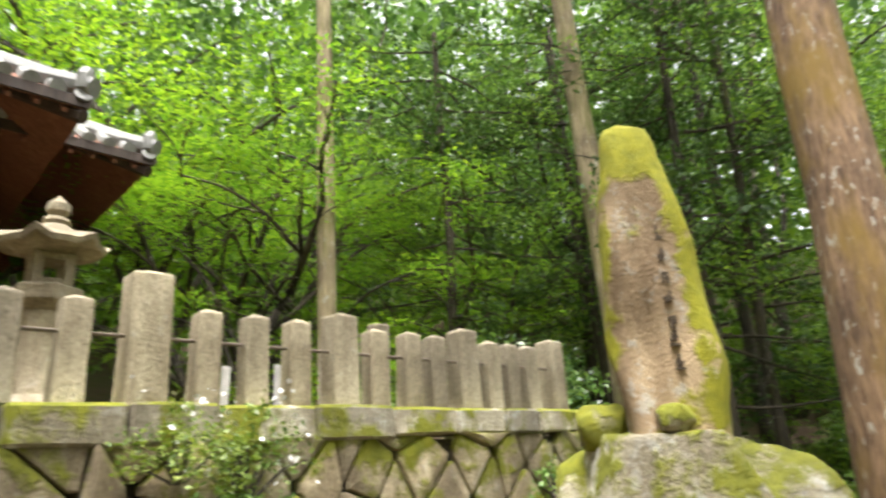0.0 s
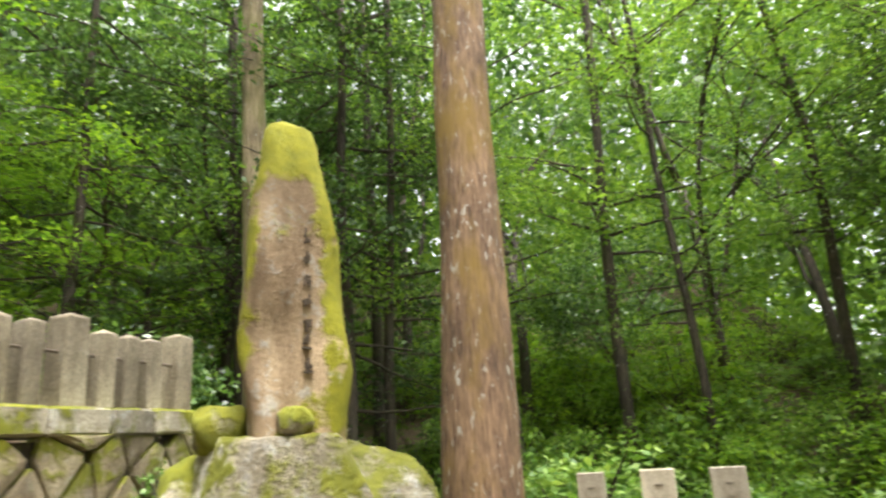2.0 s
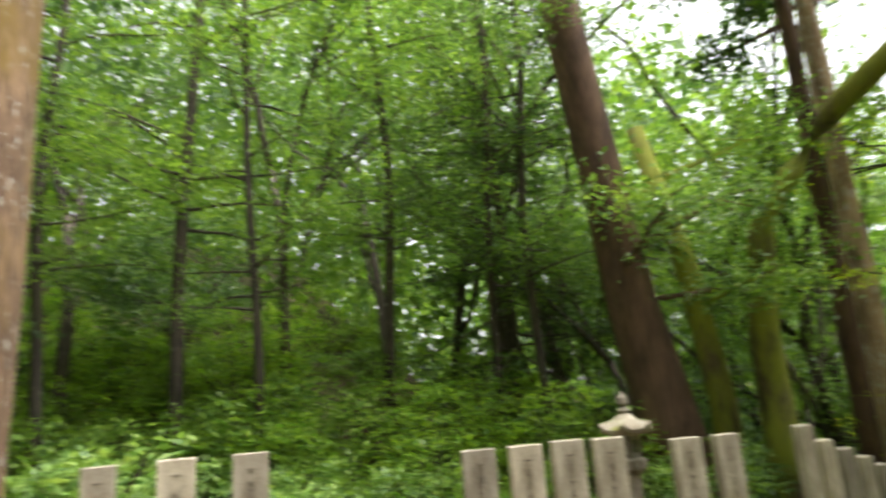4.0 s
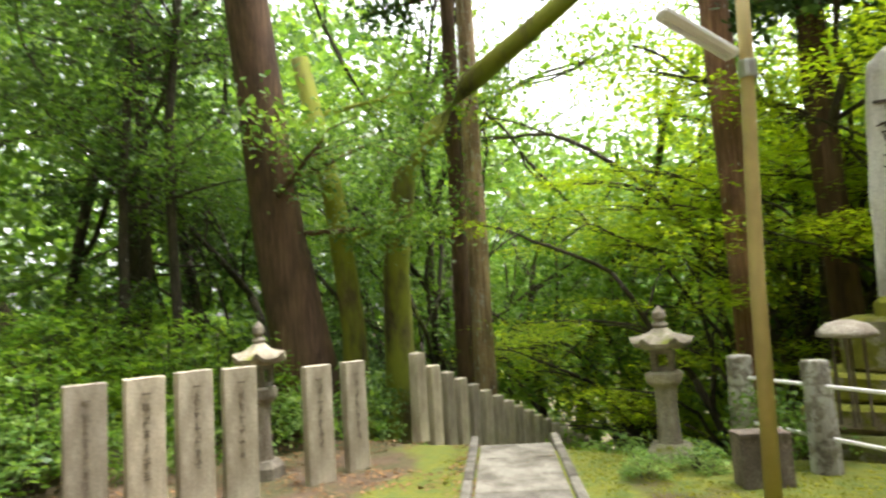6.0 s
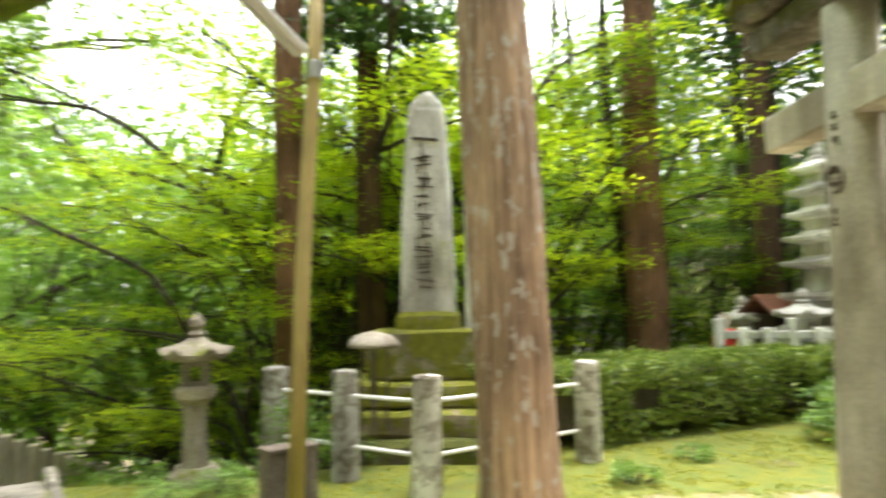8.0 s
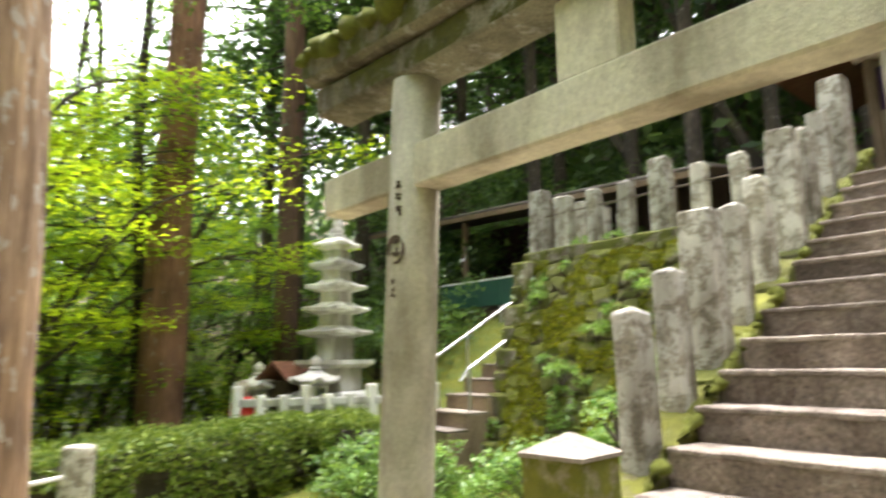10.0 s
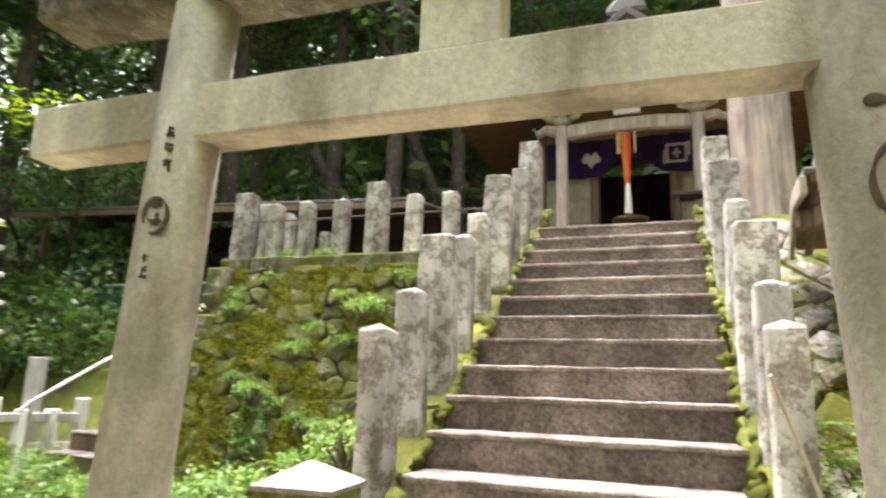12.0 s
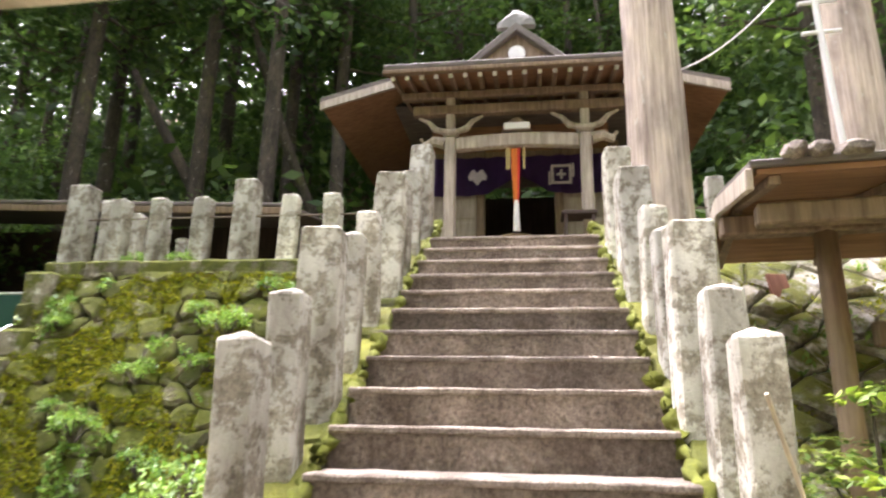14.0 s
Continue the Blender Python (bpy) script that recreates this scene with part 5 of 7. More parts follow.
tagged(part("crest", bm, M_CREST, cur, "pale square crest"), kind="stuff").matrix_basis = pose(0.035, 0.66, 2.16)
bell = thing("bell_rope", pose(HX + 0.02, HY - 0.02, HZ), "orange and white twisted cloth bell rope with ribbons", "bell rope")
for dy, col, w in ((-0.045, M_ORANGE, 0.020), (0.04, M_RED, 0.018), (0.0, M_ORANGE, 0.022)):
    bm = tube(bmesh.new(), [(0, dy, 2.0), (0.01, dy * 0.9, 1.7), (0.01, dy * 0.5, 1.3), (0, dy * 0.3, 1.15)], [w, w * 1.1, w, w * 0.8], 7)
    part("strip", bm, col, bell)
for dy in (-0.12, -0.09, 0.11):
    part("ribbon", boxed((-0.004, dy - 0.012, 1.70), (0.004, dy + 0.012, 2.02), 0), M_POLE, bell, "yellow ribbon")
part("white_tail", tube(bmesh.new(), [(0, 0, 1.25), (0.01, 0, 1.05), (0, 0, 0.82)], [0.03, 0.04, 0.05], 9), M_WHITE, bell, "white cloth end")
ob = thing("offering_box", pose(HX - 0.45, HY, HZ), "low wooden offering box with a slatted top", "offering box")
part("body", boxed((-0.22, -0.34, 0.0), (0.22, 0.34, 0.72), 0.012), M_WOOD, ob)
for k in range(7):
    part("slat", boxed((-0.2, -0.3 + k * 0.09, 0.722), (0.2, -0.26 + k * 0.09, 0.75), 0.004), M_WOODPALE, ob)
bl = thing("bronze_bowl", pose(HX - 0.35, HY - 0.02, HZ + 0.75), "wide dark bronze bowl on the offering box", "bowl")
part("bowl", lathe(bmesh.new(), [(0.12, 0.0), (0.22, 0.03), (0.26, 0.08), (0.24, 0.09), (0.1, 0.05)], 20), M_BRONZE, bl, smooth=True)
desk = thing("small_desk", pose(HX + 0.15, HY + 0.78, HZ), "small dark wooden stand beside the porch column", "stand")
part("top", boxed((-0.18, -0.22, 0.95), (0.18, 0.22, 1.0), 0.01), M_DARKWOOD, desk)
for sx in (-0.13, 0.13):
    for sy in (-0.17, 0.17):
        part("leg", boxed((sx - 0.02, sy - 0.02, 0), (sx + 0.02, sy + 0.02, 0.95), 0.004), M_DARKWOOD, desk)

# ---------------------------------------------------------------- long shed roof left of the hall
shed = thing("open_shed", pose(-8.0, -7.9, 2.45), "dark open shed with a long low grey roof", "shed")
r = part("roof", boxed((-1.2, -5.2, 0.0), (0.9, 2.6, 0.05), 0.01), M_BARKROOF, shed)
r.matrix_basis = pose(0, 0, 1.62, -2.2, 9, 0)
part("roof_edge", boxed((0.84, -5.2, -0.09), (0.90, 2.6, -0.003), 0.01), M_WOOD, r)
for y in (-4.6, -2.4, -0.3, 1.9):
    part("post", boxed((0.45, y - 0.05, -0.6), (0.55, y + 0.05, 1.55), 0.01), M_WOOD, shed)
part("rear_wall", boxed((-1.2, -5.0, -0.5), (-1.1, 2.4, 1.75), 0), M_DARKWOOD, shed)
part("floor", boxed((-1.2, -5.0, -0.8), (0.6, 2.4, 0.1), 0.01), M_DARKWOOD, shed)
gp = thing("green_screen", pose(-6.9, -8.6, 2.30), "low dull green sheet fence with a grey top rail", "fence")
for k in range(3, 9):
    part("panel", boxed((-0.012, -3.2 + k * 0.5, 0.0), (0.012, -2.71 + k * 0.5, 0.42), 0.003), M_GREEN, gp)
part("top_rail", rod([(0, -1.7, 0.44), (0, 1.25, 0.44)], 0.018), M_METAL, gp)
for k in range(3):
    part("post", rod([(-0.02, -1.65 + k * 1.4, -1.1), (-0.02, -1.65 + k * 1.4, 0.44)], 0.02), M_METAL, gp)

# ---------------------------------------------------------------- side steps with handrails
SIDE = Matrix.Translation((-4.16, -7.44, 0.46)) @ pose(0, 0, 0, 0, 0, 172)
SIDE_RISE, SIDE_TREAD = 0.18, 0.285
sidesteps = thing("side_stairs", SIDE, "narrow pale steps up the mossy bank", "stairs", kind="structure")
for k in range(0, 12):
    x0, z0 = k * SIDE_TREAD, (k + 1) * SIDE_RISE
    part("step", boxed((x0, -0.44, z0 - 0.6), (x0 + 0.34, 0.44, z0 - 0.03), 0.008, 0.005, k), M_SIDERISER, sidesteps)
    part("tread", boxed((x0 - 0.015, -0.44, z0 - 0.028), (x0 + 0.33, 0.44, z0), 0.008, 0.004, k), M_TREAD, sidesteps)
for yy, reach in ((-0.40, 1.0), (0.70, 3.4)):
    hr = thing("handrail", SIDE, "grey metal pipe handrail up the side steps", "handrail", "handrails")
    lo = 0.35 if yy < 0 else 0.0
    part("pipe", rod([(lo - 0.12, yy, 0.60 + (lo - 0.12) * 0.5), (lo, yy, 0.64 + lo * 0.594), (reach, yy, 0.64 + reach * 0.594)], 0.018, 8), M_METAL, hr)
    for x in (lo, lo + 1.1, lo + 2.2)[:1 if yy < 0 else 3]:
        part("post", rod([(x, yy, x * 0.594 - 0.2), (x, yy, x * 0.594 + 0.64)], 0.017, 8), M_METAL, hr)

# ---------------------------------------------------------------- roofed notice stand by the stairs
ns = thing("notice_stand", pose(-3.5, -0.25, 1.2, 0, 0, -7), "open wooden stand with a small sheet roof weighted with stones", "notice stand")
ry0, ry1 = -1.08, 1.2
for sgn in (-1, 1):
    r = part("roof", boxed((0.0, ry0, 0.0), (0.88, ry1, 0.035), 0.006), M_BARKROOF, ns)
    bt = part("soffit_sheet", boxed((0.01, ry0 + 0.03, -0.03), (0.86, ry1 - 0.03, -0.004), 0), M_SOFFIT, r)
    r.matrix_basis = pose(0, 0, 1.39, 0, 10, 0) if sgn > 0 else pose(0, 0, 1.39, 0, -10, 0) @ pose(-0.88, 0, 0)
    for yy in (-1.0, -0.4, 0.2, 0.8):
        part("rafter", boxed((0.02, yy, -0.075), (0.84, yy + 0.05, -0.032), 0.005), M_WOOD, r)
    part("bargeboard", boxed((0.0, ry0 - 0.02, -0.10), (0.88, ry0 + 0.012, -0.002), 0.006), M_WOODPALE, r)
part("ridge_beam", boxed((-0.06, ry0, 1.16), (0.06, ry1, 1.27), 0.01), M_WOOD, ns)
part("front_beam", boxed((0.60, ry0 + 0.05, 1.03), (0.70, ry1, 1.13), 0.01), M_WOOD, ns)
for yy in (-0.56, 0.95):
    part("post", tube(bmesh.new(), [(0.0, yy, -1.3), (0.0, yy, 0), (0.0, yy, 1.2)], [0.066, 0.062, 0.058], 14), M_TANWOOD, ns, smooth=True)
part("cross_beam", boxed((-0.04, -0.4, 0.55), (0.04, 1.2, 0.68), 0.01), M_WOOD, ns)
for yy, w in ((-0.90, 0.045), (-0.80, 0.05), (-0.66, 0.065)):
    boulder("roof_stone", (-2.74, -0.35 + yy, 2.495), (0.06, w, 0.035), M_TREAD, "flat pale stone weighing down the roof", yy * 9, 0, 0.7, "stones on the roof")
plk = thing("fallen_board", pose(-4.52, -0.70, 2.16, 8, 76, 20), "broken reddish board lying on the bank", "board")
part("board", boxed((-0.2, -0.07, -0.012), (0.2, 0.07, 0.012), 0.006, 0.01), M_REDWOOD, plk)
cane = thing("bamboo_cane", pose(-1.9, -1.75, 0.0), "thin yellowed bamboo cane leaning on a stone post", "cane")
part("cane", rod([(-0.22, 0.23, 0.8), (-0.01, 0.0, 1.44)], 0.007, 8), M_CANE, cane)

# white lamp pole behind the stand
wp = thing("white_pipe_pole", pose(-6.2, 0.72, 2.7), "slim white pipe pole with short arms and a wire", "pole")
part("pipe", rod([(0, 0, 0), (0.02, -0.1, 1.6), (0.05, -0.22, 4.0)], 0.03, 10), M_WHITE, wp)
for z in (2.5, 2.85):
    part("arm", rod([(0.03, -0.32, z), (0.03, 0.05, z + 0.02)], 0.022, 8), M_WHITE, wp)
wire = thing("cable", pose(0, 0, 0), "thin pale cable sagging between the trees", "cable")
part("cable", rod([Vector((-6.3, 0.5 - 1.6 * t, 6.0 - 1.1 * math.sin(t * 1.6) )) for t in np.linspace(0, 1, 14)], 0.009, 6), M_WHITE, wire)

# ---------------------------------------------------------------- old hall north of the fence: two tiled roof corners
for (cx, cy, cz), lab in (((1.26, 6.05, 4.78), "large"), ((2.25, 7.25, 4.95), "small")):
    oh = thing("temple_roof", pose(cx, cy, cz), "reddish boarded eaves under heavy grey tiles", "roof", "roofs of the old hall")
    L = 5.5
    bm = bmesh.new()
    v = [bm.verts.new(p) for p in ((0, 0, 0), (-L, 0, 0), (-L, L, 0), (0, L, 0), (-L / 2, L / 2, 1.9), (0, 0, 0.10), (-L, 0, 0.10), (-L, L, 0.10), (0, L, 0.10), (-L / 2, L / 2, 2.1))]
    for q in ((0, 1, 6, 5), (1, 2, 7, 6), (2, 3, 8, 7), (3, 0, 5, 8), (5, 6, 9), (6, 7, 9), (7, 8, 9), (8, 5, 9), (1, 0, 4), (2, 1, 4), (3, 2, 4), (0, 3, 4)):
        bm.faces.new([v[i] for i in q])
    part("eaves", bm, M_REDWOOD, oh)
    bm = bmesh.new()
    for k in range(24):
        for d in (0, 1):
            t = 0.06 + k * 0.21
            a = Vector((-t, -0.04, 0.14)) if d == 0 else Vector((0.04, t, 0.14))
            c = Vector((-L / 2 if t < 0 else -t, min(t, L - t), 0.14 + min(t, L - t) * 0.74)) if d == 0 else Vector((-min(t, L - t), t, 0.14 + min(t, L - t) * 0.74))
            tube(bm, [a, a.lerp(c, 0.5) + Vector((0, 0, -0.04)), c], [0.075, 0.07, 0.07], 8)
    part("round_tiles", bm, M_TILE, oh)
    bm = tube(bmesh.new(), [(0.03, -0.03, 0.24), (-0.3, 0.3, 0.38), (-0.9, 0.9, 0.75), (-2.7, 2.7, 2.2)], [0.10, 0.12, 0.12, 0.12], 8)
    part("hip_ridge", bm, M_TILE, oh)
    part("ridge_end", slab_stone([(0, 0.11, 0.06, 0), (0.15, 0.12, 0.06, 0), (0.25, 0.05, 0.04, 0)], 10, 0.02, 2), M_TILE, oh).matrix_basis = pose(-0.02, 0.02, 0.2, 0, 0, 45)
    part("edge_board", boxed((-L, -0.03, 0.01), (0.02, 0.0, 0.12), 0.005), M_DARKWOOD, oh)
    part("hip_rafter", rod([(-0.02, 0.02, -0.06), (-2.4, 2.4, 1.55)], 0.07, 6), M_DARKWOOD, oh)
    for k in range(22):
        t = 0.18 + 0.22 * k
        part("rafter", rod([(-t, 0.02, -0.035), (-t, min(t, L - t) * 0.98, -0.035 + min(t, L - t) * 0.68)], 0.03, 4), M_REDWOOD, oh)
    part("wall", boxed((-L + 1.3, 1.3, -cz + 1.8), (-1.3, L - 1.3, 0.5), 0.0), M_REDWOOD, oh)

# tall wooden memorial slats behind the north fence
for k in range(9):
    x = 2.05 + 0.13 * k + (0.15 if k > 4 else 0)
    sl = thing("memorial_slat", pose(x, 4.75 + 0.1 * (k % 2), 1.85, 0, 2 - k % 3, 12), "thin grey upright memorial board behind the fence", "board", "memorial boards")
    part("board", boxed((-0.035, -0.008, 0), (0.035, 0.008, (0.42, 0.45, 0.48, 0.44, 0.47, 0.72, 0.70, 0.75, 0.72)[k]), 0.004), M_PAGODA if k < 5 else M_WOODPALE, sl)
gs = thing("grave_stone", pose(3.25, 4.3, 1.85, 0, 0, 0), "pale upright stone behind the fence", "grave stone")
part("slab", boxed((-0.08, -0.06, 0), (0.08, 0.06, 0.78), 0.012), M_GRANITE, gs)

# ---------------------------------------------------------------- plants


def leaf_object(name, centres, size, mat, parent, rs, flat=0.6, aspect=2.0, label=""):
    """Many small folded leaves, one four-cornered blade each, at the given points."""
    n = len(centres)
    nrm = rs.normal(size=(n, 3)) * (1 - flat) + np.array([0, 0, 1.0]) * flat * rs.choice([1, 1, 1, -1], size=(n, 1))
    nrm /= np.linalg.norm(nrm, axis=1)[:, None]
    a = np.cross(nrm, rs.normal(size=(n, 3)))
    a /= np.linalg.norm(a, axis=1)[:, None] + 1e-9
    b = np.cross(nrm, a)
    s = size * rs.uniform(0.6, 1.3, size=(n, 1))
    tip, side = a * s * 0.5, b * s * 0.5 / aspect
    droop = np.array([0, 0, -0.12]) * s
    v = np.stack([centres - tip, centres + side - nrm * s * 0.06, centres + tip + droop, centres - side - nrm * s * 0.06], axis=1).reshape(-1, 3)
    me = bpy.data.meshes.new(name)
    me.vertices.add(4 * n)
    me.vertices.foreach_set("co", v.astype(np.float32).ravel())
    me.loops.add(4 * n)
    me.loops.foreach_set("vertex_index", np.arange(4 * n, dtype=np.int32))
    me.polygons.add(n)
    me.polygons.foreach_set("loop_start", np.arange(0, 4 * n, 4, dtype=np.int32))
    me.polygons.foreach_set("loop_total", np.full(n, 4, dtype=np.int32))
    me.update(calc_edges=True)
    me.materials.append(mat)
    ob = new(name, me)
    if parent is not None:
        ob.parent = parent
    if label:
        ob["label"] = label
    return ob


def sprays(rs, points, per, spread, thin=0.25):
    """Leaves in flat sprays round the points."""
    c = np.repeat(np.array(points), per, axis=0)
    r = spread * np.sqrt(rs.uniform(size=(len(c), 1)))
    t = rs.uniform(0, 2 * np.pi, size=(len(c), 1))
    off = np.hstack([r * np.cos(t), r * np.sin(t), rs.normal(size=(len(c), 1)) * spread * thin - 0.25 * r * r / spread])
    return c + off


def ridged(bm, amount, seed):
    """Vertical fibres and shallow flutes round a trunk."""
    for v in bm.verts:
        a = math.atan2(v.co.y, v.co.x)
        q = Vector((math.cos(a) * 5, math.sin(a) * 5, v.co.z * 0.35 + seed))
        f = noise.noise(q) + 0.7 * noise.noise(q * 2.7) + 0.4 * noise.noise(Vector((q.x * 6, q.y * 6, q.z * 2)))
        r = math.hypot(v.co.x, v.co.y) or 1.0
        v.co.x += v.co.x / r * amount * f
        v.co.y += v.co.y / r * amount * f


def make_tree(m, label, trunk, radii, limbs, mat_bark, mat_leaf, seed, per=34, spread=0.45, leaf=0.10, thin=0.25, twigs=7, flat=0.6, limb_r=0.05, sides=9, category="tree", group="", crown_label="", flutes=0.0):
    """A tapering trunk; limbs (start height, heading, length, rise), each with twigs; leaves in sprays on the twigs."""
    rs, rg = np.random.RandomState(seed), random.Random(seed)
    t = thing("tree", m, label, category, group)
    bm = bmesh.new()
    pts = [Vector(p) for p in trunk]
    tube(bm, pts, radii, sides, 0.12, seed)
    if flutes:
        ridged(bm, flutes, seed)
    spots = []

    def at_height(h):
        for a, c in zip(pts, pts[1:]):
            if a.z <= h <= c.z:
                return a.lerp(c, (h - a.z) / (c.z - a.z))
        return pts[-1].copy()

    for h, head, length, rise in limbs:
        p = at_height(h)
        d = Vector((math.cos(radians(head)), math.sin(radians(head)), rise)).normalized()
        line = [p.copy()]
        for k in range(5):
            d = (d + Vector((rg.uniform(-0.25, 0.25), rg.uniform(-0.25, 0.25), rg.uniform(-0.16, 0.16)))).normalized()
            p = p + d * length / 5
            line.append(p.copy())
        tube(bm, line, [limb_r * (1 - 0.17 * k) for k in range(6)], 5)
        for k in range(twigs):
            f = rg.uniform(0.3, 1.0) * 5
            i = min(int(f), 4)
            q = line[i].lerp(line[i + 1], f - i)
            e = Vector((rg.uniform(-1, 1), rg.uniform(-1, 1), rg.uniform(-0.35, 0.5))).normalized() * length * rg.uniform(0.15, 0.42)
            tube(bm, [q, q + e], [limb_r * 0.3, limb_r * 0.08], 3)
            spots += [q + e * 0.55, q + e]
        spots.append(line[-1])
    part("trunk", bm, mat_bark, t, smooth=True)
    if spots:
        leaf_object("crown", sprays(rs, [tuple(s) for s in spots], per, spread, thin), leaf, mat_leaf, t, rs, flat, 1.9, crown_label)
    return t


def ring(rg, n, lo, hi, length, rise, jit=0.3):
    """n limbs between two heights, going round."""
    return [(rg.uniform(lo, hi), 137.5 * k + rg.uniform(-25, 25), length * rg.uniform(1 - jit, 1 + jit), rise + rg.uniform(-0.15, 0.2)) for k in range(n)]


def stem(h, r, lean=(0, 0), n=6, flare=1.25, wob=0.05, seed=0):
    pts, rad = [], []
    for k in range(n + 1):
        f = k / n
        pts.append((lean[0] * f + wob * noise.noise(Vector((seed, f * 2, 0))) * h * 0.1, lean[1] * f + wob * noise.noise(Vector((seed, 9, f * 2))) * h * 0.1, -0.25 + (h + 0.25) * f))
        rad.append(r * (flare if k == 0 else 1.0) * (1 - 0.45 * f))
    return pts, rad


rg = random.Random(77)
# the great cedars that stand near
CEDARS = (
    ((5.59, 1.36), 0.34, 14, (0.8, -0.15), M_CEDARMOSS, "thick cedar trunk with orange-brown bark and thin moss"),
    ((7.42, 4.48), 0.20, 14, (-0.3, 0.3), M_TRUNKMOSS, "straight slim cedar trunk, mossy and grey-brown"),
    ((4.70, 7.30), 0.145, 13, (-0.1, 0.1), M_TRUNKMOSS, "slim pale spotted trunk behind the fence"),
    ((0.31, -5.21), 0.262, 14, (0.5, -0.2), M_CEDAR, "thick cedar with red-brown fibrous bark and lichen spots"),
    ((2.72, -8.85), 0.21, 14, (0.1, 0.0), M_CEDARRED, "reddish cedar trunk behind the lamp pole"),
    ((1.80, -9.95), 0.20, 13, (0.15, 0.0), M_CEDARDARK, "dark cedar trunk behind the stele"),
    ((-2.25, -10.8), 0.31, 15, (-0.2, 0.0), M_CEDARRED, "large reddish-brown cedar beyond the hedge"),
    ((-4.9, -12.35), 0.24, 15, (0.0, 0.0), M_CEDARDARK, "dark cedar behind the pagoda"),
    ((-5.62, -1.20), 0.265, 13, (0.2, -0.15), M_CEDARPALE, "tall pale stripped cedar trunk beside the stairs"),
    ((-6.95, 1.20), 0.30, 14, (0, 0), M_CEDARPALE, "thick pale cedar trunk behind the notice stand"),
    ((7.15, -9.35), 0.20, 14, (-0.3, 0.2), M_CEDAR, "tall lichened cedar by the lower stairs"),
    ((7.75, -9.75), 0.19, 13, (-0.2, 0.3), M_CEDARDARK, "dark trunk close behind a paler cedar"),
)
for k, ((x, y), r, h, lean, mat, lab) in enumerate(CEDARS):
    p, rad = stem(h, r, lean, 26, seed=k)
    limbs = ring(rg, 9, h * 0.72, h, 2.2, -0.1)
    if k == 5:
        limbs += [(5.3, 200, 1.3, -0.25), (5.5, 120, 1.1, -0.3), (5.6, 60, 1.3, -0.3), (5.9, 0, 1.2, -0.2), (5.9, 160, 1.4, -0.3), (6.2, 90, 1.4, -0.3)]
    make_tree(pose(x, y, ground_z(x, y) - 0.05), lab, p, rad, limbs, mat, M_NEEDLE, 100 + k, per=40, spread=0.5, leaf=0.16, twigs=5, sides=72 if k in (0, 3) else 40, group="tall cedars", flutes=0.014 if k in (0, 3) else 0.010)

# leaning old tree with a mossy side, and the mossy fork beyond it
make_tree(pose(7.70, -6.20, 0), "old leaning tree with dark bark and moss", [(0, 0, -0.3), (0.05, 0.15, 1.0), (0.15, 0.4, 2.6), (0.15, 0.6, 4.2), (0.1, 0.95, 6.5), (0, 1.3, 10)], [0.55, 0.40, 0.34, 0.31, 0.28, 0.2], [(2.6, -130, 2.2, 0.1), (3.0, 150, 2.4, 0.1), (3.3, 200, 2.0, 0.05)] + ring(rg, 9, 7, 10, 2.6, 0.2), M_CEDARDARK, M_DARKLEAF, 201, per=50, spread=0.5, leaf=0.085, sides=20)
make_tree(pose(7.45, -6.75, 0), "mossy trunk standing close to the leaning tree", [(0, 0, -0.3), (-0.1, 0.1, 1.2), (-0.1, 0.35, 3.0), (0.0, 0.8, 5.0)], [0.22, 0.17, 0.15, 0.12], [(2.4, 190, 1.2, 0.2), (3.6, 120, 1.5, 0.3), (4.2, 260, 1.6, 0.3)], M_BARKMOSS, M_FRESH, 202, sides=14)
make_tree(pose(6.95, -7.15, -0.6), "forked tree with a thick mossy branch over the path", [(0, 0, -0.3), (0.0, 0.0, 1.4), (-0.02, 0.02, 2.6), (-0.22, -0.04, 3.95), (-0.65, -0.25, 4.6), (-1.15, -0.47, 5.2), (-2.4, -1.2, 6.25), (-3.4, -1.8, 7.2)], [0.27, 0.22, 0.19, 0.175, 0.165, 0.155, 0.14, 0.09], [(6.3, 250, 1.8, 0.5), (6.8, 190, 1.8, 0.5)], M_BARKMOSS, M_FRESH, 203, sides=14)

# prototypes of the wood, built once and copied
PROTO = {}


def proto(key, **kw):
    PROTO[key] = make_tree(pose(0, 0, -200), **kw)


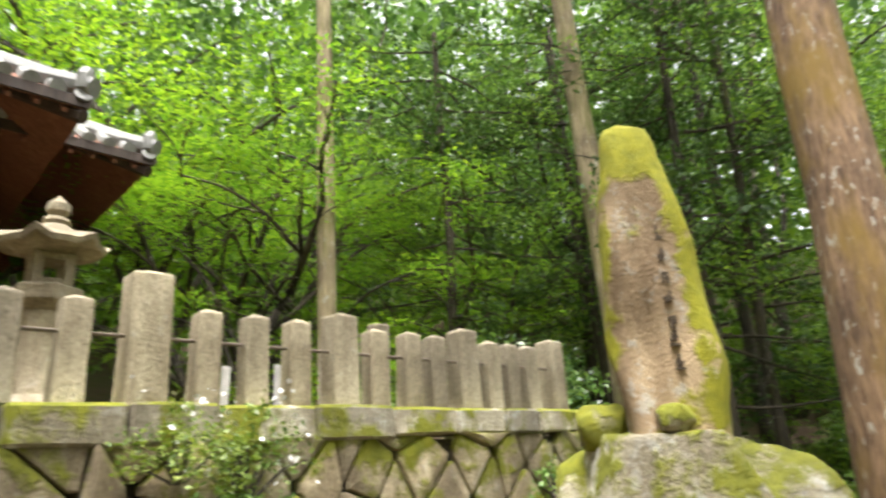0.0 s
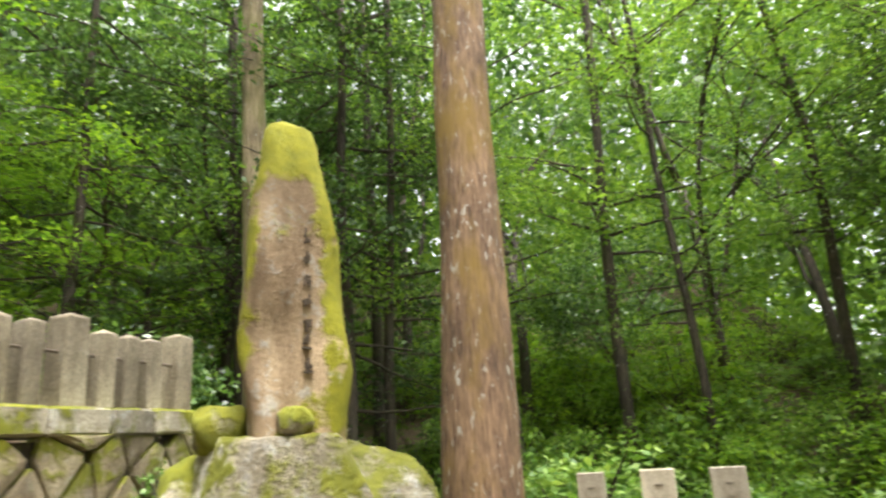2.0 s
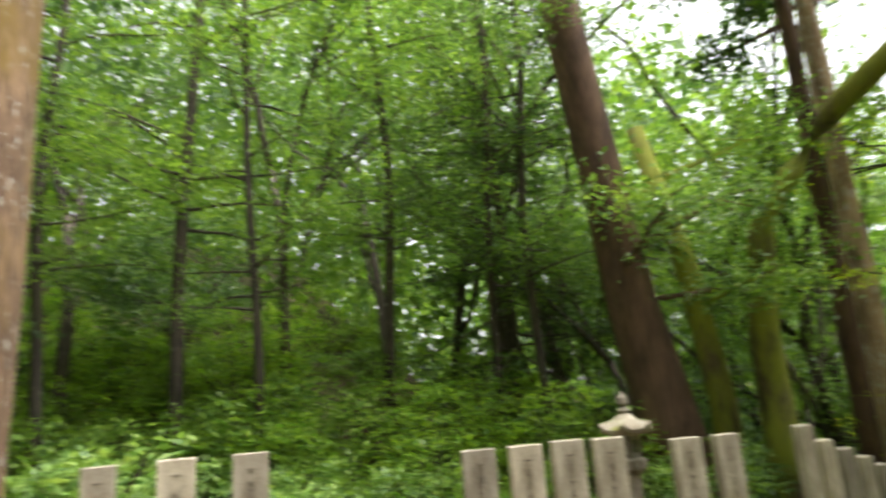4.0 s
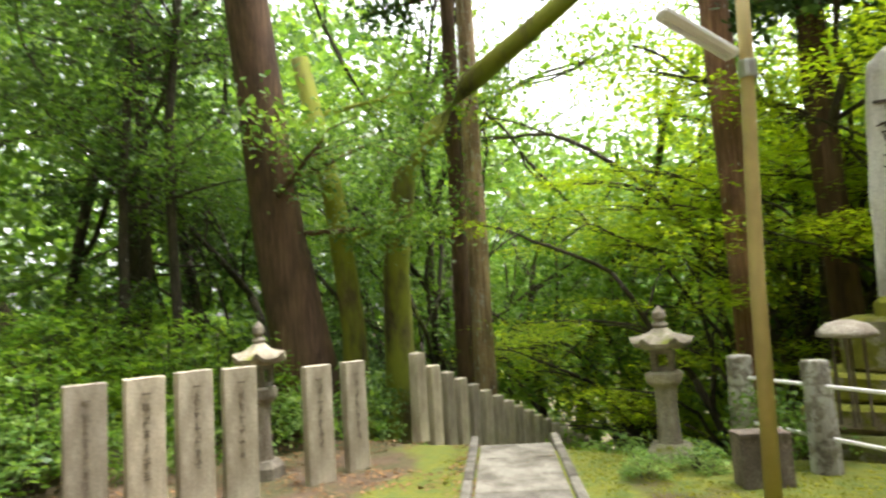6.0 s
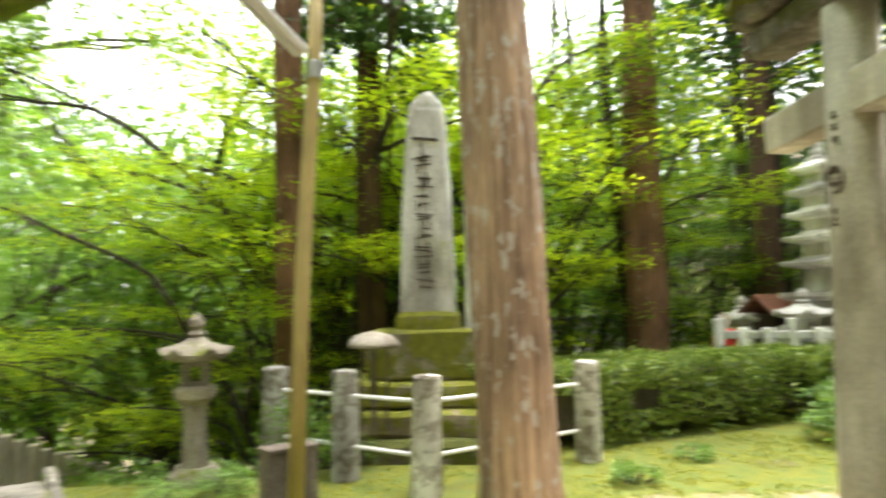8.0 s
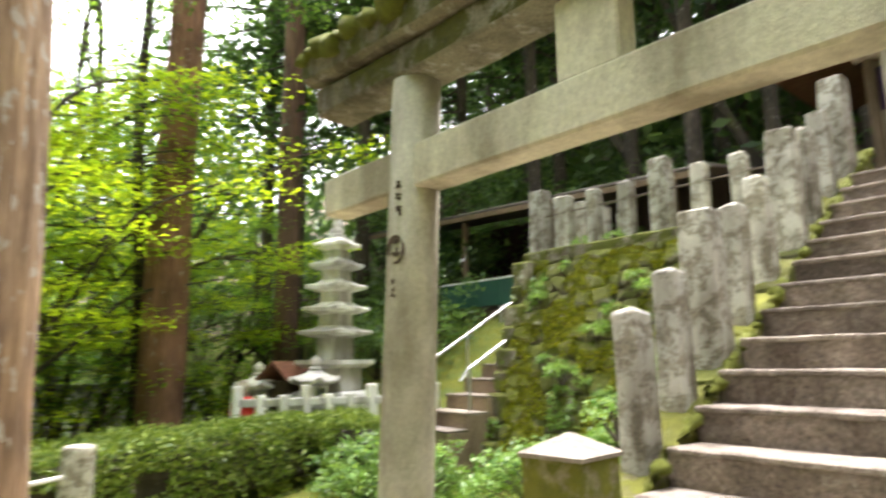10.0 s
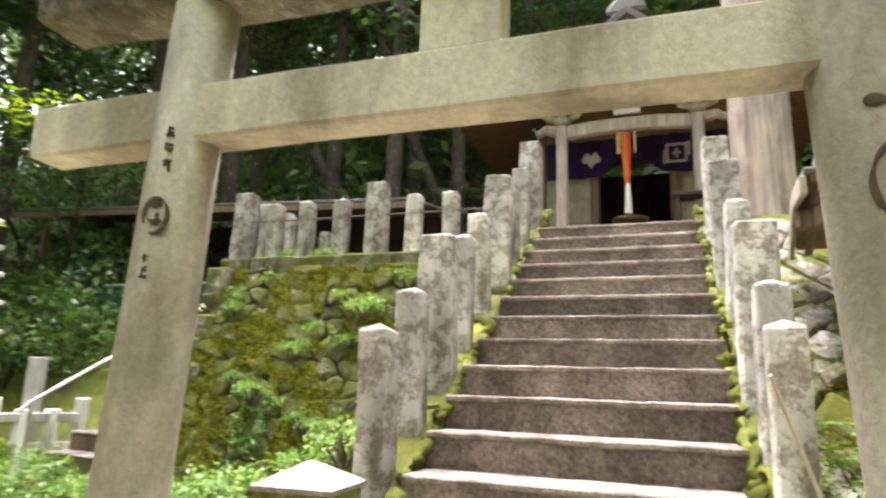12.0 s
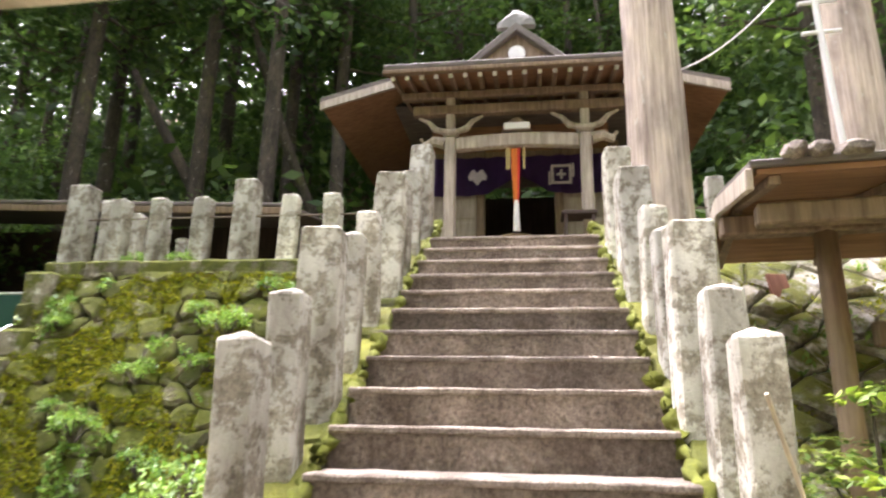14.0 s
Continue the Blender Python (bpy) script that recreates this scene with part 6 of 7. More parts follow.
def branching(key, label, height, radius, seed, mat_bark, mat_leaf, stems=1, bare=0.35, levels=4, splay=0.5, level_off=0.0, per=30, spread=0.4, leaf=0.08, thin=0.25, flat=0.6, group="", lean=0.08):
    """A tree that forks again and again; the outer boughs may level off into layers; leaves in sprays on the last twigs."""
    rs, rr = np.random.RandomState(seed), random.Random(seed)
    t = thing("tree", pose(0, 0, -200), label, "tree", group)
    bm = bmesh.new()
    spots = []

    def grow(p, d, length, r, level):
        line, n = [p.copy()], 5 if level == levels else 4
        for k in range(n):
            d = d + Vector((rr.uniform(-1, 1), rr.uniform(-1, 1), rr.uniform(-0.6, 0.8))) * (0.10 if level == levels else 0.22)
            if level < levels - 1:
                d.z *= 1 - level_off
            d.normalize()
            p = p + d * length / n
            line.append(p.copy())
        if level:
            tube(bm, line, [r * (1 - 0.32 * k / n) for k in range(n + 1)], 9 if level == levels else 6 if level > 1 else 4)
        if level == 0:
            spots.extend([tuple(line[-1]), tuple(line[2])])
            return
        if level == 1:
            spots.append(tuple(line[-1]))
        for k in range(3):
            f = 1.0 if k == 0 else rr.uniform(0.35, 0.95)
            i = min(int(f * n), n - 1)
            q = line[i].lerp(line[i + 1], f * n - i)
            a = rr.uniform(0, 2 * math.pi)
            side = Vector((math.cos(a), math.sin(a), rr.uniform(-0.1, 0.35)))
            w = 0.25 if k == 0 else splay * rr.uniform(1.2, 2.0)
            grow(q, (d + side * w).normalized(), length * rr.uniform(0.56, 0.80), r * (0.66 if k == 0 else 0.5), level - 1)

    for k in range(stems):
        a = 2 * math.pi * k / stems + rr.uniform(-0.4, 0.4)
        w = lean if stems == 1 else rr.uniform(0.30, 0.62)
        grow(Vector((0, 0, -0.25)), Vector((w * math.cos(a), w * math.sin(a), 1)).normalized(), height * bare * rr.uniform(0.85, 1.1), radius * (1 if stems == 1 else rr.uniform(0.7, 1)), levels)
    part("trunk", bm, mat_bark, t, smooth=True)
    leaf_object("crown", sprays(rs, spots, per, spread, thin), leaf, mat_leaf, t, rs, flat, 1.9)
    PROTO[key] = t


def plant(key, x, y, s=1.0, turn=None, dz=0.0, group=""):
    o = copy_thing(PROTO[key], pose(x, y, ground_z(x, y) + dz - 0.03, 0, 0, rg.uniform(0, 360) if turn is None else turn) @ Matrix.Scale(s, 4))
    o.scale = (s, s, s)
    return o


for k in range(2):
    branching("acer%d" % k, "maple with arching dark stems and layered green leaves", 7.0, 0.10, 310 + k, M_BARK, M_MAPLEGREEN, 4, 0.40, 4, 0.55, 0.30, 18, 0.42, 0.075, 0.07, 0.86, "maples")
    branching("maple%d" % k, "maple with arching dark stems and layered bright yellow-green leaves", 7.0, 0.10, 300 + k, M_BARK, M_MAPLE, 4, 0.40, 4, 0.55, 0.30, 28, 0.48, 0.085, 0.07, 0.86, "maples")
for k in range(3):
    branching("broad%d" % k, "slender broadleaved tree with dark bark and green leaves", 9.0, 0.10, 320 + k, M_BARK, (M_FRESH, M_DARKLEAF, M_FRESH)[k], 1, 0.46, 4, 0.45, 0.12, 34, 0.36, 0.085, 0.30, 0.6, "trees of the wood", 0.10)
for k in range(2):
    branching("ever%d" % k, "low evergreen tree with glossy dark leaves", 4.4, 0.06, 340 + k, M_BARK, M_DARKLEAF, 2, 0.34, 4, 0.6, 0.1, 26, 0.28, 0.09, 0.4, 0.45, "evergreens")
p, rad = stem(16, 0.19, (0, 0), 8, seed=50)
proto("sugi", label="tall straight cedar of the hillside", trunk=p, radii=rad, limbs=ring(rg, 30, 5.5, 16, 2.4, -0.15), mat_bark=M_BARK, mat_leaf=M_NEEDLE, seed=360, per=12, spread=0.7, leaf=0.24, twigs=5, group="cedars of the hillside")


branching("tall", "tall broadleaved tree rising from the lower slope", 16.0, 0.2, 380, M_BARK, M_FRESH, 1, 0.42, 4, 0.5, 0.1, 44, 0.75, 0.15, 0.35, 0.55, "trees of the wood")
p, rad = stem(11, 0.085, (0.25, -0.2), 9, wob=0.35, seed=75)
proto("thin", label="thin dark straight trunk with a few thin boughs", trunk=p, radii=rad, limbs=ring(rg, 16, 3.0, 11, 1.9, 0.25), mat_bark=M_BARK, mat_leaf=M_FRESH, seed=392, per=22, spread=0.42, leaf=0.085, thin=0.25, twigs=6, group="trees of the wood", limb_r=0.028)
p, rad = stem(9, 0.10, (0.1, 0.1), 8, wob=0.2, seed=77)
proto("dusky", label="dusky conifer with drooping tiers of dark needles", trunk=p, radii=rad, limbs=ring(rg, 34, 1.6, 9, 1.9, -0.22), mat_bark=M_BARK, mat_leaf=M_NEEDLE, seed=394, per=18, spread=0.34, leaf=0.10, thin=0.2, twigs=6, group="trees of the wood", limb_r=0.028)


p, rad = stem(14, 0.12, (0.5, 0.3), 8, wob=0.3, seed=71)
proto("slim", label="slim grey trunk on the wooded hillside", trunk=p, radii=rad, limbs=ring(rg, 16, 5.0, 14, 2.0, 0.1), mat_bark=M_BARK, mat_leaf=M_NEEDLE, seed=390, per=12, spread=0.7, leaf=0.22, twigs=5, group="trees of the hillside", sides=8, limb_r=0.035)


def bush(key, label, mat, seed, r, h, per, leaf, spots=60, flat=0.5, thin=0.4):
    rs, rr = np.random.RandomState(seed), random.Random(seed)
    t = thing("shrub", pose(0, 0, -200), label, "shrub", "shrubs")
    bm = bmesh.new()
    pts = []
    for k in range(spots):
        a, d, z = rr.uniform(0, 6.28), r * math.sqrt(rr.random()), rr.uniform(0.15, 1) * h
        e = Vector((d * math.cos(a), d * math.sin(a), z * (1 - 0.5 * (d / r) ** 2)))
        pts.append(tuple(e))
        if k % 3 == 0:
            tube(bm, [(e.x * 0.1, e.y * 0.1, -0.05), (e.x * 0.6, e.y * 0.6, e.z * 0.7), e], [0.014, 0.009, 0.003], 4)
    part("branchwork", bm, M_BARK, t)
    leaf_object("foliage", sprays(rs, pts, per, r * 0.28, thin), leaf, mat, t, rs, flat, 2.0)
    PROTO[key] = t


bush("bush", "rounded shrub with fresh green leaves", M_FRESH, 400, 0.8, 1.2, 26, 0.085)
bush("darkbush", "shrub with glossy dark leaves", M_DARKLEAF, 401, 0.9, 1.4, 24, 0.095)
# lit undergrowth: the light is put into a brighter leaf colour than bush
bush("lightbush", "spreading shrub with bright green leaves in layers", M_MAPLEGREEN, 407, 0.9, 1.5, 30, 0.075, 60, 0.75, 0.15)
bush("fern", "clump of feathery pale-green fern fronds", M_FERN, 402, 0.55, 0.75, 38, 0.065, 44, 0.7, 0.2)
bush("weed", "small tuft of weeds", M_FERN, 403, 0.22, 0.3, 26, 0.045, 22, 0.55)
bush("flower", "small shrub with pale green leaves and white blossoms", M_HEDGE, 405, 0.35, 0.45, 30, 0.04, 34, 0.6)
rsf = np.random.RandomState(6)
leaf_object("blossom", rsf.uniform(-0.32, 0.32, size=(46, 3)) + np.array([0, 0, 0.3]), 0.038, M_WHITE, PROTO["flower"], rsf, 0.3, 1.2, "white blossoms")
bush("sprig", "azalea with flat sprays of light green leaves on bare stems", M_HEDGE, 406, 0.34, 1.0, 34, 0.055, 34, 0.8, 0.10)
bush("azalea", "clipped azalea with light green leaves and bare stems", M_MAPLE, 404, 0.6, 0.95, 34, 0.05, 40, 0.8, 0.12)

# wood to the north and north-east
for key, x, y, s in (("acer0", 4.3, 9.5, 1.0), ("acer1", 4.0, 12.0, 1.25), ("acer0", 1.6, 13.6, 1.4), ("acer1", 6.0, 11.6, 1.2), ("dusky", 6.75, 6.85, 0.9), ("acer1", 8.6, 8.6, 1.0), ("broad0", 10.2, 9.6, 1.0), ("lightbush", 5.3, 8.2, 1.7), ("lightbush", 7.2, 8.4, 2.0), ("lightbush", 8.6, 7.4, 2.0), ("lightbush", 6.4, 9.6, 2.2), ("lightbush", 9.8, 8.2, 2.2), ("lightbush", 7.6, 10.6, 2.4), ("lightbush", 4.6, 6.3, 0.9),
                     ("ever1", 6.3, 5.9, 0.7), ("dusky", 9.0, 6.0, 1.0), ("acer0", 11.6, 10.6, 1.1), ("broad1", 10.4, 5.6, 1.0), ("broad0", 12.5, 8.5, 1.2), ("broad0", 8.4, 13, 1.3), ("acer0", 0.5, 16, 1.5), ("thin", 8.2, 5.3, 1.0)):
    plant(key, x, y, s)
# wood to the east
for key, x, y, s in (("thin", 9.1, 3.4, 1.0), ("thin", 9.75, 0.1, 1.15), ("thin", 9.6, 1.7, 0.9), ("dusky", 8.5, 3.9, 1.0), ("thin", 9.4, -0.9, 0.8), ("broad1", 11.2, 1.8, 1.1), ("broad0", 11.8, -1.6, 1.1), ("thin", 10.4, -3.0, 1.0), ("thin", 9.8, -4.6, 0.9), ("thin", 9.3, -5.1, 0.95), ("ever1", 12.6, 0.0, 1.1), ("dusky", 10.6, 4.2, 1.1),
                     ("broad1", 13.0, -3.6, 1.1), ("broad1", 11.4, -6.8, 1.1), ("ever1", 9.6, -6.6, 0.8), ("broad0", 13.6, -7.6, 1.2), ("broad0", 13.2, 4.6, 1.2), ("ever0", 9.4, -8.2, 0.9), ("broad1", 9.4, -7.2, 0.9), ("dusky", 11.0, -5.4, 1.1), ("broad1", 12.4, -9.2, 1.2), ("broad1", 14.5, -5.6, 1.3), ("dusky", 13.4, -6.2, 1.3), ("ever1", 10.4, -9.6, 1.1), ("broad1", 10.6, -11.4, 1.2)):
    plant(key, x, y, s)
for key, x, y, s in (("fern", 7.25, 0.75, 2.1), ("fern", 6.95, 0.35, 1.5), ("fern", 7.2, 0.9, 1.3), ("fern", 8.7, -0.3, 1.5), ("bush", 9.6, -0.4, 1.2), ("fern", 8.4, -1.1, 1.4), ("fern", 7.3, -0.5, 1.2), ("bush", 8.1, -1.5, 0.8), ("fern", 7.4, -2.4, 1.3), ("bush", 7.0, -3.6, 0.7), ("darkbush", 6.9, 2.3, 0.8), ("bush", 7.8, 3.2, 0.8),
                     ("bush", 8.6, -4.6, 0.9), ("fern", 6.9, -4.9, 1.1), ("bush", 9.6, 1.0, 1.0), ("bush", 6.6, 3.9, 0.9), ("darkbush", 5.4, 4.6, 0.9)):
    plant(key, x, y, s)
# bare leaning trunks
for (x, y, z), (ex, ey, ez), r, lab in (((1.95, -10.6, 0.2), (0.35, -10.9, 4.6), 0.075, "dark dead trunk leaning behind the stele"), ((-12.3, -8.0, 4.2), (-10.9, -10.4, 8.2), 0.13, "dark bent trunk leaning over the shed"), ((-13.0, -6.8, 5.0), (-11.6, -8.4, 10.0), 0.12, "dark crooked trunk on the hillside")):
    bend = Vector((x, y, z)).lerp(Vector((ex, ey, ez)), 0.5) + Vector((0.0, 0.0, -0.35))
    t = thing("dead_trunk", pose(0, 0, 0), lab, "tree")
    bm = tube(bmesh.new(), [(x, y, ground_z(x, y) - 0.2), (x, y, z), bend, (ex, ey, ez)], [r * 1.3, r * 1.1, r, r * 0.6], 10, 0.15, r * 50)
    part("trunk", bm, M_BARK, t, smooth=True)
plant("thin", -2.05, -11.4, 1.1)
# undergrowth of the east wood
for k in range(95):
    x, y = rg.uniform(8.2, 14.5), rg.uniform(-7.0, 9.0)
    if (x - 7.7) ** 2 + (y + 6.3) ** 2 < 1.2 or y > 3.2 and x < 7.6:
        continue
    plant(rg.choice(("bush", "fern", "lightbush", "lightbush")), x, y, rg.uniform(0.8, 1.4))
for k in range(26):
    plant(rg.choice(("fern", "fern", "lightbush")), rg.uniform(7.2, 9.6), rg.uniform(-5.0, 3.4), rg.uniform(0.6, 1.2))
for k in range(16):
    plant(rg.choice(("darkbush", "fern", "darkbush")), rg.uniform(-8.6, -5.8), rg.uniform(-13.5, -9.9), rg.uniform(0.7, 1.2))
for key, x, y, s in (("bush", 8.3, -7.0, 1.2), ("bush", 7.9, -8.0, 1.2), ("darkbush", 9.0, -7.6, 1.4), ("bush", 6.5, -5.6, 0.8), ("ever1", 8.5, -6.9, 0.75), ("bush", 5.8, -9.0, 1.2), ("azalea", 4.3, -8.6, 0.5), ("sugi", -6.2, -16, 0.9), ("sugi", -8.0, -14.5, 0.9), ("acer0", -3.2, -13.6, 0.75), ("lightbush", -5.6, -13.3, 2.0), ("ever1", -7.4, -12.3, 1.4), ("acer1", -4.6, -14.6, 0.85), ("sugi", -5.8, -13.8, 0.9), ("sugi", -7.0, -13.0, 0.85)):
    plant(key, x, y, s)
# light-leaved azaleas and lightbushes stand in for lit foliage behind the hedge
for key, x, y, s in (("azalea", -0.4, -10.2, 1.7), ("lightbush", -1.2, -11.6, 1.5), ("lightbush", -3.4, -12.0, 1.4), ("azalea", -4.4, -11.3, 1.5), ("azalea", -3.0, -11.6, 1.8), ("bush", 0.6, -9.6, 1.1), ("azalea", 1.2, -10.8, 1.6), ("azalea", -1.0, -12.8, 2.0), ("fern", 3.4, -8.2, 1.1), ("azalea", 4.0, -9.2, 1.4)):
    plant(key, x, y, s)
# along the lower stairs and to the south
for key, x, y, s in (("broad0", 8.8, -10.6, 0.9), ("broad2", 9.6, -12.5, 1.3), 
                     ("maple0", 3.1, -10.4, 1.0), ("maple1", 2.4, -11.6, 1.15), ("maple0", 1.0, -12.6, 1.2), ("maple1", 0.0, -10.6, 0.95), ("maple0", -1.6, -13.4, 1.2), ("maple1", 4.6, -13.5, 1.3), ("tall", 8.8, -14.8, 1.0), ("tall", 10.6, -13, 1.0), ("maple1", 3.0, -14.6, 1.2), ("tall", 12.5, -10.5, 1.0), ("tall", 6.2, -18.0, 1.0), ("tall", 7.3, -17.6, 1.35), ("tall", 6.7, -14.6, 0.95), ("tall", 7.6, -17.0, 1.05), ("tall", 2.4, -20.5, 1.1), ("tall", -2.5, -20.0, 1.0), ("broad0", 0.4, -17.5, 1.2), ("maple0", 4.4, -12.4, 1.0), ("broad0", 3.6, -15.8, 1.2), 
                     ("broad2", 11, -15, 1.5), ("broad2", -4, -19, 1.6), ("broad0", 5, -20, 1.6), ("broad2", 1.5, -22, 1.7), ("broad1", -7.2, -14, 1.2)):
    plant(key, x, y, s)
for key, x, y, s in (("fern", 2.75, -5.45, 0.38), ("fern", 2.45, -5.85, 0.4), ("bush", 6.3, -9.2, 1.4), ("azalea", 3.6, -10.4, 1.5), ("fern", 4.9, -8.4, 0.5), ("bush", 7.2, -10.4, 1.6), ("bush", 8.2, -9.2, 1.5), ("bush", 4.6, -9.2, 0.45), ("fern", 3.9, -7.4, 1.0), ("bush", 1.95, -6.6, 0.62), ("azalea", 3.4, -9.4, 1.2), ("fern", 6.2, -6.9, 0.8), ("darkbush", 6.7, -7.6, 0.9)):
    plant(key, x, y, s)
# hillside behind the shrine
for k in range(56):
    a = rg.uniform(-1.0, 0.9)
    d = rg.uniform(6.5, 26)
    x, y = -8 - d * math.cos(a) * 0.9, -2.5 + d * math.sin(a) * 1.5
    if abs(y + 2.5) < 3.3 and x > -13.5:
        continue
    plant("slim" if k % 3 else "sugi", x, y, rg.uniform(0.75, 1.1))
for k in range(6):
    a = rg.uniform(-1.15, 1.0)
    d = rg.uniform(5.5, 17)
    x, y = -8 - d * math.cos(a) * 0.9, -2.5 + d * math.sin(a) * 1.4
    if abs(y + 2.5) < 3.5 and x > -13.5:
        continue
    plant(rg.choice(("ever0", "ever1")), x, y, rg.uniform(0.8, 1.3))
for x, y in ((-10.6, -7.2), (-11.4, -9.0), (-10.2, -10.8), (-12.4, -6.4), (-9.6, -12.6), (-12.0, -11.5), (-10.8, 2.6), (-11.6, 4.2), (-9.4, 3.6), (-13.6, -8.0)):
    plant("sugi", x, y, rg.uniform(0.8, 1.05))
# dark shrubs on the bank by the shed
for k in range(16):
    plant("darkbush", rg.uniform(-13, -9.3), rg.uniform(-15, -8.5), rg.uniform(0.9, 1.5))
# weeds on and below the walls
for key, x, y, z, s in (("weed", -5.0, -5.6, 1.65, 0.72), ("weed", -4.72, -5.3, 0.95, 0.79), ("weed", -4.9, -6.2, 1.35, 0.58), ("weed", -5.2, -5.2, 2.2, 0.58), ("weed", -4.6, -4.4, 0.9, 0.86), ("weed", -5.15, -6.5, 2.1, 0.50), ("weed", -4.85, -4.1, 1.3, 0.72), ("weed", -5.02, -5.0, 1.75, 0.50), ("weed", -5.05, -4.9, 2.05, 0.86), ("weed", -5.25, -4.55, 2.35, 0.86), ("weed", -4.75, -5.9, 1.2, 0.79), ("weed", -5.5, -5.6, 2.72, 0.65), ("weed", -5.5, -6.1, 2.72, 0.58), ("weed", -4.5, -5.1, 0.6, 1.08), ("weed", -2.6, -3.75, 1.0, 0.9), ("weed", -3.3, -3.75, 1.2, 1.0),
                        ("weed", -2.0, -1.42, 0.8, 1.0), ("flower", 1.62, 3.32, 1.45, 1.0), ("flower", 1.28, 3.34, 1.55, 0.8), ("weed", 1.5, 3.36, 1.25, 0.9), ("weed", 1.75, 3.2, 1.2, 0.9), ("weed", 4.3, 3.36, 1.15, 1.4), ("weed", 4.55, 3.36, 1.0, 1.3), ("weed", 0.3, 3.36, 1.1, 1.1)):
    plant(key, x, y, s, dz=z - ground_z(x, y))
for key, x, y, s in (("fern", -3.9, -4.6, 1.1), ("fern", -3.9, -5.5, 1.2), ("bush", -3.9, -6.2, 0.5), ("fern", -3.5, -6.7, 1.0), ("fern", -3.35, -7.2, 1.2), ("lightbush", -3.75, -7.25, 0.55), ("fern", -3.0, -7.0, 0.8), ("fern", -3.6, -3.95, 1.0), ("weed", -0.6, -5.9, 0.8), ("weed", 0.1, -6.3, 0.8), ("weed", -1.3, -6.6, 0.7), ("azalea", -2.55, -1.0, 1.2)):
    plant(key, x, y, s)
for x, y, z, s in ((-2.36, -1.27, 0.58, 1.0), (-2.14, -1.24, 0.35, 0.9), (-2.66, -1.10, 0.62, 1.0)):
    plant("sprig", x, y, s, dz=z - ground_z(x, y))

# clipped hedge in two runs
HA, HB = Vector((0.6, -7.0)), Vector((-4.3, -9.3))


def hedge(a, c, w, h, z, label):
    rs = np.random.RandomState(int(abs(a.x) * 10) + 3)
    t = thing("hedge", pose(a.x, a.y, z, 0, 0, math.degrees(math.atan2((c - a).y, (c - a).x))), label, "hedge", "hedges")
    L = (c - a).length
    bm = boxed((0.1, -w * 0.36, 0.1), (L - 0.1, w * 0.36, h * 0.86), 0.05, 0.06, 2, 4)
    part("inner_branchwork", bm, M_BARK, t)
    n = int(L * 5200)
    u = rs.uniform(0, L, n)
    f = rs.uniform(0, 1, n)
    yy = np.where(f < 0.45, rs.uniform(-w / 2, w / 2, n), np.where(f < 0.75, -w / 2, w / 2) + rs.normal(size=n) * 0.035)
    zz = np.where(f < 0.45, h + rs.normal(size=n) * 0.03, h * rs.uniform(0, 1, n) ** 0.7)
    bump = np.array([noise.noise(Vector((p * 2.0, q * 2, r * 2))) for p, q, r in zip(u, yy, zz)])
    keep = (bump > -0.28) | (zz > h * 0.7)
    cc = np.stack([u, yy * (1 + 0.14 * bump), zz * (1 + 0.07 * bump)], axis=1)[keep]
    leaf_object("foliage", cc, 0.055, M_HEDGE, t, rs, 0.35, 1.8)


hedge(HA, HB, 0.75, 0.74, 0.0, "long clipped hedge, pale on top and dark below")
hedge(Vector((-3.9, -9.0)), Vector((-3.42, -7.7)), 0.6, 0.74, 0.0, "short clipped hedge by the side steps")

# moss and small plants that cling to the retaining walls
for holder, u0, u1, v1, count, seed in ((west, -3.4, 0.0, 2.4, 52000, 41), (east, 0.1, 2.6, 3.2, 16000, 43)):
    rs = np.random.RandomState(seed)
    m = holder.matrix_basis
    tips, fronds = [], []
    for u, v, k in zip(rs.uniform(u0, u1, count), rs.uniform(0.1, v1, count), range(count)):
        f = noise.noise(Vector((u * 1.5, v * 1.5, seed))) + 0.6 * noise.noise(Vector((u * 5, v * 5, seed)))
        if f > -0.04 + 0.1 * v / v1:
            tips.append(tuple(m @ Vector((u, -0.045 - rs.uniform(0, 0.03), v))))
        elif f < -0.38 and k % 3 == 0:
            fronds.append(tuple(m @ Vector((u, -0.05 - rs.uniform(0, 0.09), v))))
    tagged(leaf_object("wall_moss", np.array(tips), 0.03, M_MOSSTIP, None, rs, 0.3, 1.8), "ragged cushions of moss on the retaining wall", "moss", kind="stuff")
    tagged(leaf_object("wall_plants", np.array(fronds), 0.055, M_FERN, None, rs, 0.4, 2.2), "small leafy plants rooted in the wall", "wall plants", kind="stuff")

# fallen leaves and moss tips on the ground
rs = np.random.RandomState(15)
n = 9000
q = np.stack([rs.uniform(3.6, 8.2, n), rs.uniform(-6.6, 1.2, n), np.zeros(n)], axis=1)
q = np.array([(x, y, ground_z(x, y) + 0.012) for x, y, _ in q if noise.noise(Vector((x * 1.1, y * 1.1, 3))) > -0.25])
tagged(leaf_object("leaf_litter", q, 0.055, M_LITTER, None, rs, 0.85, 1.8), "dry brown leaves and twigs strewn on the soil", "leaf litter", kind="stuff")
n = 72000
q = np.stack([rs.uniform(-7.8, 4.6, n), rs.uniform(-10.4, -4.4, n), np.zeros(n)], axis=1)
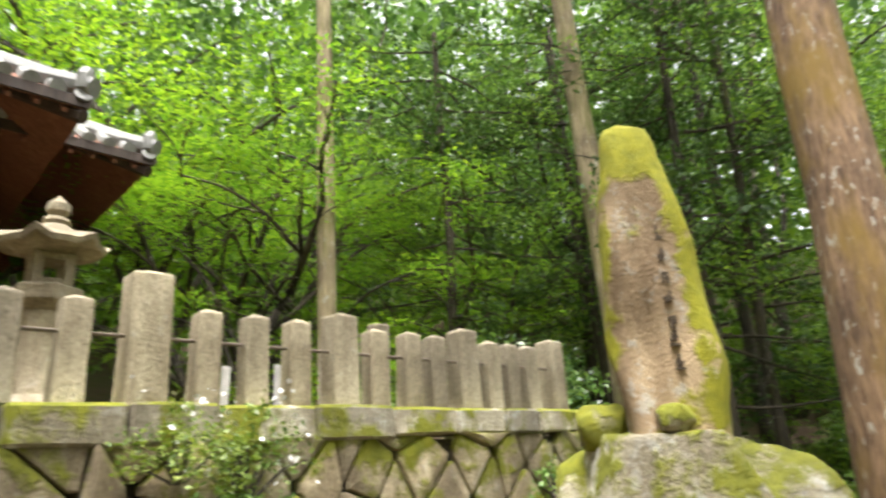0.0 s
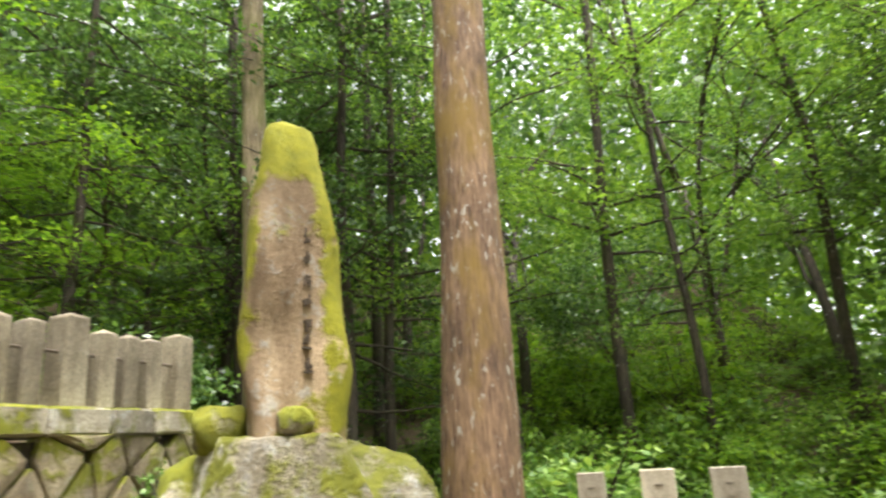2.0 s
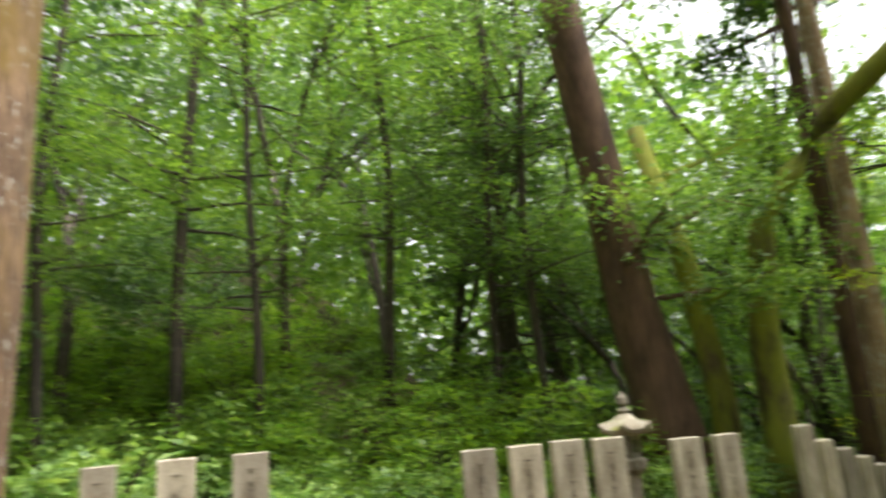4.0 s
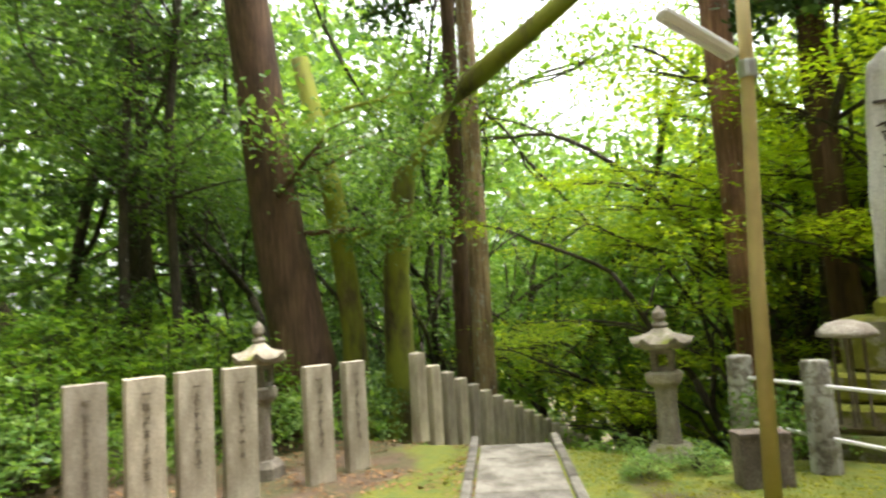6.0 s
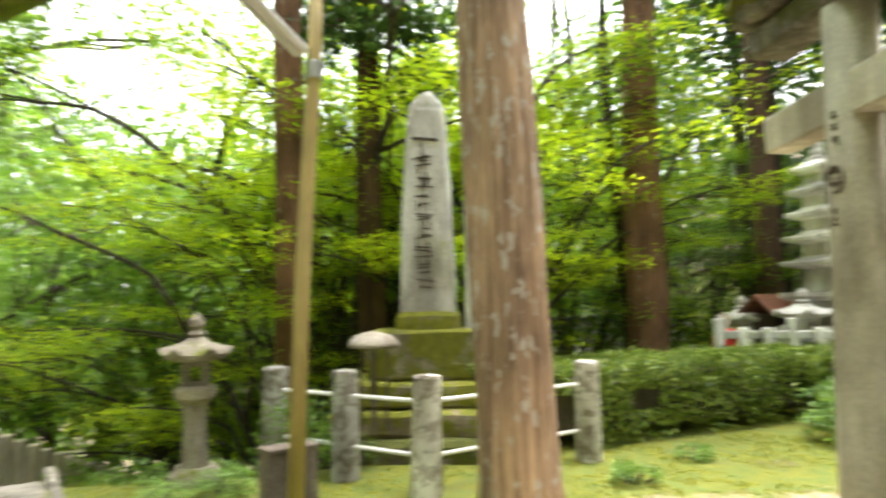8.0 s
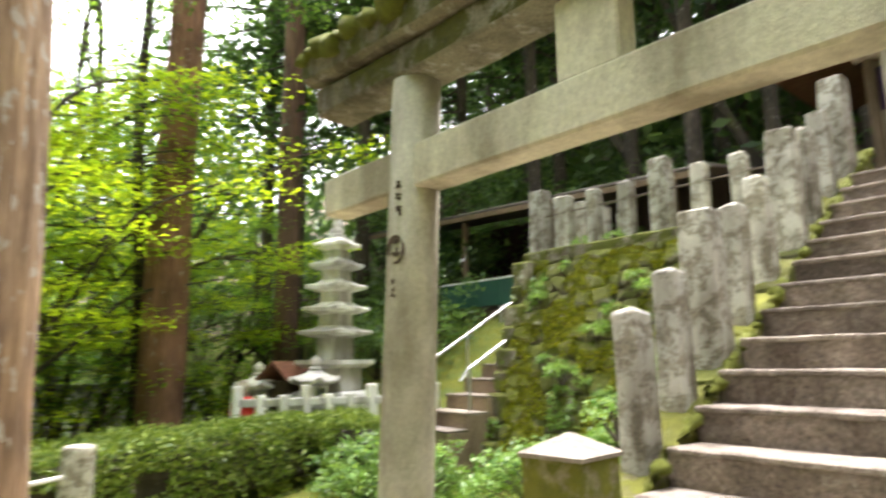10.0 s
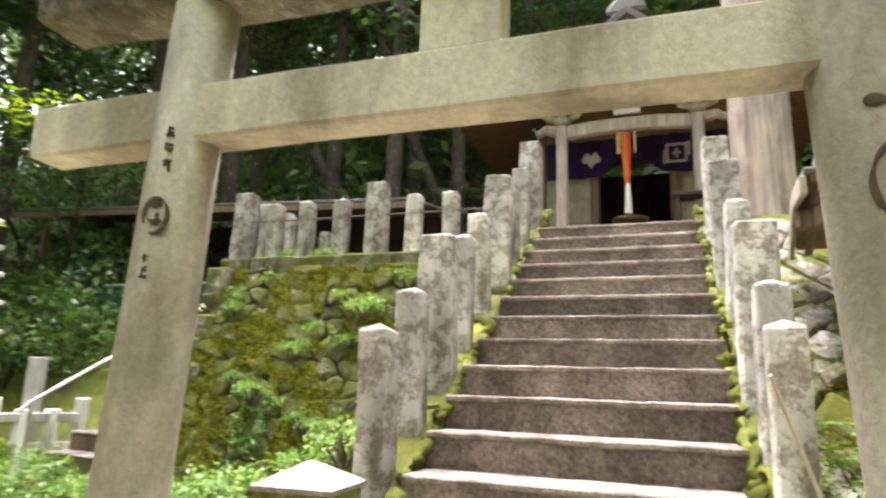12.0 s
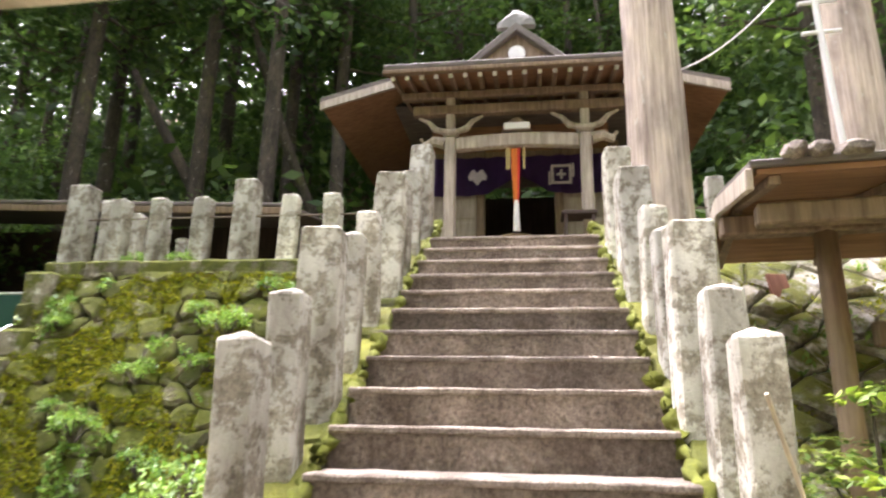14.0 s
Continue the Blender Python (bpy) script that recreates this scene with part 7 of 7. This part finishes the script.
q = np.array([(x, y, ground_z(x, y) + rs.uniform(0, 0.022)) for x, y, _ in q if noise.noise(Vector((x * 1.6, y * 1.6, 8))) + 0.5 * noise.noise(Vector((x * 5, y * 5, 1))) > -0.1 and abs((x - BROW.x) * PATH_SIDE.x + (y - BROW.y) * PATH_SIDE.y) > 0.5])
tagged(leaf_object("moss_carpet", q, 0.026, M_MOSSTIP, None, rs, 0.35, 2.2), "uneven carpet of yellow-green moss", "moss", kind="stuff")

# far woods: one mass of foliage round the place, open to the sky above
rs = np.random.RandomState(9)
pts, shade_canopy_pts, dark_pts = [], [], []
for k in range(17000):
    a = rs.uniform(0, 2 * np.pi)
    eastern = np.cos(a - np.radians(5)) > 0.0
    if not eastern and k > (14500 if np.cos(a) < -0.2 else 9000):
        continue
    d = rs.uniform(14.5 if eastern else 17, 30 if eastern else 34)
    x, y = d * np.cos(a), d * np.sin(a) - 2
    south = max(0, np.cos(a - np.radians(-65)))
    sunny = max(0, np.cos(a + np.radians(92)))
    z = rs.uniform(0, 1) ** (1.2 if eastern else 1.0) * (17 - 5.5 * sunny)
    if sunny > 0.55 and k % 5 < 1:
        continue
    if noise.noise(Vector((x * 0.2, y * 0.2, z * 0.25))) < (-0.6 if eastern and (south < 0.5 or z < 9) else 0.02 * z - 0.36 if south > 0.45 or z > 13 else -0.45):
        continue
    # above 5.5 m the east wood's shade is put into darker leaf colour
    (dark_pts if np.cos(a) < -0.2 else shade_canopy_pts if z > 5.5 and south < 0.55 else pts).append((x, y, max(ground_z(x, y), -4 * south - 2) + z))
back = []
for k in range(6000):
    a, d = np.radians(rs.uniform(-120, 115)), rs.uniform(30, 42)
    z = rs.uniform(0, 1) * (30 if a > -0.4 else 23)
    if a < -0.9 and z > 13:
        continue
    if z > 12 and noise.noise(Vector((a * 3, d * 0.1, z * 0.12))) < (0.015 * (z - 16) - 0.42 if a > -0.4 else 0.05 * (z - 16) - 0.35) + (0.35 if -1.25 < a < -0.7 else 0):
        continue
    back.append((d * np.cos(a), d * np.sin(a) - 2, -3 + z))
for k in range(2300):
    x, y = rs.uniform(-30, -10.2), rs.uniform(-24, 14)
    if abs(y + 2.5) < 3.0 and x > -13:
        continue
    dark_pts.append((x, y, ground_z(x, y) + rs.uniform(0, 1) ** 2 * 2.2))
for k in range(5200):
    x, y = rs.uniform(-36, -21), rs.uniform(-34, 26)
    dark_pts.append((x, y, ground_z(x, y) + rs.uniform(0, 1) * 15))
tagged(leaf_object("forest_backdrop", sprays(rs, back, 12, 2.2, 0.5), 1.0, M_DARKLEAF, None, rs, 0.4), "far dark forest canopy closing the view", "woods", kind="stuff")
tagged(leaf_object("canopy_woods", sprays(rs, shade_canopy_pts, 15, 1.3, 0.4), 0.36, M_DARKLEAF, None, rs, 0.5), "evergreen canopy of the rising wood, its shade put into darker leaves", "woods", kind="stuff")
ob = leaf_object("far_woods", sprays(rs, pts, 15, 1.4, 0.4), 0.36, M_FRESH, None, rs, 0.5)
tagged(leaf_object("hillside_woods", sprays(rs, dark_pts, 15, 1.5, 0.4), 0.41, M_NEEDLE, None, rs, 0.5), "dark distant needles on the hillside above the shrine", "woods", kind="stuff")
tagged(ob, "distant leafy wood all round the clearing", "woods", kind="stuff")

# low building beyond the hedge, seen as a pale tiled roof
lowroof = thing("tiled_roof", pose(-2.25, -14.77, 0.0, 0, 0, 12), "pale grey tiled roof of a lower building", "roof")
part("slope", boxed((-2.8, -1.1, -0.05), (2.8, 1.1, 0.05), 0.01), M_TILE, lowroof).matrix_basis = pose(0, 0, 0.25, -32, 0, 0)
bm = bmesh.new()
for k in range(24):
    for q in range(7):
        tube(bm, [(-2.7 + k * 0.235, -1.08 + q * 0.31, 0.065), (-2.7 + k * 0.235, -0.80 + q * 0.31, 0.085)], [0.075, 0.085], 6)
part("tile_covering", bm, M_PAGODA, lowroof).matrix_basis = pose(0, 0, 0.25, -32, 0, 0)
part("ridge", boxed((-2.9, -0.12, 0), (2.9, 0.12, 0.22), 0.03), M_TILE, lowroof).matrix_basis = pose(0, -0.95, 0.85)
part("house", boxed((-2.5, -2.4, -3.5), (2.5, 0.5, 0.1), 0.02), M_WOOD, lowroof)

for t in PROTO.values():
    for c in list(t.children_recursive) + [t]:
        bpy.data.objects.remove(c)

# ---------------------------------------------------------------- the stones of the walls
masonry(wall, -2.2, 4.80, 0.5, 1.70, 0.40, M_WALLSTONE, 1, 1.25, 0.04)
masonry(west, -3.42, 0.0, 0.0, 2.42, 0.26, M_MOSSWALL, 2, 0.75, 0.05, diagonal=False)
masonry(east, 0.05, 3.2, 0.0, 3.6, 0.32, M_BANK, 3, 0.85, 0.07)
